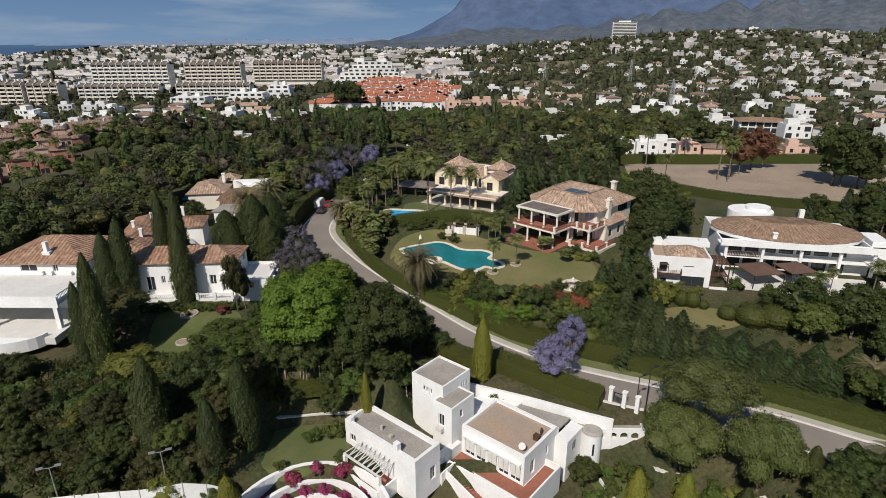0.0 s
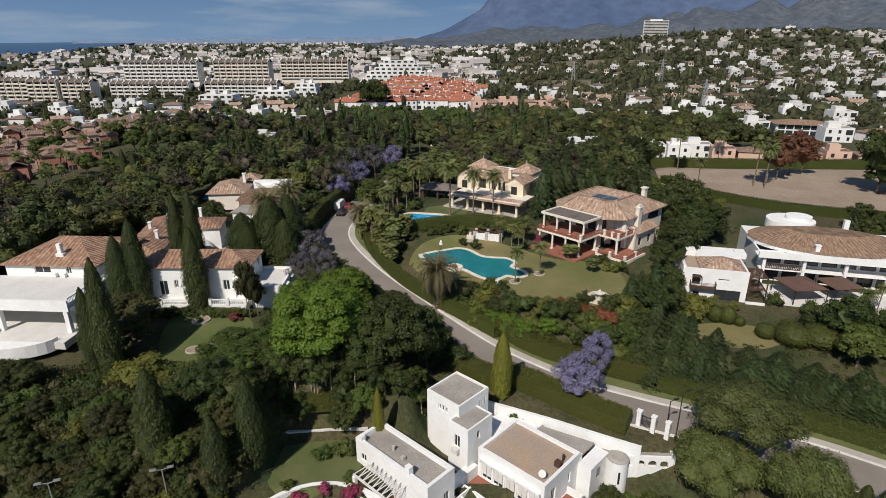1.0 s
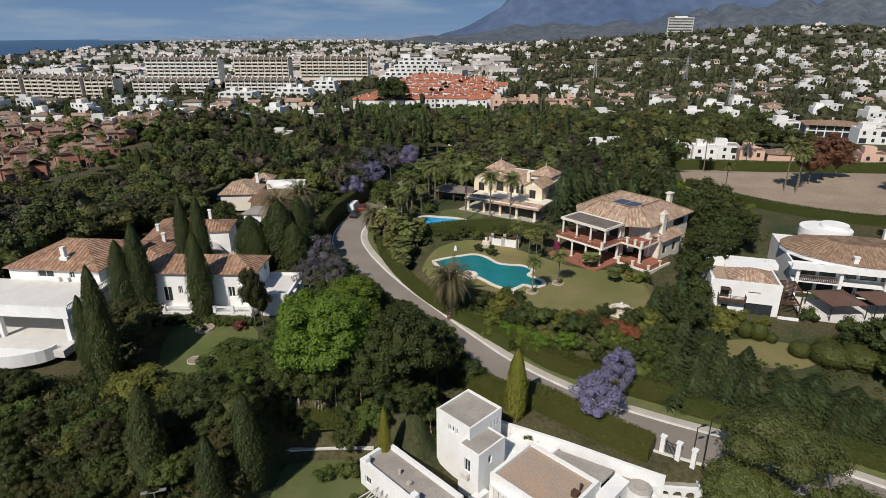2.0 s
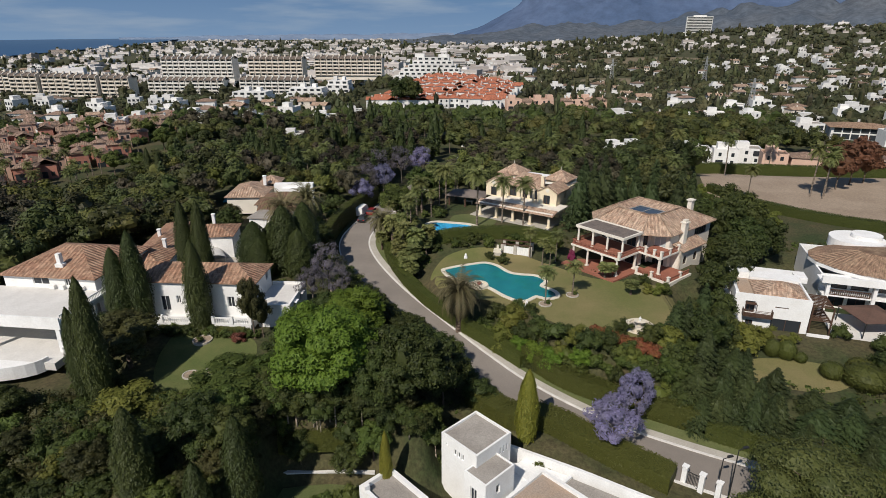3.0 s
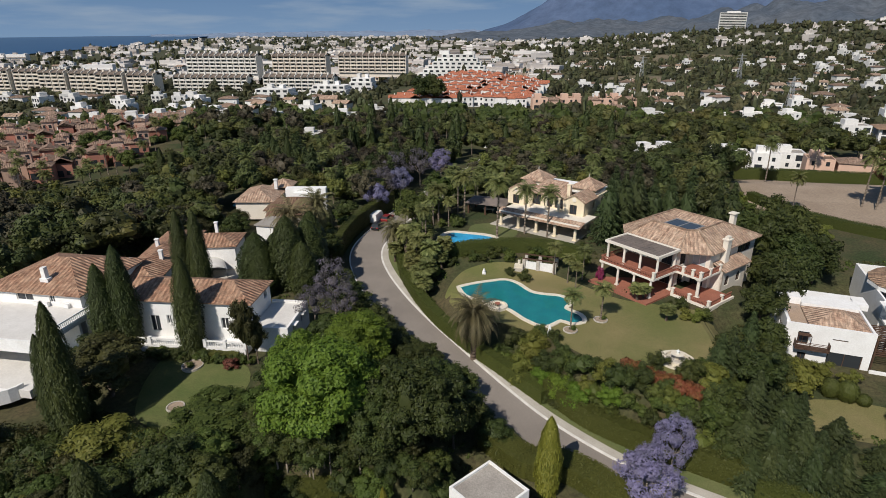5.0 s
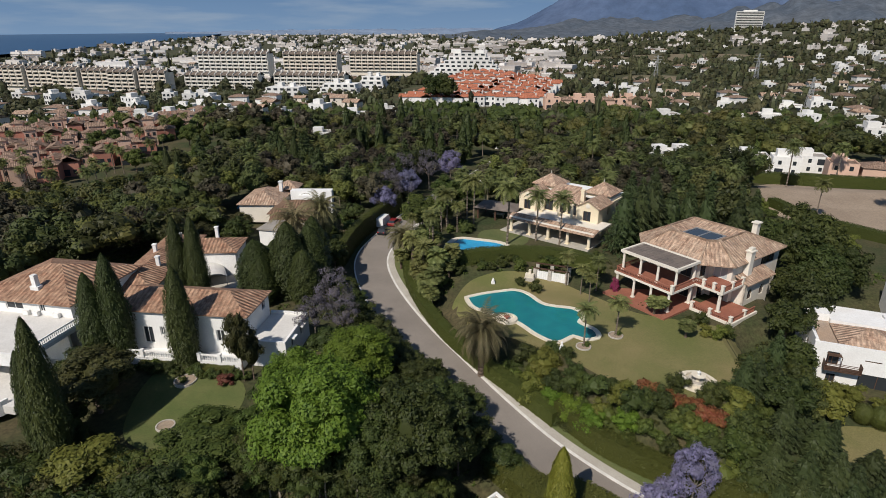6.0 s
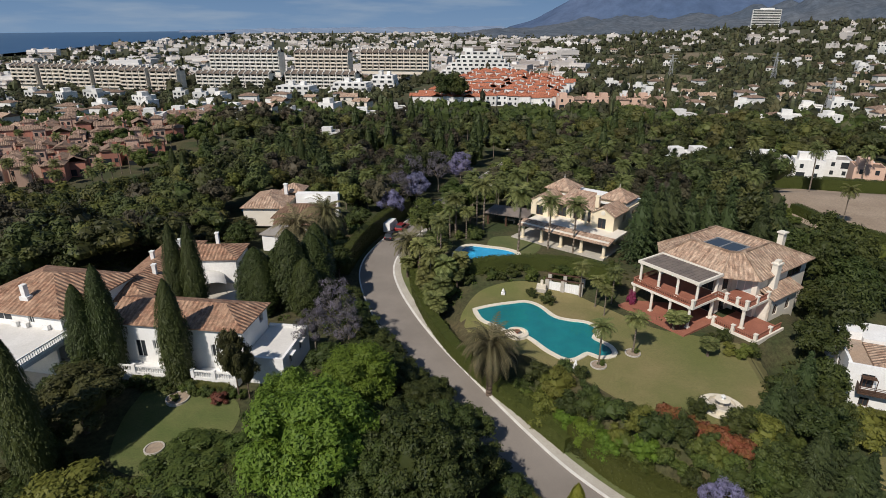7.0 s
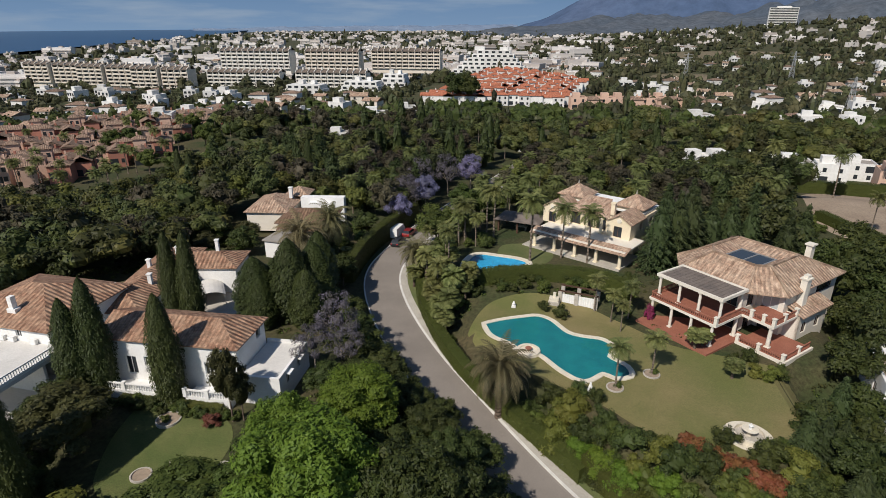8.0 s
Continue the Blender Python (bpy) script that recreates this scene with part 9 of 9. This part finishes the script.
solid("fountain_path", MB().cyl(0, 0, 2.4, 2.4, -0.2, 0.012, 24), COPING, "ring of pale paving round the fountain", "paving", pose(23.4, 95.0, 0.06))


def statue(x, y, h, z=None, label="small white stone garden statue"):
    mb = MB().box(-0.3, 0.3, -0.3, 0.3, -0.2, 0.35 * h).cyl(0, 0, 0.2, 0.24, 0.35 * h, 0.62 * h, 10).cyl(0, 0, 0.24, 0.12, 0.62 * h, 0.84 * h, 10).cyl(0, 0, 0.12, 0.13, 0.84 * h, 0.9 * h, 8).cyl(0, 0, 0.13, 0.05, 0.9 * h, h, 8)
    solid("statue", mb, WHITE, label, "statue", pose(x, y, gz(x, y) if z is None else z))


statue(-2.7, 98.9, 1.5, None, "white stone statue on the grass verge")
statue(7.9, 99.3, 1.6)
statue(-12.9, 93.0, 2.6, None, "tall white garden statue among bushes")
statue(-11.4, 88.6, 2.6, None, "tall white garden statue among bushes")
statue(-12.0, 89.2, 2.2, None, "tall white garden statue among bushes")
statue(-2.2, 118.8, 1.0, None, "small terracotta and stone garden urn")
# pool hut of stone piers and white drapes
hut = thing("pool_hut", "open pool shelter with stone piers and pale drapes", "garden hut", pose(7.0, 120.6, 0.05, 0, 0, -12))
for x in (-2.6, -0.2, 2.6):
    part("pier", MB().box(x - 0.28, x + 0.28, -0.28, 0.28, -0.3, 2.2), STONE, hut)
    part("pier", MB().box(x - 0.28, x + 0.28, 1.9, 2.4, -0.3, 2.2), STONE, hut)
dr = MB()
for k in range(28):
    x0 = -2.3 + k * 0.17
    dr.face([(x0, -0.1 + 0.06 * (k % 2), 0.1), (x0 + 0.17, -0.1 + 0.06 * ((k + 1) % 2), 0.1), (x0 + 0.17, -0.1 + 0.06 * ((k + 1) % 2), 1.9), (x0, -0.1 + 0.06 * (k % 2), 1.9)])
part("drape", dr, WHITE, hut, "pale hanging drapes")
part("beam", MB().box(-2.9, 2.9, -0.12, 0.12, 2.2, 2.36).box(-2.9, 2.9, 2.0, 2.24, 2.2, 2.36), WOOD, hut)
oven = thing("stone_oven", "small domed stone barbecue oven", "oven", pose(3.6, 120.4, 0.05, 0, 0, -10))
part("base", MB().box(-0.8, 0.8, -0.5, 0.5, -0.2, 0.9), STONE, oven)
part("hood", MB().prism([(-0.7, -0.4), (0.7, -0.4), (0.7, 0.4), (-0.7, 0.4)], 0.9, 1.5).box(-0.2, 0.2, -0.1, 0.3, 1.5, 2.2), COPING, oven)
# planting circles on the lower lawn and round the palms
for x, y, r in ((-34.2, 79.2, 1.0), (-35.9, 86.0, 1.3), (-31.4, 80.4, 1.3), (10.8, 101.0, 1.0), (15.3, 104.6, 1.0)):
    ringm = MB()
    for k in range(18):
        a, b = 2 * math.pi * k / 18, 2 * math.pi * (k + 1) / 18
        ringm.prism([(r * math.cos(a), r * math.sin(a)), (r * math.cos(b), r * math.sin(b)), ((r - 0.14) * math.cos(b), (r - 0.14) * math.sin(b)), ((r - 0.14) * math.cos(a), (r - 0.14) * math.sin(a))], -0.3, 0.16)
    bed = thing("planting_bed", "round planting bed edged with stone", "flower bed", pose(x, y, gz(x, y) + 0.05))
    part("edging", ringm, STONE, bed)
    part("soil", MB().cyl(0, 0, r - 0.14, r - 0.14, -0.3, 0.08, 18), EARTH, bed)
for x, y in ((10.8, 101.0), (15.3, 104.6), (-31.4, 80.4), (-36.4, 85.6)):
    plant("shrub", x + 0.3, y + 0.2, 0.4)
plant("rust_bush", -30.9, 86.3, 0.8, 0.7)
solid("stepping_slab", MB().box(-1.3, 1.3, -0.35, 0.35, -0.3, 0.02), PAVING, "pale paved strip on the shaded lawn", "paving", pose(-27.4, 81.6, gz(-27.4, 81.6) + 0.08, 0, 0, 60))
plant("shrub_magenta", 19.6, 65.6, 0.7, 1.0); plant("shrub_magenta", -9.8, 61.8, 0.8, 0.8); plant("shrub_magenta", -15.5, 61.0, 0.8, 0.6); plant("shrub_magenta", -6.8, 60.4, 0.8, 0.8)
for x, y, s in ((-14.6, 67.2, 0.9), (-12.0, 67.6, 1.1), (-10.4, 63.4, 0.7), (-17.4, 62.2, 0.6), (21.6, 62.4, 0.9), (19.0, 61.0, 1.0), (8.6, 74.2, 0.7), (9.4, 73.6, 0.6), (-2.2, 74.6, 1.1), (-4.2, 74.2, 1.2), (24.0, 61.2, 0.8)):
    plant("shrub", x, y, s)


def pylon(x, y, h):
    t = thing("pylon", "grey lattice electricity pylon", "pylon", pose(x, y, gz(x, y) - 1))
    mb = MB()
    n = 6
    for k in range(n):
        r0, r1 = 2.0 * (1 - 0.86 * k / n), 2.0 * (1 - 0.86 * (k + 1) / n)
        z0, z1 = h * k / n, h * (k + 1) / n
        c0, c1 = [(-r0, -r0), (r0, -r0), (r0, r0), (-r0, r0)], [(-r1, -r1), (r1, -r1), (r1, r1), (-r1, r1)]
        for i in range(4):
            j = (i + 1) % 4
            mb.bar((*c0[i], z0), (*c1[i], z1), 0.22).bar((*c0[i], z0), (*c1[j], z1), 0.14).bar((*c0[j], z0), (*c1[i], z1), 0.14)
    part("lattice", mb, GREYMETAL, t)
    for k, w in enumerate((3.6, 4.4, 3.6)):
        part("crossarm", MB().bar((-w, 0, h * (0.72 + 0.11 * k)), (w, 0, h * (0.72 + 0.11 * k)), 0.25), GREYMETAL, t)


pylon(169, 420, 20); pylon(205, 620, 26); pylon(120, 640, 24)

draped("court", [(-42, 50), (-41, 54.4), (-34, 55.2), (-28, 55.8), (-22, 57.2), (-22, 48), (-32, 44)], PAVING, "pale concrete sports court", "court", 0.06)


# white garden walls round the terraced house
def garden_wall(line, top, label, thick=0.3):
    """A rendered wall along a line, its foot in the ground and its cap following top."""
    w = thing("garden_wall", label, "wall", pose(0, 0, 0))
    for (x0, y0, z0), (x1, y1, z1) in zip(line, line[1:]):
        a, b = Vector((x0, y0)), Vector((x1, y1))
        d = (b - a).normalized(); s = Vector((-d.y, d.x)) * thick / 2
        part("wall_length", MB().prism([tuple(a - s), tuple(b - s), tuple(b + s), tuple(a + s)], min(gz(x0, y0), gz(x1, y1)) - 0.6, [z0, z1, z1, z0]), WHITE, w)
        e = s * 1.35
        part("coping", MB().prism([tuple(a - e), tuple(b - e), tuple(b + e), tuple(a + e)], [z0, z1, z1, z0], [z0 + 0.07, z1 + 0.07, z1 + 0.07, z0 + 0.07]), PALEFLOOR, w)
    return w


garden_wall([(-20.4, 70.7, -7.1), (-17.0, 71.0, -7.1), (-13.5, 71.3, -7.0), (-9.8, 71.4, -6.9)], 0, "low white garden wall above the small lawn")
garden_wall([(26.6, 66.9, -11.2), (28.0, 64.9, -11.3), (32.2, 64.0, -11.3), (35.0, 63.6, -11.0), (37.1, 63.7, -9.2)], 0, "stepped white garden wall under the pines")
garden_wall([(34.0, 59.2, -11.0), (38.0, 59.0, -10.0), (41.0, 59.2, -8.4)], 0, "white garden wall beside the lane")
garden_wall([(20.6, 64.6, -12.2), (22.4, 58.0, -12.3)], 0, "thin white garden kerb wall", 0.2)
plant("near_dark", 18.3, 63.6, 0.55, 0.6); plant("near_green", 23.2, 64.2, 0.4, 0.45); plant("shrub", 21.8, 65.6, 0.9); plant("shrub_dark", 25.2, 64.0, 1.2)
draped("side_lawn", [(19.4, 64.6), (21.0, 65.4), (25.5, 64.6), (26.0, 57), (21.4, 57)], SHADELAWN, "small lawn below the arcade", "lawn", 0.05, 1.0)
for k in range(10):
    plant(["shrub_dark", "shrub", "shrub_yellow"][k % 3], 27 + 1.6 * k + RNG.uniform(-0.6, 0.6), 61.5 + RNG.uniform(-3.5, 2.0), RNG.uniform(0.8, 1.4))
for k, (x, y, s) in enumerate(((49.8, 56.2, 0.75), (52.6, 54.6, 0.8), (46.6, 54.6, 0.7), (43.6, 56.2, 0.6), (41.0, 54.4, 0.7), (48.8, 52.6, 0.8), (37.0, 56.0, 0.6), (45.0, 51.6, 0.7))):
    plant(["near_dark", "near_dark", "near_olive"][k % 3], x, y, s, s * 0.95)
for x, y, s in ((45.2, 56.8, 0.8), (49.4, 54.6, 1.0), (47.4, 59.0, 0.55)):
    plant("near_dark", x, y, s, s)
for x, y, s in ((46.0, 58.8, 0.9), (42.6, 59.6, 0.7), (34.8, 58.0, 0.8)):
    plant("cypress", x, y, s, s * 0.5, "small dark cypress beside the lane")
for k in range(14):
    a = radians(18 + 142 * k / 13)
    r = 7.3 if k % 2 else 5.7
    plant("shrub_magenta", -12.6 + r * math.cos(a), 54.6 + r * math.sin(a), 0.75, 0.7, "low pink flowering shrub between the curved walls")
